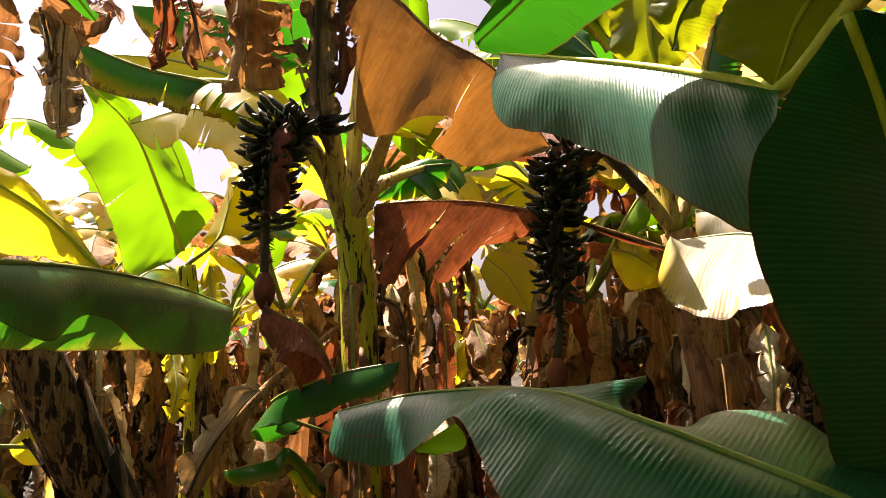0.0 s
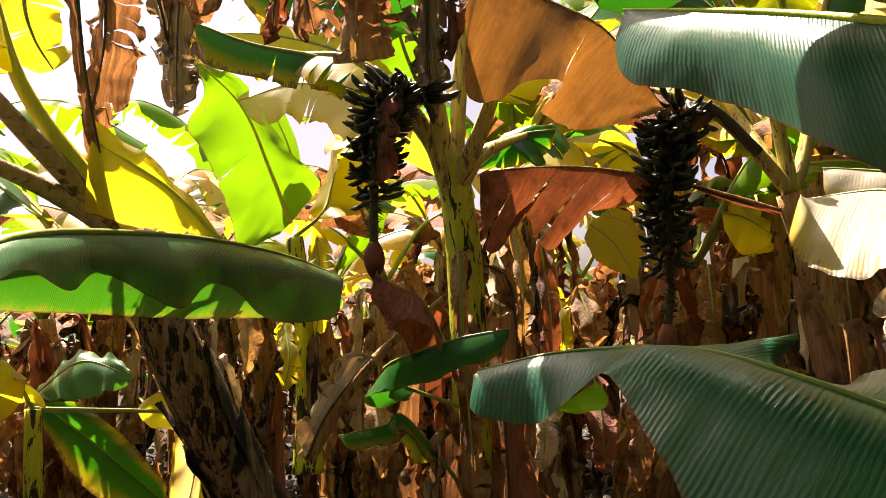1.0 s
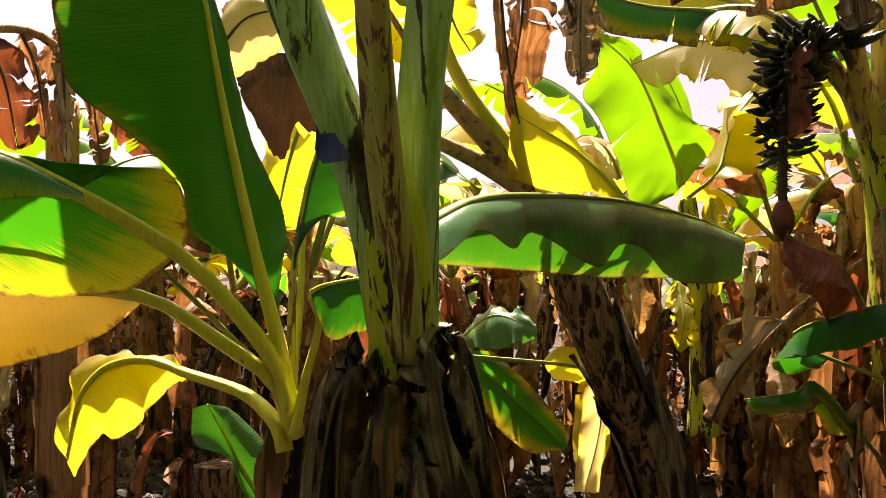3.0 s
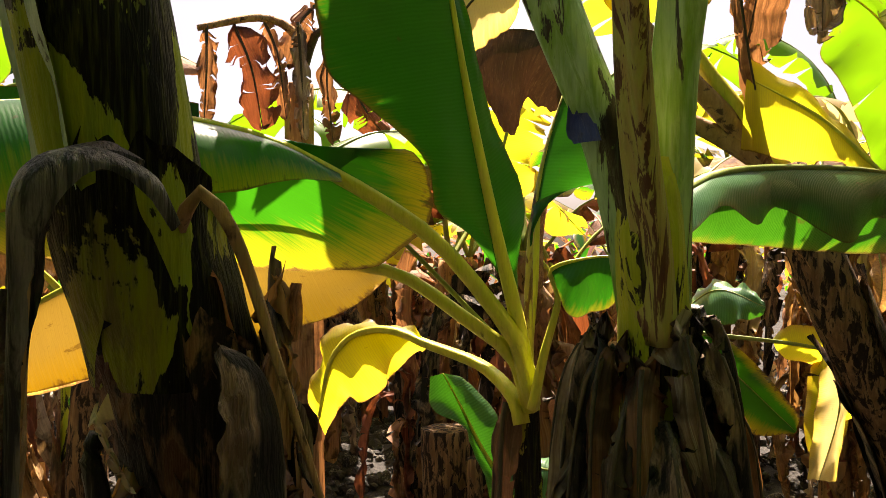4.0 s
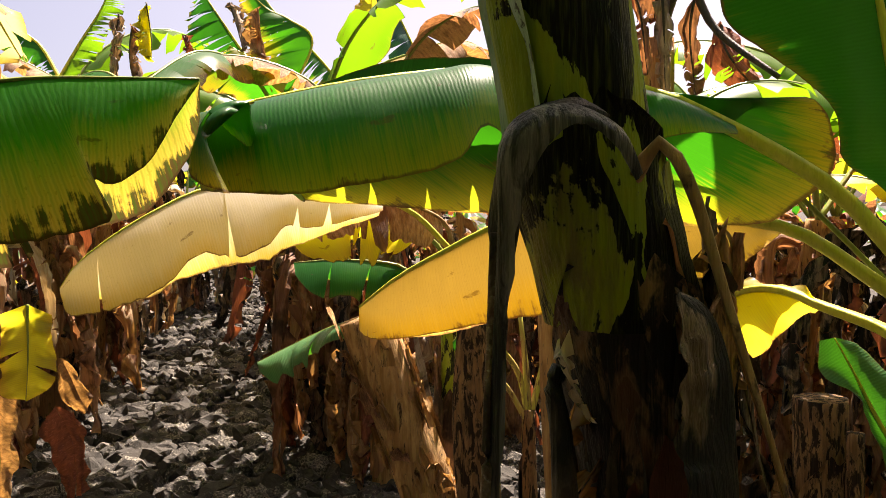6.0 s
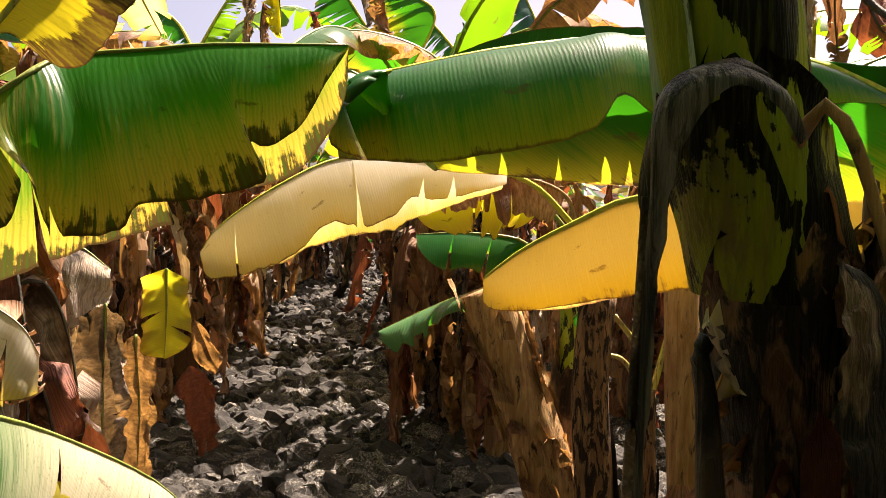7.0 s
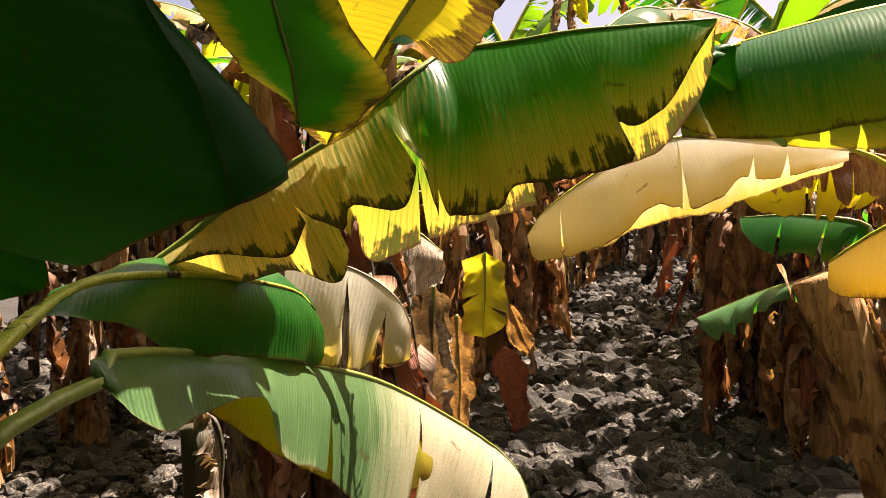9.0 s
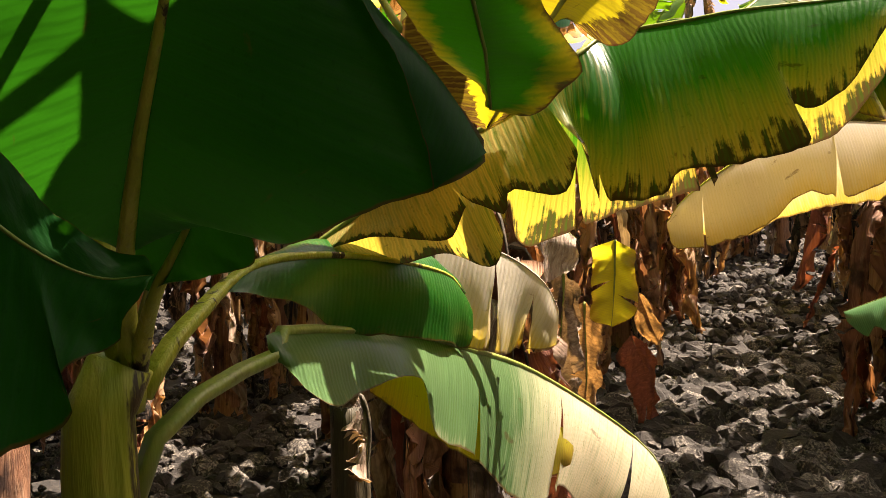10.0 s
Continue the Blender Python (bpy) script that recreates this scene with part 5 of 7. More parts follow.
sheath(pg, [(G2[0], G2[1], 0.7), (G2[0], G2[1], 1.5), (G1[0], G1[1] + 0.02, 1.94)], 0.093, -170, 130, STEM_PEEL, 192, 40, 22, top=0.06)
# ---- cut leaning stump and its neighbours along the row ----
ph = plant_at((0, 0, 0), "cut leaning banana stump with shaggy dry fibres", category="banana stump", name="banana_stump")
stem(ph, [(-4.016, 0.522, 0.056), (-4.045, 0.345, 0.659), (-4.092, 0.061, 1.515)], 0.14, 0.12, STEM_BROWN, 0, 42, BROWN)
leaf(ph, [(-4.091, 0.047, 1.490), (-4.445, -0.023, 1.431), (-4.645, -0.182, 1.337), (-4.731, -0.428, 1.210)], 0.24, 0.14, (-5, 80), (10, 40), 0.1, GLOSSY, seed=143, tears=1, ruffle=0.02, n=40, m=8)
leaf(ph, [(-4.223, 0.172, 1.467), (-4.329, 0.304, 1.700), (-4.422, 0.036, 1.757), (-4.492, -0.238, 1.746)], 0.22, 0.2, (40, 70), (20, 50), 0.15, GREEN, seed=144)

pj = plant_at((0, 0, 0), "bare brown banana stem with blackened sheaths")
stem(pj, [(-3.532, 0.472, -0.146), (-3.595, 0.457, 0.662), (-3.632, 0.439, 1.124), (-3.664, 0.475, 1.551)], 0.085, 0.075, BARK_DARK, 3, 71, SHEATH_BLACK)
pj2 = plant_at((0, 0, 0), "pale brown banana stem standing bare")
stem(pj2, [(-3.138, 0.698, 0.003), (-3.201, 0.691, 0.818), (-3.233, 0.683, 1.225), (-3.268, 0.680, 1.673)], 0.075, 0.06, STEM_BROWN, 2, 72, BROWN)
blade(pj2, [(-2.854, 0.681, 1.503), (-2.843, 0.685, 1.362), (-2.832, 0.676, 1.220)], [(-2.853, 0.658, 1.485), (-2.842, 0.640, 1.344), (-2.833, 0.645, 1.224)], [(-2.850, 0.711, 1.467), (-2.840, 0.724, 1.344), (-2.833, 0.723, 1.247)], YELLOW, (1.00, -0.02, 0.68), rr=0.005, n=24, m=6, seed=73)
pj3 = plant_at((0, 0, 0), "small banana sucker with arching green stalks", category="banana sucker", name="banana_sucker")
stem(pj3, [(-3.826, 0.783, -0.158), (-3.881, 0.784, 0.545), (-3.922, 0.792, 1.073)], 0.045, 0.03, BARK_DARK, 2, 74)
tube("petiole", [(-3.920, 0.792, 1.048), (-3.936, 0.747, 1.249), (-3.853, 0.604, 1.427)], 0.018, 0.012, PETIOLE_AGED, pj3, 8, 12, groove=0.3)
tube("petiole", [(-3.920, 0.792, 1.048), (-3.939, 0.785, 1.299), (-3.955, 0.768, 1.500)], 0.018, 0.012, PETIOLE_AGED, pj3, 8, 12, groove=0.3)
tube("petiole", [(-3.918, 0.787, 1.022), (-3.933, 0.684, 1.198), (-3.938, 0.596, 1.236)], 0.018, 0.012, PETIOLE_AGED, pj3, 8, 12, groove=0.3)
tube("petiole", [(-3.919, 0.802, 1.048), (-3.934, 0.861, 1.249), (-3.945, 0.899, 1.399)], 0.018, 0.012, PETIOLE_AGED, pj3, 8, 12, groove=0.3)
blade(pj3, [(-3.853, 0.604, 1.427), (-3.860, 0.494, 1.488), (-3.855, 0.420, 1.415)], (), [(-3.851, 0.592, 1.403), (-3.850, 0.494, 1.366), (-3.852, 0.425, 1.378)], GREEN, (1.00, -0.02, 0.68), rr=0.008, n=20, m=5, seed=75)
blade(pj3, [(-3.955, 0.768, 1.500), (-3.963, 0.748, 1.600), (-3.970, 0.710, 1.676)], [(-3.956, 0.748, 1.500), (-3.965, 0.672, 1.600), (-3.970, 0.702, 1.676)], [(-3.956, 0.793, 1.512), (-3.964, 0.811, 1.625), (-3.970, 0.718, 1.681)], GREEN, (1.00, -0.02, 0.68), rr=0.008, n=20, m=5, seed=76)
pm = plant_at((0, 0, 0), "banana plant with fading grey-yellow leaves")
M0 = (-4.480, 0.569, 1.710)
stem(pm, [(-4.332, 0.490, 0.490), (-4.509, 0.600, 1.202), M0], 0.1, 0.08, STEM, 4, 43, BROWN)
leaf(pm, [M0, (-4.415, 0.438, 1.862), (-4.354, 0.228, 1.993), (-4.286, -0.028, 2.024), (-4.199, -0.273, 1.883)], 0.28, 0.2, (68, 88), (60, 85), 0.25, YELLOW, tears=5, seed=146, rag=0.06, n=44, flop=15)
leaf(pm, [M0, (-4.300, 0.501, 1.920), (-4.139, 0.302, 2.019), (-4.026, 0.049, 2.030), (-3.948, -0.208, 1.976)], 0.2, 0.12, (68, 90), (60, 85), 0.3, TAN, tears=5, seed=147, rag=0.07, n=44, flop=18, name="dead_leaf", rib=STALK_DRY)

blade(pm, [(-3.911, 0.127, 2.051), (-3.816, -0.033, 2.082), (-3.720, -0.207, 2.093), (-3.577, -0.551, 2.106), (-3.484, -0.807, 1.995), (-3.446, -1.018, 1.847), (-3.440, -1.094, 1.745)], [(-3.857, 0.119, 2.002), (-3.756, -0.063, 1.954), (-3.667, -0.211, 1.932), (-3.610, -0.305, 1.944), (-3.556, -0.374, 1.872), (-3.504, -0.468, 1.830), (-3.458, -0.613, 1.850), (-3.404, -0.717, 1.764), (-3.381, -0.799, 1.715), (-3.381, -1.036, 1.648), (-3.428, -1.088, 1.720)], [(-3.955, 0.110, 1.977), (-3.854, -0.123, 1.905), (-3.702, -0.370, 1.816), (-3.604, -0.553, 1.799), (-3.552, -0.729, 1.735), (-3.500, -0.834, 1.685), (-3.447, -1.084, 1.712)], FADED_GLARE, (1.00, -0.02, 0.68), stalk=[(-4.135, 0.483, 1.807), (-4.002, 0.295, 1.977)], rr=0.016, rib_mat=PETIOLE, bulge=(0.08, 0.04), n=60, seed=145, wave=0.006, rag=0.03, tears=((-1, 0.52, 0.45, 0.012), (-1, 0.86, 0.15, 0.006), (-1, 0.2, 0.4, 0.02), (-1, 0.3, 0.5, 0.015)), label="fading grey-yellow leaf")
# ---- plant that the camera comes up to at the end ----
pk = plant_at((0, 0, 0), "low banana plant with large leaves in deep shade")
K0 = (-0.903, -1.297, 1.780)
stem(pk, [(K0[0] + 0.03, K0[1], -0.05), (K0[0] + 0.02, K0[1], 0.8), (-0.880, -1.313, 1.654), K0], 0.075, 0.035, STEM_CLEAN, 4, 44)

# shade on these hanging leaves is partly painted by the darker green
blade(pk, [(-0.828, -1.208, 1.907), (-0.780, -1.139, 2.005), (-0.753, -1.079, 2.115), (-0.736, -1.037, 2.196)], [(-0.822, -1.223, 1.917), (-0.767, -1.253, 1.938), (-0.714, -1.285, 1.976), (-0.689, -1.279, 2.124), (-0.681, -1.218, 2.208)], [(-0.846, -1.170, 1.930), (-0.858, -1.094, 1.936), (-0.853, -1.049, 1.914), (-0.858, -0.970, 1.944), (-0.876, -0.910, 1.964), (-0.915, -0.877, 1.992), (-0.907, -0.912, 2.053), (-0.870, -0.962, 2.121), (-0.825, -0.983, 2.188)], SHADE_GREEN, (0.91, 0.40, 0.70), stalk=[(-0.920, -1.302, 1.725), (-0.882, -1.265, 1.835)], rr=0.013, rib_mat=STEM_CLEAN, bulge=(0.02, 0.06), n=60, m=12, seed=150, wave=0.005, label="large leaf hanging against the sun, its shade painted as darker green")
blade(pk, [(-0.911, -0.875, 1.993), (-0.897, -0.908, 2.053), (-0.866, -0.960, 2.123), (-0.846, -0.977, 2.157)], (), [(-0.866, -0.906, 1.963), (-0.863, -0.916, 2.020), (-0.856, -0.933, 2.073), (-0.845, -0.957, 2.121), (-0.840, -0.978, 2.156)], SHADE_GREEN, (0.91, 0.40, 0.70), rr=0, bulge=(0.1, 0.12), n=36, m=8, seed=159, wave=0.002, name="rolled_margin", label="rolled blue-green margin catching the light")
blade(pk, [(-0.615, -1.164, 1.989), (-0.634, -1.107, 1.938), (-0.658, -1.069, 1.913), (-0.682, -1.040, 1.912)], [(-0.618, -1.164, 2.027), (-0.641, -1.131, 2.000), (-0.656, -1.097, 1.953), (-0.673, -1.066, 1.931), (-0.681, -1.046, 1.926), (-0.682, -1.040, 1.914)], [(-0.566, -1.121, 1.777), (-0.593, -1.092, 1.806), (-0.624, -1.062, 1.823), (-0.628, -1.072, 1.852), (-0.652, -1.048, 1.871), (-0.658, -1.048, 1.883), (-0.669, -1.039, 1.897), (-0.682, -1.040, 1.911)], SHADE_GREEN, (0.91, 0.40, 0.70), rr=0.003, bulge=(0.0, 0.02), n=40, m=9, seed=154, wave=0.005, label="leaf in deep shade, painted a darker green")
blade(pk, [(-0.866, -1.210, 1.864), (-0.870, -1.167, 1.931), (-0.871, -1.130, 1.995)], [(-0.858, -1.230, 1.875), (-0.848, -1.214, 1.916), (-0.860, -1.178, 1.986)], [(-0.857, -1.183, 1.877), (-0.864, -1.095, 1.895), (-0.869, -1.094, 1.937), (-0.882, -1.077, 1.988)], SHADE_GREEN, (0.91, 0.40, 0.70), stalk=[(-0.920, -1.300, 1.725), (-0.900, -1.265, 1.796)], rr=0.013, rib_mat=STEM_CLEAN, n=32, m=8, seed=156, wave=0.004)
blade(pk, [(-1.184, -1.375, 1.821), (-1.267, -1.365, 1.846), (-1.417, -1.348, 1.840), (-1.567, -1.298, 1.813), (-1.747, -1.276, 1.766), (-1.830, -1.272, 1.713)], [(-1.294, -1.427, 1.834), (-1.471, -1.403, 1.853), (-1.658, -1.343, 1.819), (-1.807, -1.289, 1.764), (-1.841, -1.273, 1.712)], [(-1.167, -1.362, 1.815), (-1.221, -1.335, 1.804), (-1.305, -1.334, 1.769), (-1.414, -1.321, 1.709), (-1.553, -1.296, 1.677), (-1.715, -1.266, 1.635), (-1.824, -1.259, 1.604), (-1.838, -1.266, 1.664)], GREEN, (0.91, 0.40, 0.70), stalk=[(-0.955, -1.323, 1.727), (-1.004, -1.321, 1.775), (-1.089, -1.338, 1.806)], rr=0.014, rib_mat=STEM_CLEAN, bulge=(0.1, 0.1), n=48, seed=153, wave=0.006, ruffle=0.004)
blade(pk, [(-1.218, -1.318, 1.706), (-1.215, -1.334, 1.743), (-1.322, -1.336, 1.733), (-1.486, -1.328, 1.698), (-1.632, -1.312, 1.666), (-1.877, -1.283, 1.585), (-2.210, -1.241, 1.457), (-2.522, -1.099, 1.245), (-2.625, -1.005, 1.115), (-2.662, -0.962, 0.974)], (), [(-1.204, -1.299, 1.704), (-1.235, -1.265, 1.656), (-1.280, -1.255, 1.629), (-1.385, -1.264, 1.625), (-1.526, -1.240, 1.608), (-1.598, -1.243, 1.479), (-1.771, -1.221, 1.379), (-2.033, -1.197, 1.175), (-2.206, -1.177, 1.168), (-2.317, -1.147, 1.068), (-2.463, -1.040, 0.976), (-2.647, -0.968, 0.962)], PALE_GREEN, (0.91, 0.40, 0.70), stalk=[(-0.967, -1.359, 1.587), (-0.982, -1.341, 1.655), (-1.055, -1.336, 1.691), (-1.149, -1.326, 1.710)], rr=0.015, rib_mat=RIB, bulge=(0.1, 0.1), n=76, m=12, seed=152, wave=0.008, tears=((1, 0.40, 0.25, 0.02), (1, 0.66, 0.08, 0.025), (1, 0.85, 0.2, 0.015)), label="arching leaf bleached towards its tip, with sun glare painted in")
blade(pk, [(-1.573, -1.376, 1.678), (-1.751, -1.320, 1.583), (-2.039, -1.251, 1.440), (-2.274, -1.179, 1.294)], (), [(-1.524, -1.336, 1.572), (-1.669, -1.275, 1.452), (-1.920, -1.239, 1.306), (-2.209, -1.177, 1.196), (-2.327, -1.163, 1.217)], YELLOW, (0.91, 0.40, 0.70), rr=0, n=40, m=8, seed=149, wave=0.008, rag=0.03)
blade(pk, [(-0.942, -0.921, 2.210), (-0.953, -0.901, 2.131), (-0.971, -0.893, 2.067), (-0.978, -0.895, 2.034)], [(-0.945, -1.009, 2.187), (-0.970, -0.953, 2.096), (-0.987, -0.904, 2.051), (-0.977, -0.896, 2.033)], [(-0.964, -0.870, 2.209), (-0.978, -0.841, 2.120), (-1.006, -0.814, 2.073), (-0.995, -0.833, 2.047), (-0.993, -0.859, 2.027), (-0.978, -0.894, 2.033)], AGED_EDGE, (0.91, 0.40, 0.70), stalk=[(-0.971, -1.356, 1.608), (-1.133, -1.513, 1.711), (-1.067, -1.265, 2.120), (-0.972, -1.020, 2.279)], rr=0.008, bulge=(0.05, -0.12), n=44, m=10, seed=155, wave=0.004, label="drooping leaf tip with a curled brown margin")
blade(pk, [(-1.673, -0.864, 2.447), (-1.602, -0.980, 2.266), (-1.570, -1.049, 2.149), (-1.544, -1.108, 2.043)], [(-1.621, -1.090, 2.466), (-1.546, -1.256, 2.246), (-1.556, -1.206, 2.139), (-1.550, -1.151, 2.066), (-1.543, -1.110, 2.041)], [(-1.685, -0.767, 2.374), (-1.631, -0.852, 2.222), (-1.603, -0.904, 2.172), (-1.586, -0.948, 2.190), (-1.583, -0.984, 2.209), (-1.559, -1.036, 2.097), (-1.545, -1.105, 2.039)], YELLOW_ROT, (0.91, 0.40, 0.70), rr=0.012, rib_mat=PETIOLE_AGED, n=48, seed=157, wave=0.008, rag=0.04, tears=((1, 0.62, 0.3, 0.01),), label="yellow leaf with black blotches and a rotten tip")
blade(pk, [(-1.470, -1.426, 1.835), (-1.499, -1.349, 1.891), (-1.528, -1.251, 1.967), (-1.585, -1.095, 2.064), (-1.615, -0.974, 2.159), (-1.676, -0.935, 2.196), (-1.664, -0.796, 2.208), (-1.653, -0.703, 2.215), (-1.638, -0.492, 2.215)], [(-1.438, -1.397, 1.829), (-1.467, -1.289, 1.861), (-1.479, -1.210, 1.860), (-1.483, -1.151, 1.864), (-1.491, -1.123, 1.920), (-1.493, -1.063, 1.905), (-1.502, -1.053, 1.942), (-1.515, -0.969, 1.933), (-1.546, -0.943, 2.011), (-1.564, -0.923, 1.923), (-1.553, -0.825, 1.927), (-1.555, -0.795, 1.966), (-1.564, -0.709, 1.978), (-1.574, -0.614, 1.998), (-1.589, -0.643, 2.060), (-1.588, -0.615, 2.051), (-1.600, -0.566, 2.082), (-1.613, -0.531, 2.140), (-1.638, -0.492, 2.209)], [(-1.528, -1.440, 1.821), (-1.566, -1.298, 1.804), (-1.605, -1.214, 1.822), (-1.620, -1.122, 1.802), (-1.739, -1.145, 1.914), (-1.731, -1.106, 1.828), (-1.732, -0.929, 1.891), (-1.733, -0.765, 1.939), (-1.736, -0.769, 1.977), (-1.714, -0.611, 1.999), (-1.698, -0.535, 2.065), (-1.683, -0.499, 2.139), (-1.648, -0.492, 2.206)], AGED_TIP, (0.91, 0.40, 0.70), rr=0.012, rib_mat=RIB, bulge=(0.1, 0.04), n=110, m=12, seed=151, wave=0.006, rag=0.015, tears=((-1, 0.44, 0.5, 0.006), (-1, 0.52, 0.85, 0.008), (-1, 0.24, 0.7, 0.006), (1, 0.3, 0.5, 0.008), (1, 0.5, 0.5, 0.01), (1, 0.66, 0.4, 0.012)), label="torn ageing leaf with brown dry margins")
# unseen leaf offset towards the sun, added to shade the leaves below
OVER = sun_way * 0.42
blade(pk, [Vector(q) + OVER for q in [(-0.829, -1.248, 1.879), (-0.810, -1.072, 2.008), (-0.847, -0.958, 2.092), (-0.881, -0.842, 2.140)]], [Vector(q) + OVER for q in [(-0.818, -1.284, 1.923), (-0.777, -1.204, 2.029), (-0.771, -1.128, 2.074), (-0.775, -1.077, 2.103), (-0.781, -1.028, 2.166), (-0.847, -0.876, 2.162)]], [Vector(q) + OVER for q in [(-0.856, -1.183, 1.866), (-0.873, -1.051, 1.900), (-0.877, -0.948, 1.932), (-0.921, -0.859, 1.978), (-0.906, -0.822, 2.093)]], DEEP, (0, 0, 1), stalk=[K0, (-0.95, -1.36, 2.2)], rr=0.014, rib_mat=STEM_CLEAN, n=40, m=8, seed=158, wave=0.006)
blade(pk, [(-1.836, -1.339, 1.825), (-1.893, -1.265, 1.808), (-1.940, -1.202, 1.777), (-1.964, -1.138, 1.722), (-1.979, -1.110, 1.660)], (), [(-1.799, -1.328, 1.615), (-1.855, -1.213, 1.586), (-1.894, -1.194, 1.580), (-1.914, -1.184, 1.586), (-1.943, -1.138, 1.578), (-1.973, -1.114, 1.582)], FADED_GLARE, (1.00, -0.02, 0.68), rr=0.005, rib_mat=GREY_STALK, bulge=(0.05, 0.06), n=44, m=8, seed=160, wave=0.008, crumple=0.004, tears=((1, 0.4, 0.1, 0.02), (1, 0.72, 0.3, 0.02)), name="dead_leaf", label="bleached papery dry leaf in full sun")
hanging(pk, [(-1.990, -1.213, 1.770), (-1.985, -1.190, 1.719), (-1.978, -1.167, 1.628), (-1.973, -1.167, 1.565)], 0.06, BROWN, 163, 0.02, fold=(5, 50), up=(1, 0.1, 0.2))
# two more unseen leaves, added sunward to keep this plant in shade
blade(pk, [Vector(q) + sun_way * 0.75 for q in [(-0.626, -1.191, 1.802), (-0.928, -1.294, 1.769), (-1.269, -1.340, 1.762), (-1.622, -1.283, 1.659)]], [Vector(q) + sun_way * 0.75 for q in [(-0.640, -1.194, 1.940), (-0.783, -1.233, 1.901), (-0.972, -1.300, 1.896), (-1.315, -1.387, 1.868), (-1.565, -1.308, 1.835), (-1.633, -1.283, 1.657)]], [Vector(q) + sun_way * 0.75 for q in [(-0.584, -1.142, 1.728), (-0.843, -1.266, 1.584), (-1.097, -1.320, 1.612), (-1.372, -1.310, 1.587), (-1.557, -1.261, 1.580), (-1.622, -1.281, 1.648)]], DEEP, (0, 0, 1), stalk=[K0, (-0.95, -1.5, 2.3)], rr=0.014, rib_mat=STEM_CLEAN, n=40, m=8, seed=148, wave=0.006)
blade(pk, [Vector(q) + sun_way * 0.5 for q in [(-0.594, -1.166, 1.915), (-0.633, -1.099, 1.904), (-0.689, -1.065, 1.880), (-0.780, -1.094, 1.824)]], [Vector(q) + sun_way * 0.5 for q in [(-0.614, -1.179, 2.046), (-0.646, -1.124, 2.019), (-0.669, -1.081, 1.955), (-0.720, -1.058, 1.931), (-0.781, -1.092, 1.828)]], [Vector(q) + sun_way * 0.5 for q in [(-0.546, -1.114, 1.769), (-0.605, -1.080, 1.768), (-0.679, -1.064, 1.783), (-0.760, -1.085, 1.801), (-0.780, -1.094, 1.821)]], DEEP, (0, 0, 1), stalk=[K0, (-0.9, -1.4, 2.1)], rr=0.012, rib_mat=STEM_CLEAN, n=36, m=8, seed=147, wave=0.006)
# ---- small and dead things round the near plants ----
ps = plant_at((0, 0, 0), "short rotten banana stump with pale torn fibres", category="banana stump", name="banana_stump")
S0 = (-1.973, -1.648, 1.401)
stem(ps, [(S0[0], S0[1], -0.05), (S0[0], S0[1], 0.7), S0], 0.07, 0.045, STALK, 3, 61, SHEATH)
hanging(ps, [S0, (-1.978, -1.611, 1.424), (-1.966, -1.583, 1.345), (-1.926, -1.574, 1.233)], 0.05, GREY, 161, 0.02)
pq = plant_at((0, 0, 0), "banana plant draped in grey and brown dry leaves")
Q0 = (-3.4, -1.9, 1.95)
stem(pq, [(-3.5, -1.95, -0.05), (-3.45, -1.92, 1.0), Q0], 0.12, 0.09, STEM_BROWN, 5, 62, BROWN)
for k in range(16):
    a = k * 2.4
    z = 1.95 - 0.06 * k
    d = Vector((math.cos(a), math.sin(a), 0))
    o = Vector((-3.43, -1.91, z))
    hanging(pq, [o + d * 0.08, o + d * 0.25 + Vector((0, 0, 0.03)), o + d * 0.34 + Vector((0, 0, -0.35)), o + d * 0.3 + Vector((0, 0, -0.95))], 0.17, (GREY, BROWN, GREY, RUST)[k % 4], 400 + k, 0.07)

blade(pq, [(-5.426, -1.702, 1.486), (-5.402, -1.705, 1.173), (-5.383, -1.720, 0.937)], [(-5.424, -1.852, 1.423), (-5.404, -1.848, 1.173), (-5.390, -1.845, 0.982), (-5.384, -1.727, 0.944)], [(-5.418, -1.579, 1.423), (-5.398, -1.559, 1.173), (-5.388, -1.559, 1.034), (-5.383, -1.713, 0.937)], YELLOW, (1.00, -0.02, 0.68), rr=0.01, n=40, m=8, seed=162, wave=0.03, tears=((-1, 0.45, 0.1, 0.02), (1, 0.6, 0.2, 0.02)), label="bright yellow leaf hanging in the sun")
blade(pq, [(-6.177, -1.700, 1.051), (-6.156, -1.600, 0.811), (-6.146, -1.539, 0.690)], [(-6.169, -1.619, 0.971), (-6.153, -1.519, 0.791), (-6.146, -1.531, 0.698)], [(-6.168, -1.720, 0.931), (-6.155, -1.700, 0.771), (-6.145, -1.580, 0.670)], TAN, (1.00, -0.02, 0.68), rr=0, n=24, m=6, seed=167, crumple=0.02, name="dead_leaf")
blade(pq, [(-3.917, -1.847, 1.623), (-3.923, -1.712, 1.733), (-3.912, -1.565, 1.635)], (), [(-3.854, -1.828, 1.459), (-3.801, -1.678, 1.467), (-3.851, -1.545, 1.495)], GREY, (1.00, -0.02, 0.68), rr=0.008, n=36, m=8, seed=401, crumple=0.03, rag=0.05, name="dead_leaf", label="grey dry leaf folded over a stem")
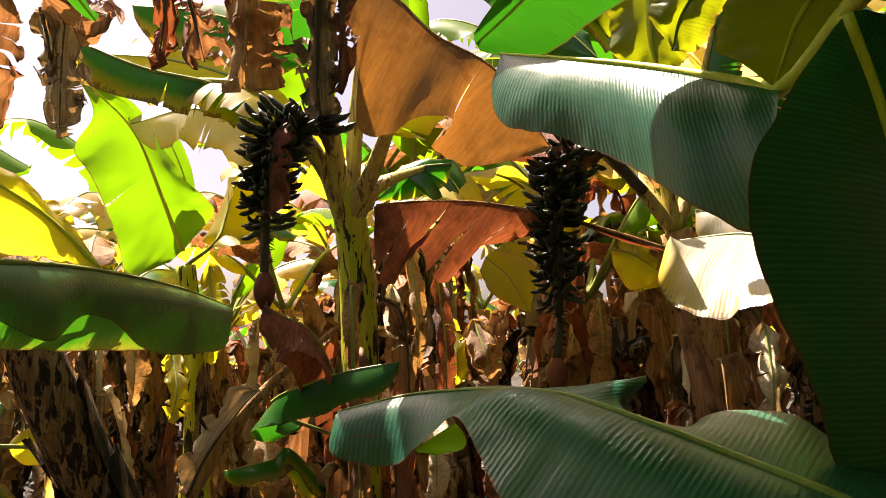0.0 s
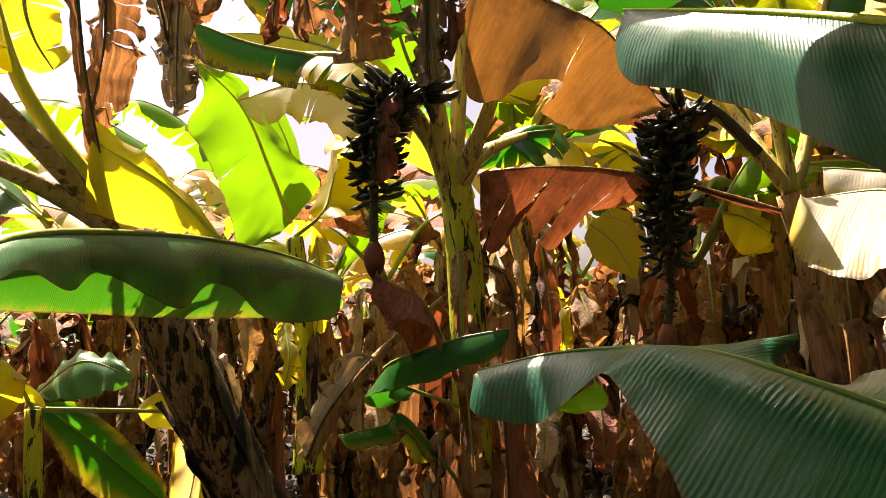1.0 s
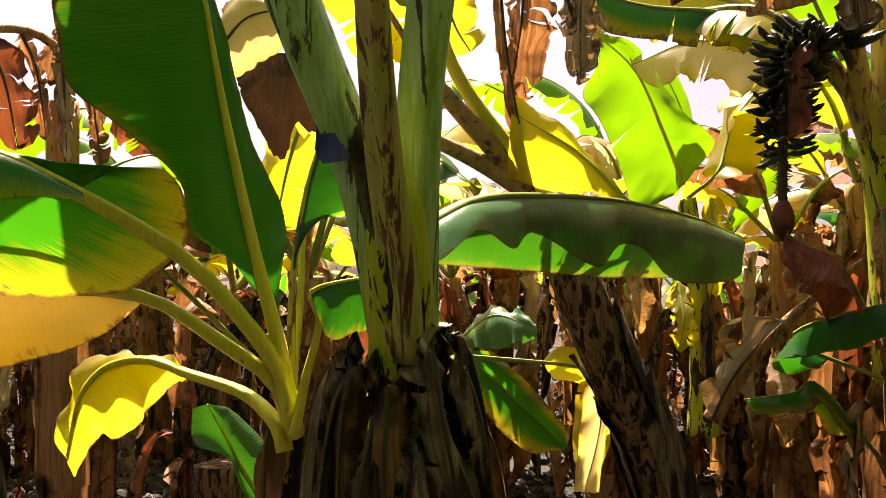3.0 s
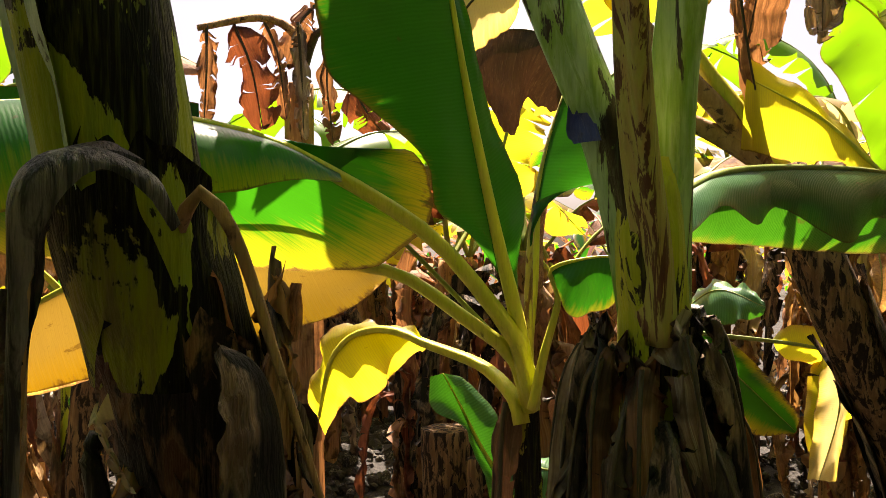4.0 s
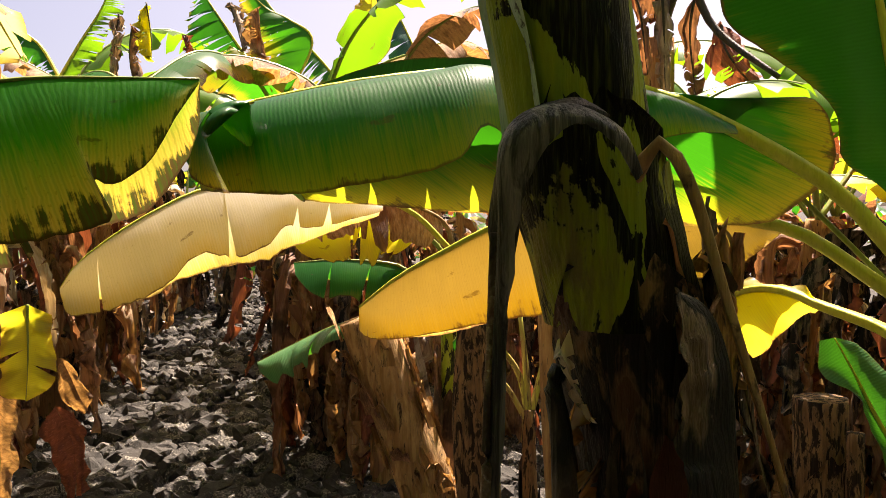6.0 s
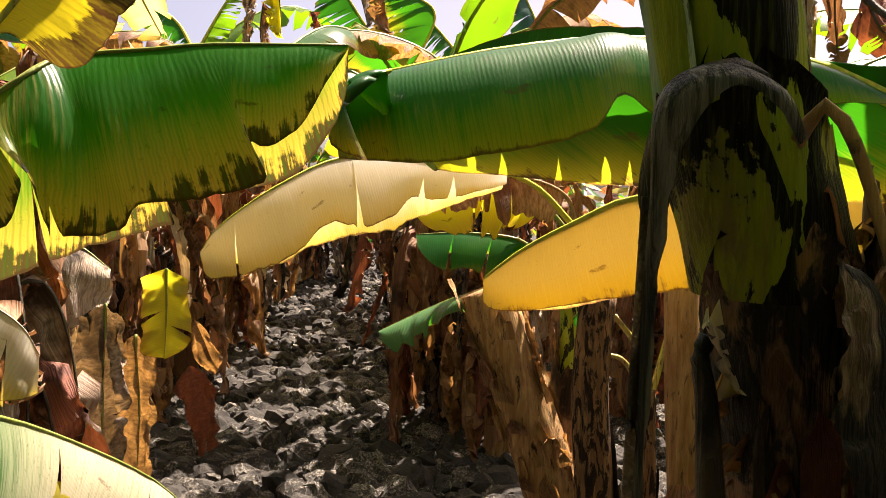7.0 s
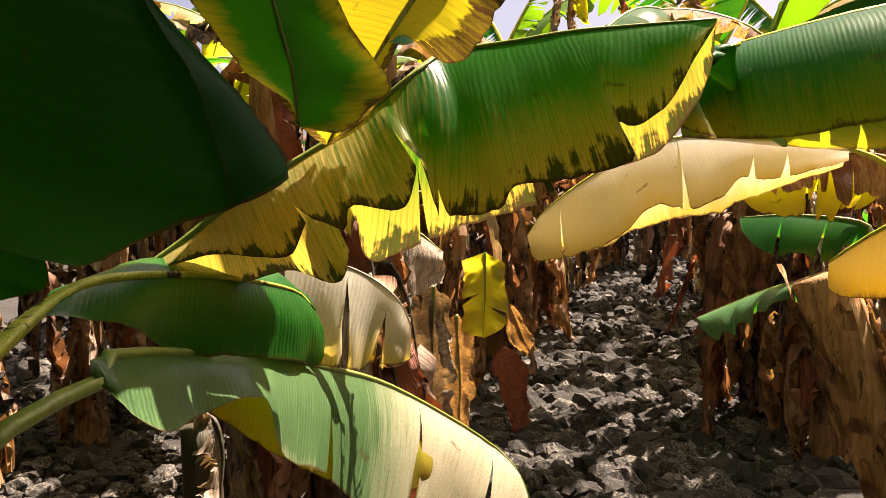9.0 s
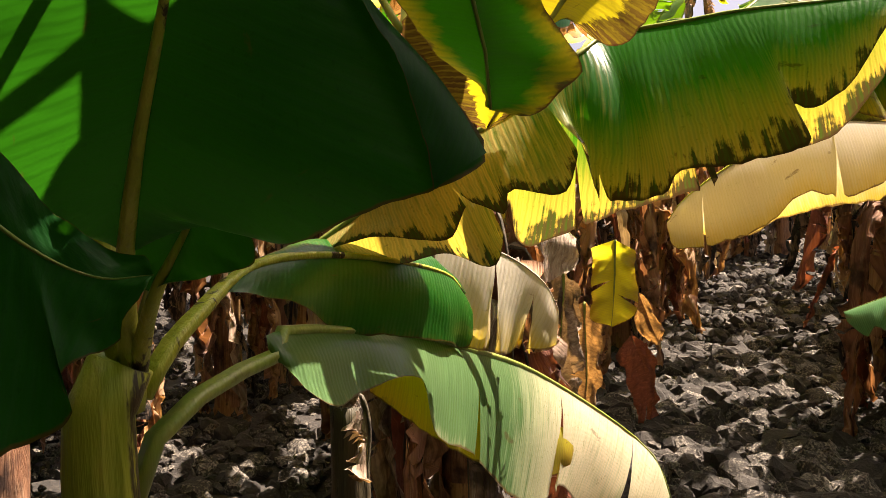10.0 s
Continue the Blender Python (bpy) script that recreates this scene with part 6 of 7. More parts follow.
blade(pq, [(-4.700, -1.838, 1.378), (-4.666, -1.850, 0.930), (-4.627, -1.869, 0.422)], [(-4.696, -1.987, 1.288), (-4.664, -1.994, 0.870), (-4.631, -1.953, 0.452)], [(-4.694, -1.748, 1.318), (-4.659, -1.724, 0.870), (-4.627, -1.773, 0.452)], GREY, (1.00, -0.02, 0.68), rr=0.01, n=40, m=8, seed=402, crumple=0.05, rag=0.06, tears=((-1, 0.4, 0.3, 0.03), (1, 0.6, 0.3, 0.03)), name="dead_leaf")
blade(pq, [(-5.680, -1.964, 1.039), (-5.641, -1.942, 0.544), (-5.607, -1.965, 0.104)], [(-5.676, -2.074, 0.965), (-5.643, -2.075, 0.544), (-5.610, -2.057, 0.122)], [(-5.669, -1.839, 0.929), (-5.639, -1.854, 0.544), (-5.607, -1.884, 0.122)], TAN, (1.00, -0.02, 0.68), rr=0.01, n=40, m=8, seed=403, crumple=0.03, rag=0.05, name="dead_leaf", label="tan dry leaf hanging down a stem")
blade(pq, [(-6.252, -1.762, 0.709), (-6.231, -1.660, 0.465), (-6.202, -1.640, 0.098)], [(-6.241, -1.844, 0.546), (-6.220, -1.762, 0.302), (-6.200, -1.701, 0.057)], [(-6.242, -1.598, 0.628), (-6.220, -1.578, 0.343), (-6.204, -1.558, 0.139)], RUST, (1.00, -0.02, 0.68), rr=0, n=30, m=7, seed=404, crumple=0.05, rag=0.08, name="dead_leaf")
# sucker among the clods
pu = plant_at((0, 0, 0), "small banana sucker with a half rolled fresh green leaf", category="banana sucker", name="banana_sucker")
U0 = (-3.347, 2.071, 1.024)
stem(pu, [(U0[0], U0[1], -0.05), (U0[0], U0[1], 0.4), U0], 0.05, 0.035, BARK_DARK, 2, 63)
blade(pu, [(-2.434, 1.594, 1.083), (-2.472, 1.444, 1.335), (-2.488, 1.366, 1.487), (-2.513, 1.313, 1.598)], [(-2.439, 1.458, 1.137), (-2.458, 1.378, 1.391), (-2.456, 1.333, 1.437), (-2.490, 1.257, 1.492), (-2.523, 1.263, 1.589)], [(-2.459, 1.665, 1.103), (-2.495, 1.543, 1.328), (-2.489, 1.514, 1.452), (-2.515, 1.409, 1.563), (-2.511, 1.316, 1.598)], GLOSSY, (0.92, -0.39, 0.63), rr=0.012, rib_mat=PETIOLE, bulge=(-0.15, 0.12), n=40, seed=164, wave=0.008, label="half rolled fresh green leaf")
blade(pu, [(-2.522, 1.528, 1.276), (-2.424, 1.632, 1.255), (-2.331, 1.723, 1.231)], [(-2.525, 1.651, 1.278), (-2.441, 1.721, 1.265), (-2.346, 1.738, 1.232)], [(-2.465, 1.531, 1.224), (-2.388, 1.580, 1.151), (-2.348, 1.679, 1.191), (-2.331, 1.723, 1.227)], GLOSSY, (0.92, -0.39, 0.63), rr=0.01, n=32, m=7, seed=165, wave=0.008)
pv = plant_at((0, 0, 0), "cut banana stump with a ragged brown top", category="banana stump", name="banana_stump")
V0 = (-3.530, 2.044, 1.136)
stem(pv, [(V0[0], V0[1], -0.05), (V0[0], V0[1], 0.5), V0], 0.13, 0.115, BARK_DARK, 7, 64, BARK_DARK)

# low plant beside the leaning stem
pw = plant_at((0, 0, 0), "low banana sucker with pale cupped and browning leaves", category="banana sucker", name="banana_sucker")
W0 = (-3.321, 3.488, 1.524)
stem(pw, [(W0[0], W0[1], -0.05), (W0[0], W0[1], 0.5), W0], 0.06, 0.04, STEM, 2, 65)
blade(pw, [(-3.577, 3.794, 1.567), (-3.316, 3.834, 1.739), (-3.038, 3.898, 1.652)], [(-3.612, 3.889, 1.600), (-3.437, 3.933, 1.767), (-3.171, 3.926, 1.757), (-3.055, 3.910, 1.674)], [(-3.483, 3.736, 1.548), (-3.374, 3.747, 1.536), (-3.207, 3.795, 1.549), (-3.046, 3.895, 1.609)], GLOSSY, (0.54, -0.84, 0.56), rr=0.01, n=40, m=8, seed=166, wave=0.012, ruffle=0.02)
blade(pw, [(-3.565, 3.804, 1.515), (-3.312, 3.919, 1.287), (-2.979, 4.092, 0.935)], [(-3.390, 3.917, 1.508), (-3.162, 4.016, 1.288), (-2.973, 4.090, 1.044), (-2.975, 4.094, 0.948)], [(-3.483, 3.745, 1.370), (-3.349, 3.846, 1.086), (-3.142, 3.928, 0.919), (-2.991, 4.085, 0.922)], AGED, (0.54, -0.84, 0.56), rr=0.012, n=44, m=8, seed=168, wave=0.02, label="browning leaf drooping to the ground")
blade(pw, [(-2.400, 3.485, 1.480), (-2.394, 3.502, 1.222), (-2.474, 3.468, 0.882)], [(-2.457, 3.452, 1.391), (-2.483, 3.447, 1.169), (-2.517, 3.440, 0.884)], [(-2.347, 3.524, 1.387), (-2.366, 3.521, 1.193), (-2.414, 3.507, 0.880)], PALE, (0.54, -0.84, 0.56), rr=0.006, n=32, m=6, seed=175, wave=0.01, crumple=0.01)
leaf(pw, [W0, (-3.248, 3.303, 1.696), (-3.244, 3.177, 1.794), (-3.237, 3.009, 1.498)], 0.18, 0.18, (20, 50), (20, 50), 0.1, YELLOW, tears=1, seed=168)
leaf(pw, [W0, (-2.764, 4.025, 1.426), (-2.741, 4.011, 1.251), (-2.731, 3.914, 0.827)], 0.13, 0.13, (10, 40), (10, 30), 0.35, YELLOW, (0.3, -0.9, 0), tears=1, seed=169)
# leaves round the first fruiting plant
leaf(pa, [(-1.22, 4.2, 1.45), (-1.565, 3.889, 1.665), (-1.224, 3.810, 1.817), (-0.905, 3.798, 1.880)], 0.16, 0.17, (30, 60), (50, 85), 0.25, GREEN, tears=0, seed=170, label="dark green leaf in shade")
leaf(pa, [(-1.22, 4.2, 1.0), (-1.456, 3.904, 1.447), (-1.554, 3.861, 1.413), (-1.756, 3.766, 1.374)], 0.13, 0.13, (30, 60), (50, 80), 0.3, AGED, tears=0, seed=171)
tube("dead_stalk", [(-1.852, 3.590, 1.290), (-1.713, 3.702, 1.553), (-1.531, 3.804, 1.780), (-1.255, 3.912, 2.030)], 0.045, 0.012, STEM_BROWN, pa, 10, 18, "broken dry leaf stalk", seed=7)
hanging(pa, [(-1.829, 3.547, 1.299), (-1.735, 3.573, 1.495), (-1.609, 3.655, 1.688), (-1.541, 3.690, 1.762)], 0.1, GREY, 172, 0.03)
leaf(pa, [(-1.22, 4.2, 1.5), (-1.316, 3.839, 1.991), (-1.448, 3.737, 2.101), (-1.521, 3.707, 2.155)], 0.2, 0.2, (40, 70), (60, 85), 0.2, RUST, tears=2, seed=173, crumple=0.02, name="dead_leaf")
leaf(pa, [(-1.22, 4.2, 2.0), (-1.188, 4.030, 2.268), (-1.178, 3.984, 1.875), (-1.121, 3.912, 1.185)], 0.06, 0.07, (20, 60), (20, 60), 0.1, TAN, (0.2, -0.95, 0), tears=2, seed=174, crumple=0.02, name="dead_leaf")

# ---- crowns above the near plants ----
def crown(plant, top, seed, count, start=0.0, rise=0.55, length=1.9, kinds=None, torn=6, wide=0.28):
    rnd = random.Random(seed)
    for k in range(count):
        a = start + k * 2 * math.pi / count + rnd.uniform(-0.25, 0.25)
        d = Vector((math.cos(a), math.sin(a), 0))
        L = length * rnd.uniform(0.85, 1.1)
        o = Vector(top)
        p = [o, o + d * L * 0.2 + Vector((0, 0, L * 0.3 * rise + 0.12)), o + d * L * 0.55 + Vector((0, 0, L * 0.55 * rise + 0.15)), o + d * L * 0.95 + Vector((0, 0, L * 0.45 * rise))]
        leaf(plant, p, wide, wide, (15, 50), (15, 50), 0.18, (kinds or (GREEN, AGED, GREEN))[k % 3], tears=torn, seed=seed * 9 + k, wave=0.03, flop=18, gap=0.02, rr=0.024, rib=PETIOLE)


# this wide crown leaf is added out of view to cast shade
crown(pe, (-1.312, 0.902, 2.833), 71, 1, 2.88, 0.6, 1.75, torn=5, wide=0.42)
crown(pe, (-1.312, 0.902, 2.833), 77, 1, 0.3, 0.6)
GT = (3 * G0[0] - 2 * G1[0], 3 * G0[1] - 2 * G1[1], 3 * G0[2] - 2 * G1[2])
stem(pg, [(2 * G0[0] - G1[0], 2 * G0[1] - G1[1], 2 * G0[2] - G1[2] - 0.02), (1.5 * G0[0] - 0.5 * G1[0] + 0.5 * (GT[0] - G0[0]), GT[1], GT[2] - 0.1), GT], 0.088, 0.07, STEM_DARK, 0, 40)
crown(pg, GT, 72, 1, 4.55, 0.5)
crown(pg, GT, 74, 2, 5.6, 0.6)
# the next two crown leaves are added to shade the blue-green leaves
crown(pc, (1.42, 1.3, 1.95), 73, 1, 2.7, 0.95, 2.2, (SHADE_GREEN,) * 3, torn=1)
crown(pc, (1.42, 1.3, 1.95), 75, 1, 2.98, 1.0, 2.0, (OLIVE,) * 3, torn=2)
crown(pc, (1.42, 1.3, 1.95), 76, 2, 5.2, 0.9)

for st, base, top, r in ((ph, (-4.045, 0.345, 0.659), (-4.092, 0.061, 1.515), 0.142), (pd, (-2.006, 3.305, 1.166), (-2.220, 3.013, 1.955), 0.128)):
    rq = random.Random(5)
    b0, t0 = Vector(base), Vector(top)
    for k in range(60):
        f = rq.uniform(-0.2, 0.9)
        g = f + rq.uniform(0.05, 0.18)
        a = rq.uniform(0, 360)
        sheath(st, [b0.lerp(t0, f), b0.lerp(t0, (f + g) / 2), b0.lerp(t0, g)], r * rq.uniform(0.94, 1.02), a, a + rq.uniform(12, 40), rq.choice((BROWN, STEM_BROWN, TAN, STEM_BROWN)), 500 + k, 8, 5, "fibre_flake", 0.1)

# ---- dead plant with strips hanging against the sky ----
px = plant_at((0, 0, 0), "dead banana plant with dry strips hanging from bare stalks")
X0 = (-4.618, 1.804, 2.937)
stem(px, [(X0[0], X0[1], -0.05), (X0[0], X0[1], 1.2), X0], 0.11, 0.08, STEM_BROWN, 5, 66, BROWN)
tube("dead_stalk", [X0, (-4.395, 1.697, 3.137), (-4.360, 1.482, 3.210), (-4.404, 1.151, 3.121)], 0.03, 0.016, STEM_BROWN, px, 8, 14, seed=5)
tube("dead_stalk", [X0, (-4.326, 1.801, 3.195), (-4.220, 1.917, 2.910), (-3.932, 2.091, 2.625)], 0.03, 0.014, STALK, px, 8, 14, seed=6)
XS = [((-4.386, 1.191, 3.136), (-4.429, 1.204, 2.942), (-4.484, 1.205, 2.639), 0.06), ((-4.381, 1.329, 3.166), (-4.348, 1.409, 2.946), (-4.375, 1.483, 2.628), 0.14), ((-4.360, 1.482, 3.210), (-4.371, 1.567, 3.026), (-4.407, 1.631, 2.702), 0.05), ((-4.288, 1.646, 3.198), (-4.325, 1.679, 2.998), (-4.379, 1.719, 2.611), 0.06), ((-4.310, 1.862, 3.137), (-4.366, 1.855, 2.930), (-4.399, 1.906, 2.592), 0.06), ((-4.285, 1.989, 2.959), (-4.209, 1.980, 2.791), (-4.156, 2.127, 2.578), 0.12), ((-4.312, 1.761, 3.309), (-4.382, 1.691, 3.195), (-4.439, 1.683, 2.989), 0.1)]
for k, (a, b, cc, w) in enumerate(XS):
    hanging(px, [a, b, cc], w, (BROWN, RUST, BROWN, GREY)[k % 4], 420 + k, 0.04, fold=(5, 60), up=(0.85, -0.5, 0.05), n=28, m=5)
# dry sheaths round the foot of the young plant

for k in range(4):
    a = k * 1.2 + 1.2
    z = F0[2] - 0.1 - 0.06 * (k % 3)
    hanging(pf, [(F0[0] + math.cos(a) * 0.05, F0[1] + math.sin(a) * 0.05, z), (F0[0] + math.cos(a) * 0.1, F0[1] + math.sin(a) * 0.1, z - 0.02), (F0[0] + math.cos(a) * 0.12, F0[1] + math.sin(a) * 0.12, z - 0.4), (F0[0] + math.cos(a) * 0.11, F0[1] + math.sin(a) * 0.11, z - 0.9)], 0.06, (DRY_DARK, SHEATH_BLACK, DRY_DARK)[k % 3], 440 + k, 0.02, fold=(20, 60), up=(math.cos(a), math.sin(a), 0.1))
blade(px, [(-2.643, 1.527, 2.686), (-2.566, 1.591, 2.771), (-2.433, 1.708, 2.748), (-2.368, 1.770, 2.621)], (), [(-2.613, 1.529, 2.635), (-2.562, 1.550, 2.533), (-2.526, 1.586, 2.425), (-2.492, 1.617, 2.399), (-2.476, 1.653, 2.529), (-2.403, 1.718, 2.480), (-2.376, 1.765, 2.565)], DRY_DARK, (0.66, -0.75, 0.57), rr=0.008, rib_mat=STALK, n=40, m=8, seed=430, bulge=(0.1, 0.12), crumple=0.012, rag=0.05, name="dead_leaf", label="dark brown dry leaf folded in shade")
# separate pale piece, it stands for the sunlit patch of the dark leaf
blade(px, [(-2.635, 1.463, 2.799), (-2.565, 1.521, 2.890), (-2.454, 1.616, 2.919)], [(-2.722, 1.514, 2.943), (-2.644, 1.579, 3.022), (-2.493, 1.647, 2.963)], [(-2.627, 1.461, 2.672), (-2.560, 1.519, 2.698), (-2.472, 1.592, 2.793), (-2.455, 1.617, 2.888)], PALE, (0.66, -0.75, 0.57), rr=0.008, rib_mat=STALK, n=36, m=7, seed=431, crumple=0.01, rag=0.04, name="dead_leaf", label="pale brown piece painted as the sunlit patch of the dark dry leaf")
# ---- unseen plants at the camera's back, crowns added to cut the sky light ----
for k, (x, y) in enumerate(((0.8, -1.7), (1.75, -0.35), (-0.3, -2.6), (0.75, -0.55), (1.15, 0.35), (0.35, -1.45), (1.5, -1.2))):
    pz = plant_at((0, 0, 0), "unseen tall banana plant, its spreading green crown added to block sky light", "plantation rows")
    stem(pz, [(x + 0.1, y, -0.05), (x + 0.05, y, 1.4), (x, y, 2.65)], 0.12, 0.085, STEM, 5, 67 + k, BROWN)
    crown(pz, (x, y, 2.6), 78 + k, 9, 0.2 + k, 0.4, 1.6, torn=3, wide=0.42)
# ---- tall unseen plants beside the path, crowns added close overhead to block sky ----
for k, (x, y, h) in enumerate(((-2.2, -3.3, 3.2), (-1.2, -3.1, 3.3), (-3.1, -4.7, 3.4), (-1.6, -4.9, 3.6), (-4.6, -6.2, 3.8), (2.6, 2.9, 3.7), (2.9, 0.9, 3.5), (3.1, 4.6, 4.0), (2.3, -0.9, 3.5), (1.6, -2.6, 3.4), (0.2, -4.0, 3.5))):
    ph2 = plant_at((0, 0, 0), "unseen tall banana plant, its dense green crown added to deepen the shade", "plantation rows")
    stem(ph2, [(x, y, -0.05), (x + 0.03, y, 1.6), (x, y, h)], 0.13, 0.09, STEM_BROWN, 3, 300 + k, BROWN)
    crown(ph2, (x, y, h), 310 + k, 9, 0.3 * k, 0.35, 1.9, torn=3, wide=0.46)

# high torn leaf, added to dapple the blue-green leaves with shade
leaf(pc, [(1.42, 1.3, 1.95), (0.85, 1.6, 2.75), (0.23, 1.82, 3.05), (-0.07, 2.08, 3.14), (-0.5, 2.36, 3.18)], 0.1, 0.12, (0, 20), (0, 20), 0.2, GREEN, tears=9, seed=28, rr=0.022, rib=PETIOLE, gap=0.04, flop=40)

# ---- yellow and dry leaves hanging between the plants behind ----
for k, (a, b, cc, w, mt) in enumerate((
        ((-0.568, 5.498, 2.598), (-0.471, 5.376, 2.342), (-0.456, 5.434, 2.197), 0.16, YELLOW),
        ((0.230, 5.413, 2.619), (0.292, 5.280, 2.373), (0.302, 5.337, 2.236), 0.14, YELLOW),
        ((-0.962, 5.476, 2.086), (-0.878, 5.334, 1.827), (-0.893, 5.373, 1.662), 0.08, YELLOW),
        ((-2.690, 3.912, 1.489), (-2.553, 3.784, 1.269), (-2.571, 3.796, 1.100), 0.12, YELLOW),
        ((-1.180, 5.305, 2.574), (-1.102, 5.196, 2.089), (-1.125, 5.233, 1.711), 0.06, TAN),
        ((-1.007, 5.355, 2.383), (-0.931, 5.226, 1.887), (-0.952, 5.248, 1.494), 0.08, RUST),
        ((-1.278, 5.201, 2.313), (-1.220, 5.064, 1.829), (-1.263, 5.076, 1.445), 0.07, BLEACHED),
        ((-0.782, 5.402, 2.079), (-0.678, 5.261, 1.843), (-0.664, 5.306, 1.698), 0.12, TAN),
        ((0.037, 5.549, 2.200), (0.048, 5.397, 1.821), (-0.004, 5.430, 1.536), 0.09, TAN),
        ((0.540, 5.118, 2.034), (0.555, 4.947, 1.605), (0.534, 4.959, 1.258), 0.08, BLEACHED),
        ((0.727, 4.891, 2.090), (0.710, 4.735, 1.770), (0.670, 4.772, 1.527), 0.10, TAN),
        ((0.883, 4.660, 2.021), (0.883, 4.496, 1.722), (0.873, 4.528, 1.494), 0.08, BLEACHED),
        ((-1.906, 5.018, 2.115), (-1.823, 4.882, 1.747), (-1.864, 4.896, 1.470), 0.10, TAN),
        ((-1.013, 5.036, 1.533), (-0.936, 4.859, 1.239), (-0.955, 4.864, 1.010), 0.10, BLEACHED),
        ((-0.696, 5.293, 1.575), (-0.622, 5.109, 1.233), (-0.636, 5.109, 0.963), 0.12, RUST),
        ((-2.588, 4.823, 1.923), (-2.489, 4.693, 1.669), (-2.540, 4.706, 1.497), 0.10, YELLOW),
        ((-2.433, 4.995, 2.462), (-2.352, 4.886, 2.093), (-2.409, 4.910, 1.827), 0.12, YELLOW),
        ((-3.077, 5.122, 2.154), (-2.958, 5.014, 1.796), (-2.995, 5.031, 1.536), 0.10, TAN),
        ((-3.450, 4.567, 2.838), (-3.249, 4.560, 2.613), (-3.205, 4.664, 2.494), 0.20, YELLOW),
        ((-3.682, 4.352, 2.998), (-3.527, 4.329, 2.760), (-3.534, 4.408, 2.631), 0.20, YELLOW),
        ((-0.413, 5.320, 1.569), (-0.386, 5.124, 1.197), (-0.435, 5.114, 0.898), 0.10, BROWN),
        ((-1.927, 4.661, 1.515), (-1.815, 4.502, 1.231), (-1.831, 4.506, 1.010), 0.09, TAN),
        )):
    leaf(pb if k % 2 else pa, [a, b, cc], w, w, (0, 35), (5, 45), 0.0, mt, (0.1, -0.95, 0.3), 26, 5, 3, 0.03, 0.03, 0.06, 700 + k, 0.008, "dead_leaf", flop=20)
# high flat leaf, added to shade the long blue-green leaf
leaf(pc, [(1.42, 1.3, 1.95), (0.85, 1.45, 2.8), (0.1, 1.5, 3.05), (-0.4, 1.72, 3.05), (-0.95, 2.05, 2.95)], 0.3, 0.3, (0, 20), (0, 20), 0.22, GREEN, tears=6, seed=29, rr=0.022, rib=PETIOLE, gap=0.035, flop=15)
leaf(px, [(-4.005, 2.966, 2.942), (-4.061, 2.931, 2.816), (-4.125, 2.899, 2.594), (-4.185, 2.863, 2.277)], 0.25, 0.25, (0, 40), (0, 40), 0.0, YELLOW, (0.6, -0.75, 0.3), tears=4, seed=433, wave=0.05, flop=25)
leaf(px, [(-2.980, 3.127, 3.689), (-3.062, 3.146, 3.503), (-3.068, 3.212, 3.339), (-3.028, 3.298, 3.198)], 0.2, 0.16, (0, 40), (0, 40), 0.0, YELLOW, (0.6, -0.75, 0.3), tears=4, seed=434, wave=0.05, flop=25)
hanging(pa, [(-2.463, 3.325, 3.539), (-2.462, 3.391, 3.383), (-2.470, 3.445, 3.221), (-2.485, 3.499, 3.012)], 0.13, GREY, 435, 0.07, fold=(20, 80), up=(0.3, -0.95, 0.05), n=44, m=7, tears=10)
# high narrow leaf, added to throw strips of shade on the wavy leaf
leaf(pe, [(-1.45, 1.12, 2.6), (-1.6, 1.8, 3.3), (-1.9, 2.4, 3.45), (-2.1, 3.2, 3.4)], 0.08, 0.09, (0, 25), (0, 25), 0.2, GREEN, tears=8, seed=39, rr=0.022, rib=PETIOLE, gap=0.03, flop=30)
# leaves above and behind the first fruiting plant
leaf(pa, [(-1.544, 4.345, 3.027), (-1.869, 4.337, 3.408), (-2.286, 4.204, 3.555), (-2.772, 4.025, 3.580)], 0.3, 0.3, (0, 40), (0, 40), 0.15, YELLOW, (0.2, -0.8, 0.6), tears=4, seed=180, wave=0.04, n=44, rag=0.05, label="spotted yellow leaf backlit by the sun")
leaf(pa, [(-1.651, 4.646, 2.960), (-2.008, 4.657, 3.265), (-2.342, 4.585, 3.380), (-2.672, 4.437, 3.268)], 0.26, 0.26, (0, 40), (0, 40), 0.15, FADED_GLARE, (0.2, -0.8, 0.6), tears=4, seed=181, wave=0.04, n=44)
leaf(pa, [(-1.474, 4.572, 3.471), (-1.783, 4.481, 3.743), (-2.160, 4.377, 3.883), (-2.518, 4.184, 3.885)], 0.3, 0.3, (0, 40), (0, 40), 0.15, AGED, (0.2, -0.8, 0.6), tears=5, seed=182, wave=0.04, n=44)
leaf(pa, [(-1.568, 4.843, 3.165), (-1.689, 4.693, 3.560), (-1.715, 4.583, 3.840), (-1.693, 4.450, 4.162)], 0.2, 0.2, (0, 30), (0, 30), 0.15, LIME, (0.2, -0.95, 0.2), tears=2, seed=183, wave=0.03)
hanging(pa, [(-2.232, 2.661, 3.389), (-2.264, 2.718, 3.214), (-2.303, 2.752, 3.050), (-2.377, 2.768, 2.814)], 0.17, BROWN, 184, 0.07, fold=(20, 75), up=(0.3, -0.95, 0.05), n=44, m=7, tears=6)
hanging(pa, [(-1.218, 2.803, 3.324), (-1.247, 2.855, 3.175), (-1.269, 2.890, 3.057), (-1.275, 2.921, 2.957)], 0.17, TAN, 185, 0.04, fold=(10, 60), up=(0.1, -1, 0.05), n=44, m=7, tears=4, tip=0.95)
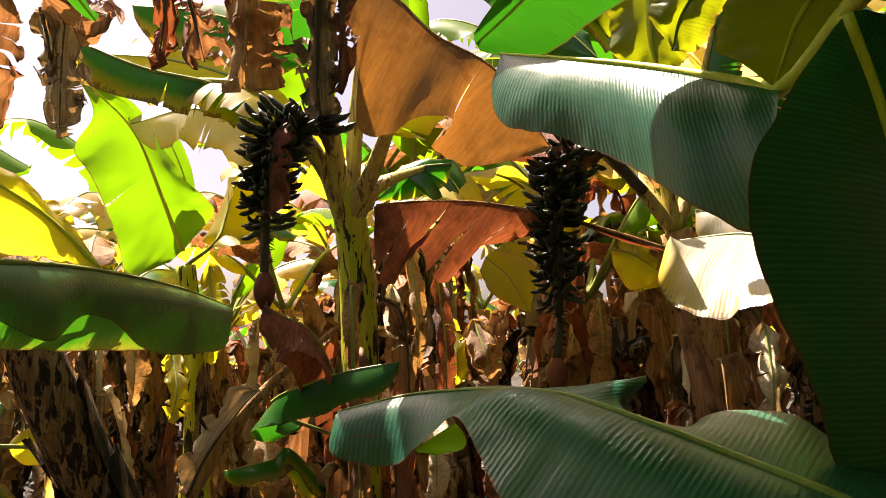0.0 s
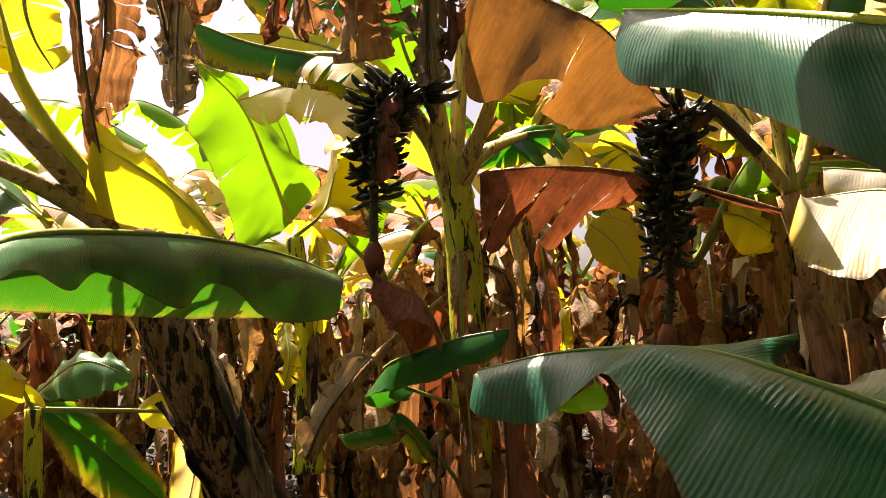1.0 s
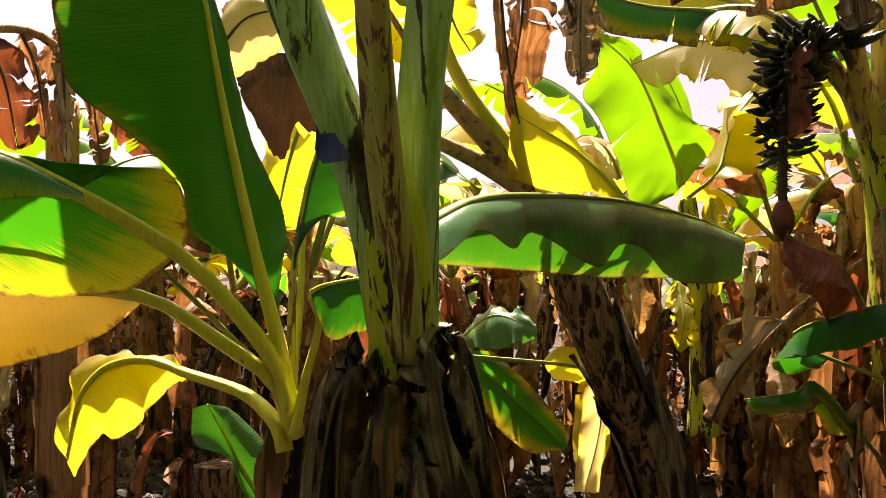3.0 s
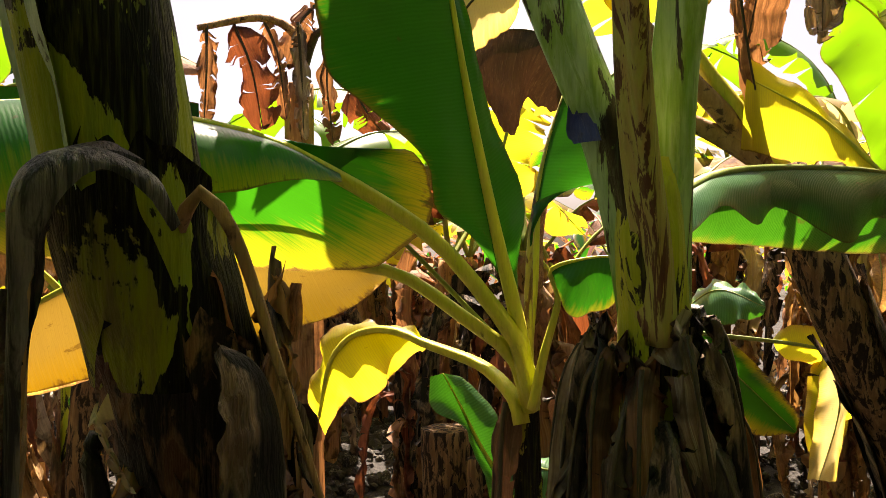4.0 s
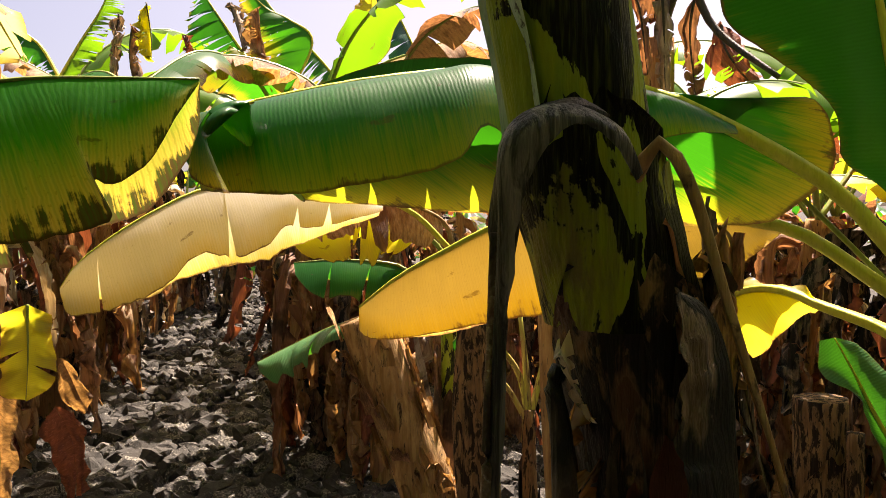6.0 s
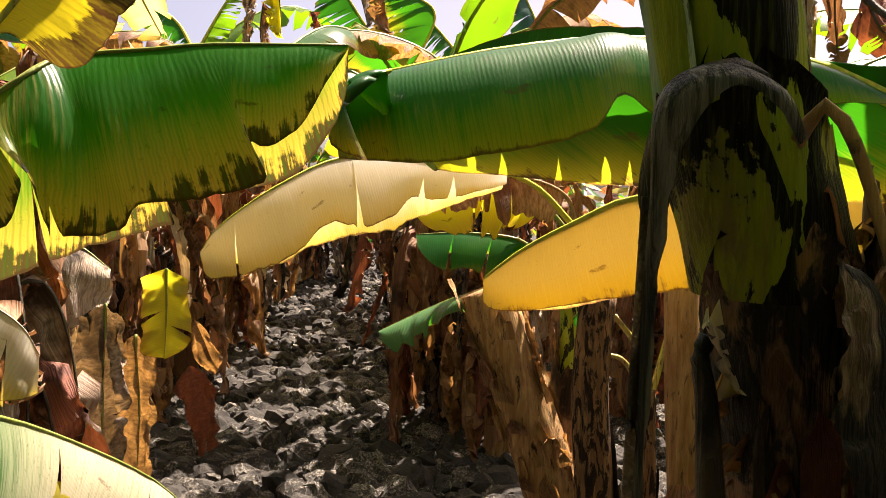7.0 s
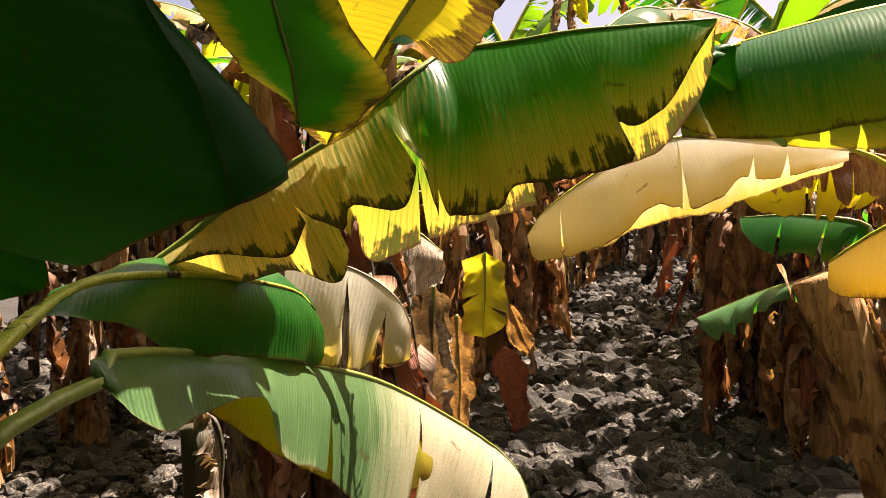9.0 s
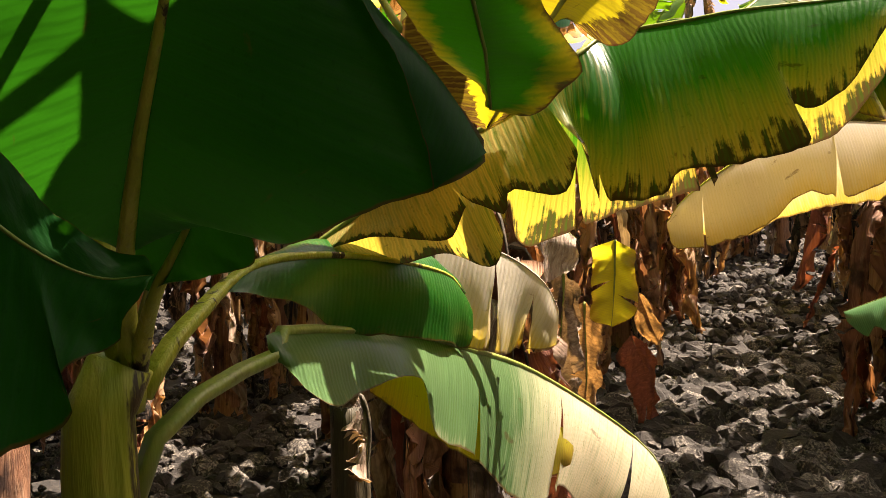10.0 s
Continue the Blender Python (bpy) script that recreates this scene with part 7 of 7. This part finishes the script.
hanging(pa, [(-0.966, 2.892, 3.331), (-0.998, 2.960, 3.141), (-1.018, 3.003, 3.001), (-1.022, 3.042, 2.867)], 0.1, GREY, 186, 0.03, fold=(10, 60), up=(0.1, -1, 0.05), n=44, m=7, tears=2, tip=0.95)

pt = plant_at((0, 0, 0), "tall banana plant with wind-torn leaves against the sky")
stem(pt, [(-7.962, -0.126, 1.260), (-8.012, -0.110, 2.139), (-8.068, -0.120, 3.017)], 0.12, 0.08, STEM_BROWN, 4, 68, BROWN)
blade(pt, [(-8.070, -0.146, 2.966), (-8.062, -0.492, 3.414), (-8.014, -0.684, 3.699), (-8.070, -0.876, 4.002)], [(-8.080, -0.197, 2.966), (-8.108, -0.797, 3.213), (-8.165, -0.992, 3.520), (-8.080, -0.926, 4.003)], (), GREEN, (0.98, -0.19, 0.66), rr=0.02, rib_mat=PETIOLE, n=60, m=6, seed=801, tears=14, wave=0.03, rag=0.08)
blade(pt, [(-8.069, -0.135, 2.991), (-8.053, 0.118, 3.532), (-8.002, -0.086, 3.718), (-8.047, -0.284, 3.821), (-7.993, -0.480, 3.999)], [(-8.081, -0.170, 3.069), (-8.031, -0.396, 3.210), (-8.068, -0.490, 3.516), (-8.000, -0.531, 3.949)], (), AGED, (0.98, -0.19, 0.66), rr=0.02, rib_mat=PETIOLE, n=60, m=6, seed=802, tears=14, wave=0.03, rag=0.08)
blade(pt, [(-8.177, 0.412, 3.146), (-8.253, 0.131, 3.493), (-8.325, -0.150, 3.786), (-8.389, -0.379, 4.106)], [(-8.192, 0.333, 3.146), (-8.174, -0.087, 3.187), (-8.229, -0.288, 3.450), (-8.397, -0.488, 3.895)], (), AGED_EDGE, (0.98, -0.19, 0.66), rr=0.02, rib_mat=PETIOLE, n=60, m=6, seed=803, tears=20, wave=0.03, rag=0.08)
blade(pt, [(-7.872, -0.125, 3.132), (-7.924, -0.345, 3.294), (-7.987, -0.614, 3.467)], [(-7.871, -0.151, 3.041), (-7.829, -0.499, 2.930), (-7.899, -0.813, 3.082), (-7.990, -0.639, 3.447)], (), YELLOW, (0.98, -0.19, 0.66), rr=0.02, rib_mat=PETIOLE, n=60, m=6, seed=804, tears=10, wave=0.03, rag=0.08)
blade(pt, [(-8.037, 1.170, 3.247), (-8.081, 1.045, 3.566), (-8.137, 0.869, 3.938), (-8.193, 0.666, 4.205)], [(-8.056, 1.065, 3.221), (-8.004, 0.842, 3.338), (-8.047, 0.719, 3.653), (-8.197, 0.612, 4.099)], (), TEAL, (0.98, -0.19, 0.66), rr=0.02, rib_mat=PETIOLE, n=60, m=6, seed=805, tears=6, wave=0.03, rag=0.08)
blade(pt, [(-8.045, 0.582, 3.182), (-8.056, 0.640, 3.548), (-8.075, 0.674, 3.967)], [(-8.080, 0.430, 3.288), (-8.102, 0.436, 3.655), (-8.093, 0.597, 4.020)], [(-8.018, 0.738, 3.234), (-8.034, 0.754, 3.548), (-8.068, 0.710, 3.967)], YELLOW, (0.98, -0.19, 0.66), rr=0.02, rib_mat=PETIOLE, n=60, m=6, seed=806, tears=10, wave=0.03, rag=0.08)
blade(pt, [(-8.039, -2.044, 3.149), (-8.023, -1.860, 3.466), (-8.005, -1.676, 3.758), (-8.001, -1.560, 4.051)], (), [(-8.009, -1.890, 3.148), (-7.986, -1.682, 3.416), (-7.972, -1.503, 3.757), (-7.978, -1.440, 4.051)], LIME, (0.98, -0.19, 0.66), rr=0.02, rib_mat=PETIOLE, n=60, m=6, seed=807, tears=22, wave=0.03, rag=0.08)
blade(pt, [(-8.144, -2.056, 3.165), (-8.201, -2.246, 3.489), (-8.266, -2.536, 3.640), (-8.335, -2.877, 3.692)], [(-8.154, -2.105, 3.165), (-8.220, -2.395, 3.341), (-8.273, -2.637, 3.442), (-8.329, -2.879, 3.593)], (), GREEN, (0.98, -0.19, 0.66), rr=0.02, rib_mat=PETIOLE, n=60, m=6, seed=808, tears=10, wave=0.03, rag=0.08)
hanging(pt, [(-7.762, -1.502, 3.661), (-7.754, -1.539, 3.424), (-7.741, -1.568, 3.115)], 0.12, GREY, 820, 0.06, n=30, m=5)
hanging(pt, [(-7.735, -1.396, 3.565), (-7.726, -1.424, 3.328), (-7.709, -1.404, 3.113)], 0.12, BROWN, 821, 0.06, n=30, m=5)
hanging(pt, [(-7.724, -1.275, 3.755), (-7.700, -1.243, 3.469), (-7.689, -1.247, 3.279)], 0.12, YELLOW, 822, 0.06, n=30, m=5)
hanging(pt, [(-7.648, -0.976, 3.467), (-7.628, -0.933, 3.277), (-7.610, -0.889, 3.110)], 0.12, RUST, 823, 0.06, n=30, m=5)
hanging(pt, [(-7.592, -0.597, 3.750), (-7.565, -0.531, 3.512), (-7.548, -0.496, 3.345)], 0.12, GREY, 824, 0.06, n=30, m=5)
hanging(pt, [(-7.545, -0.363, 3.701), (-7.526, -0.344, 3.463), (-7.506, -0.301, 3.272)], 0.12, TAN, 825, 0.06, n=30, m=5)
hanging(pt, [(-7.596, 0.330, 3.402), (-7.576, 0.374, 3.205), (-7.560, 0.395, 3.009)], 0.12, BROWN, 826, 0.06, n=30, m=5)
# ---- the rest of the plantation ----
def generic(seed, h, green):
    rnd = random.Random(seed)
    ob = plant_at((0, 0, 0), "banana plant with a skirt of hanging dry leaves", "plantation rows")
    lx, ly = rnd.uniform(-0.25, 0.25), rnd.uniform(-0.25, 0.25)
    top = (lx, ly, h)
    stem(ob, [(0, 0, -0.1), (lx * 0.4, ly * 0.4, h * 0.5), top], 0.12, 0.08, STEM_BROWN, 3, seed, BROWN)
    for k in range(6 if green else 3):
        a = k * 2.399 + rnd.uniform(-0.3, 0.3)
        L = rnd.uniform(1.4, 2.0)
        e = rnd.uniform(0.5, 1.1) + 0.5 * (k > 4)
        d = Vector((math.cos(a), math.sin(a), 0))
        p = [Vector(top), Vector(top) + d * L * 0.25 + Vector((0, 0, L * 0.32 * e + 0.1)), Vector(top) + d * L * 0.6 + Vector((0, 0, L * 0.5 * e)), Vector(top) + d * L * 0.95 + Vector((0, 0, L * (0.6 * e - 0.25)))]
        mt = rnd.choice((GREEN, AGED, PALE, YELLOW, AGED, LIME, TAN) if green else (PALE, TAN, FADED_GLARE, RUST, YELLOW, BROWN))
        leaf(ob, p, 0.22, 0.22, (10, 45), (10, 45), 0.2, mt, n=26, m=4, tears=9, seed=seed * 11 + k, wave=0.04, flop=38, gap=0.02, rr=0.022)
    for k in range(28):
        a = k * 2.399 + 1
        z = h * (0.99 - 0.026 * k)
        f = z / h
        d = Vector((math.cos(a), math.sin(a), 0))
        e = Vector((-d.y, d.x, 0))
        o = Vector((lx * f, ly * f, z))
        L = rnd.uniform(0.5, 1.3)
        out = rnd.uniform(0.16, 0.3) if k % 3 else rnd.uniform(0.3, 0.6)
        sw = rnd.uniform(-0.2, 0.2)
        hanging(ob, [o + d * 0.08, o + d * out * 0.8 + Vector((0, 0, 0.05)), o + d * out + e * sw * 0.5 + Vector((0, 0, -0.35 * L)), o + d * out * rnd.uniform(0.7, 1.2) + e * sw + Vector((0, 0, -min(L, z - 0.05)))],
                rnd.uniform(0.035, 0.13), rnd.choice((BROWN, RUST, TAN, GREY, BLEACHED, TAN, SHEATH, BROWN, SHEATH)), seed * 17 + k, crumple=rnd.uniform(0.03, 0.09), n=24, m=4, rr=0, tears=6, tip=0.45, fold=(rnd.uniform(10, 60), rnd.uniform(60, 95)))
    return ob


KINDS = [generic(200 + k, 1.75 + 0.12 * k, k % 2 == 0) for k in range(6)]
rnd = random.Random(77)
SPOTS = [(-0.35, 6.2), (-2.5, 6.6), (1.7, 5.9), (0.75, 6.7), (-1.2, 6.9), (-3.6, 5.6), (-5.2, 6.2), (-4.2, 7.6), (-2.9, 9.0), (-6.8, 4.6), (-1.5, 9.3), (0.3, 10.4), (2.4, 6.9), (-8.6, 4.6), (-9.2, 3.6), (-8.0, 5.6), (-4.9, 4.0), (2.6, 2.9), (2.9, 0.9), (2.3, -0.9), (1.2, -2.4), (1.9, -0.4), (-0.4, -3.1), (1.9, -1.8), (0.6, -3.4), (3.6, -2.6), (4.6, 1.2), (2.8, -4.4), (0.8, -5.0), (3.0, 4.6), (-1.9, -3.3), (-18.0, -1.0), (-19.5, -0.2), (-17.2, -2.0), (-7.2, 1.7), (-9.5, 1.6), (-2.6, 7.6), (-0.2, 8.4), (-5.6, -4.9), (-7.3, -4.6), (-9.0, -4.4), (-8.0, -3.6)]
for row, xs in ((-2.35, (-4.9, -5.8, -7.2, -8.8, -10.4, -12.2, -14.2, -16.5)), (0.35, (-6.2, -7.0, -8.6, -10.2, -12.0, -14.0, -16.3)), (3.1, (-4.0, -5.6, -7.3, -9.2, -11.5, -14.0)), (5.6, (-5.0, -6.9, -9.0, -11.5, 2.2, 4.0)), (7.3, (-3.2, -1.9, 0.6, 2.3, 4.2, -7.5)), (9.6, (-6.0, -4.2, -2.4, 1.2, 3.2, -9.0)), (12.4, (-7.5, -5.2, -3.0, 0.8, 3.0, 5.5)), (15.5, (-9, -6, -3.2, -0.6, 2.2, 5.4)), (-4.9, (-1.2, -3.0, -4.8, -6.7, -9.0, -11.5, -14.5)), (-7.5, (-2.0, -4.5, -7.0, -10.0, -13.0))):
    for x in xs:
        SPOTS.append((x + rnd.uniform(-0.2, 0.2), row + rnd.uniform(-0.2, 0.2) - (0.6 if x == -4.9 else 0.5 if x == -5.8 else 0)))
for i, (x, y) in enumerate(SPOTS):
    k = KINDS[(i * 7 + 3) % 6]
    tall = 0.72 if -4.6 < x < -1.5 and -4.6 < y < -2.2 else 1.5 if x > 0.7 and y < 4.7 else 0.82 if x < -2.5 and y > 1.2 else 1.2 if 5 < y < 9 else 1.12 if -7 < x < -5 and -0.5 < y < 1.2 else 1.0
    m = pose(x, y, 0, 0, 0, rnd.uniform(0, 360)) @ Matrix.Scale(rnd.uniform(0.95, 1.1) * tall, 4)
    if i < 6:
        KINDS[i].matrix_basis = m
    else:
        copy_thing(k, m)


def far_rows():
    """The rows beyond, where single plants run together."""
    r = random.Random(9)
    verts, faces, uvs = [], [], []
    for _ in range(5200):
        a, q = r.uniform(0, 2 * math.pi), r.uniform(19, 42)
        o = Vector((-3 + math.cos(a) * q, 2 + math.sin(a) * q, r.uniform(0.3, 2.9)))
        d = Vector((r.uniform(-1, 1), r.uniform(-1, 1), r.uniform(-0.7, 0.6))).normalized()
        s = d.cross(Vector((r.uniform(-0.4, 0.4), r.uniform(-0.4, 0.4), 1))).normalized()
        L, w = r.uniform(0.6, 1.5), r.uniform(0.14, 0.26)
        k = len(verts)
        for i in range(6):
            f = i / 5
            c = o + d * L * f + Vector((0, 0, -0.35 * L * f * f))
            ww = w * (0.25 + math.sin(math.pi * (0.1 + 0.85 * f)))
            for j in (-1, 0, 1):
                verts.append(c + s * j * ww * 0.7 - Vector((0, 0, abs(j) * ww * 0.45)))
                uvs.append((L * f, abs(j)))
        for i in range(5):
            for j in range(2):
                b = k + i * 3 + j
                faces.append((b, b + 1, b + 4, b + 3))
    me = mesh_of("far_banana_rows", verts, faces, AGED, uvs)
    for mt in (YELLOW, BROWN, GREEN, RUST):
        me.materials.append(mt)
    idx = []
    for _ in range(len(faces) // 10):
        idx += [r.choice((0, 0, 1, 2, 2, 3, 4))] * 10
    me.polygons.foreach_set("material_index", idx)
    tagged(new("far_banana_rows", me), "far rows of banana plants with green and dry leaves", "banana plants", "", "stuff")


far_rows()
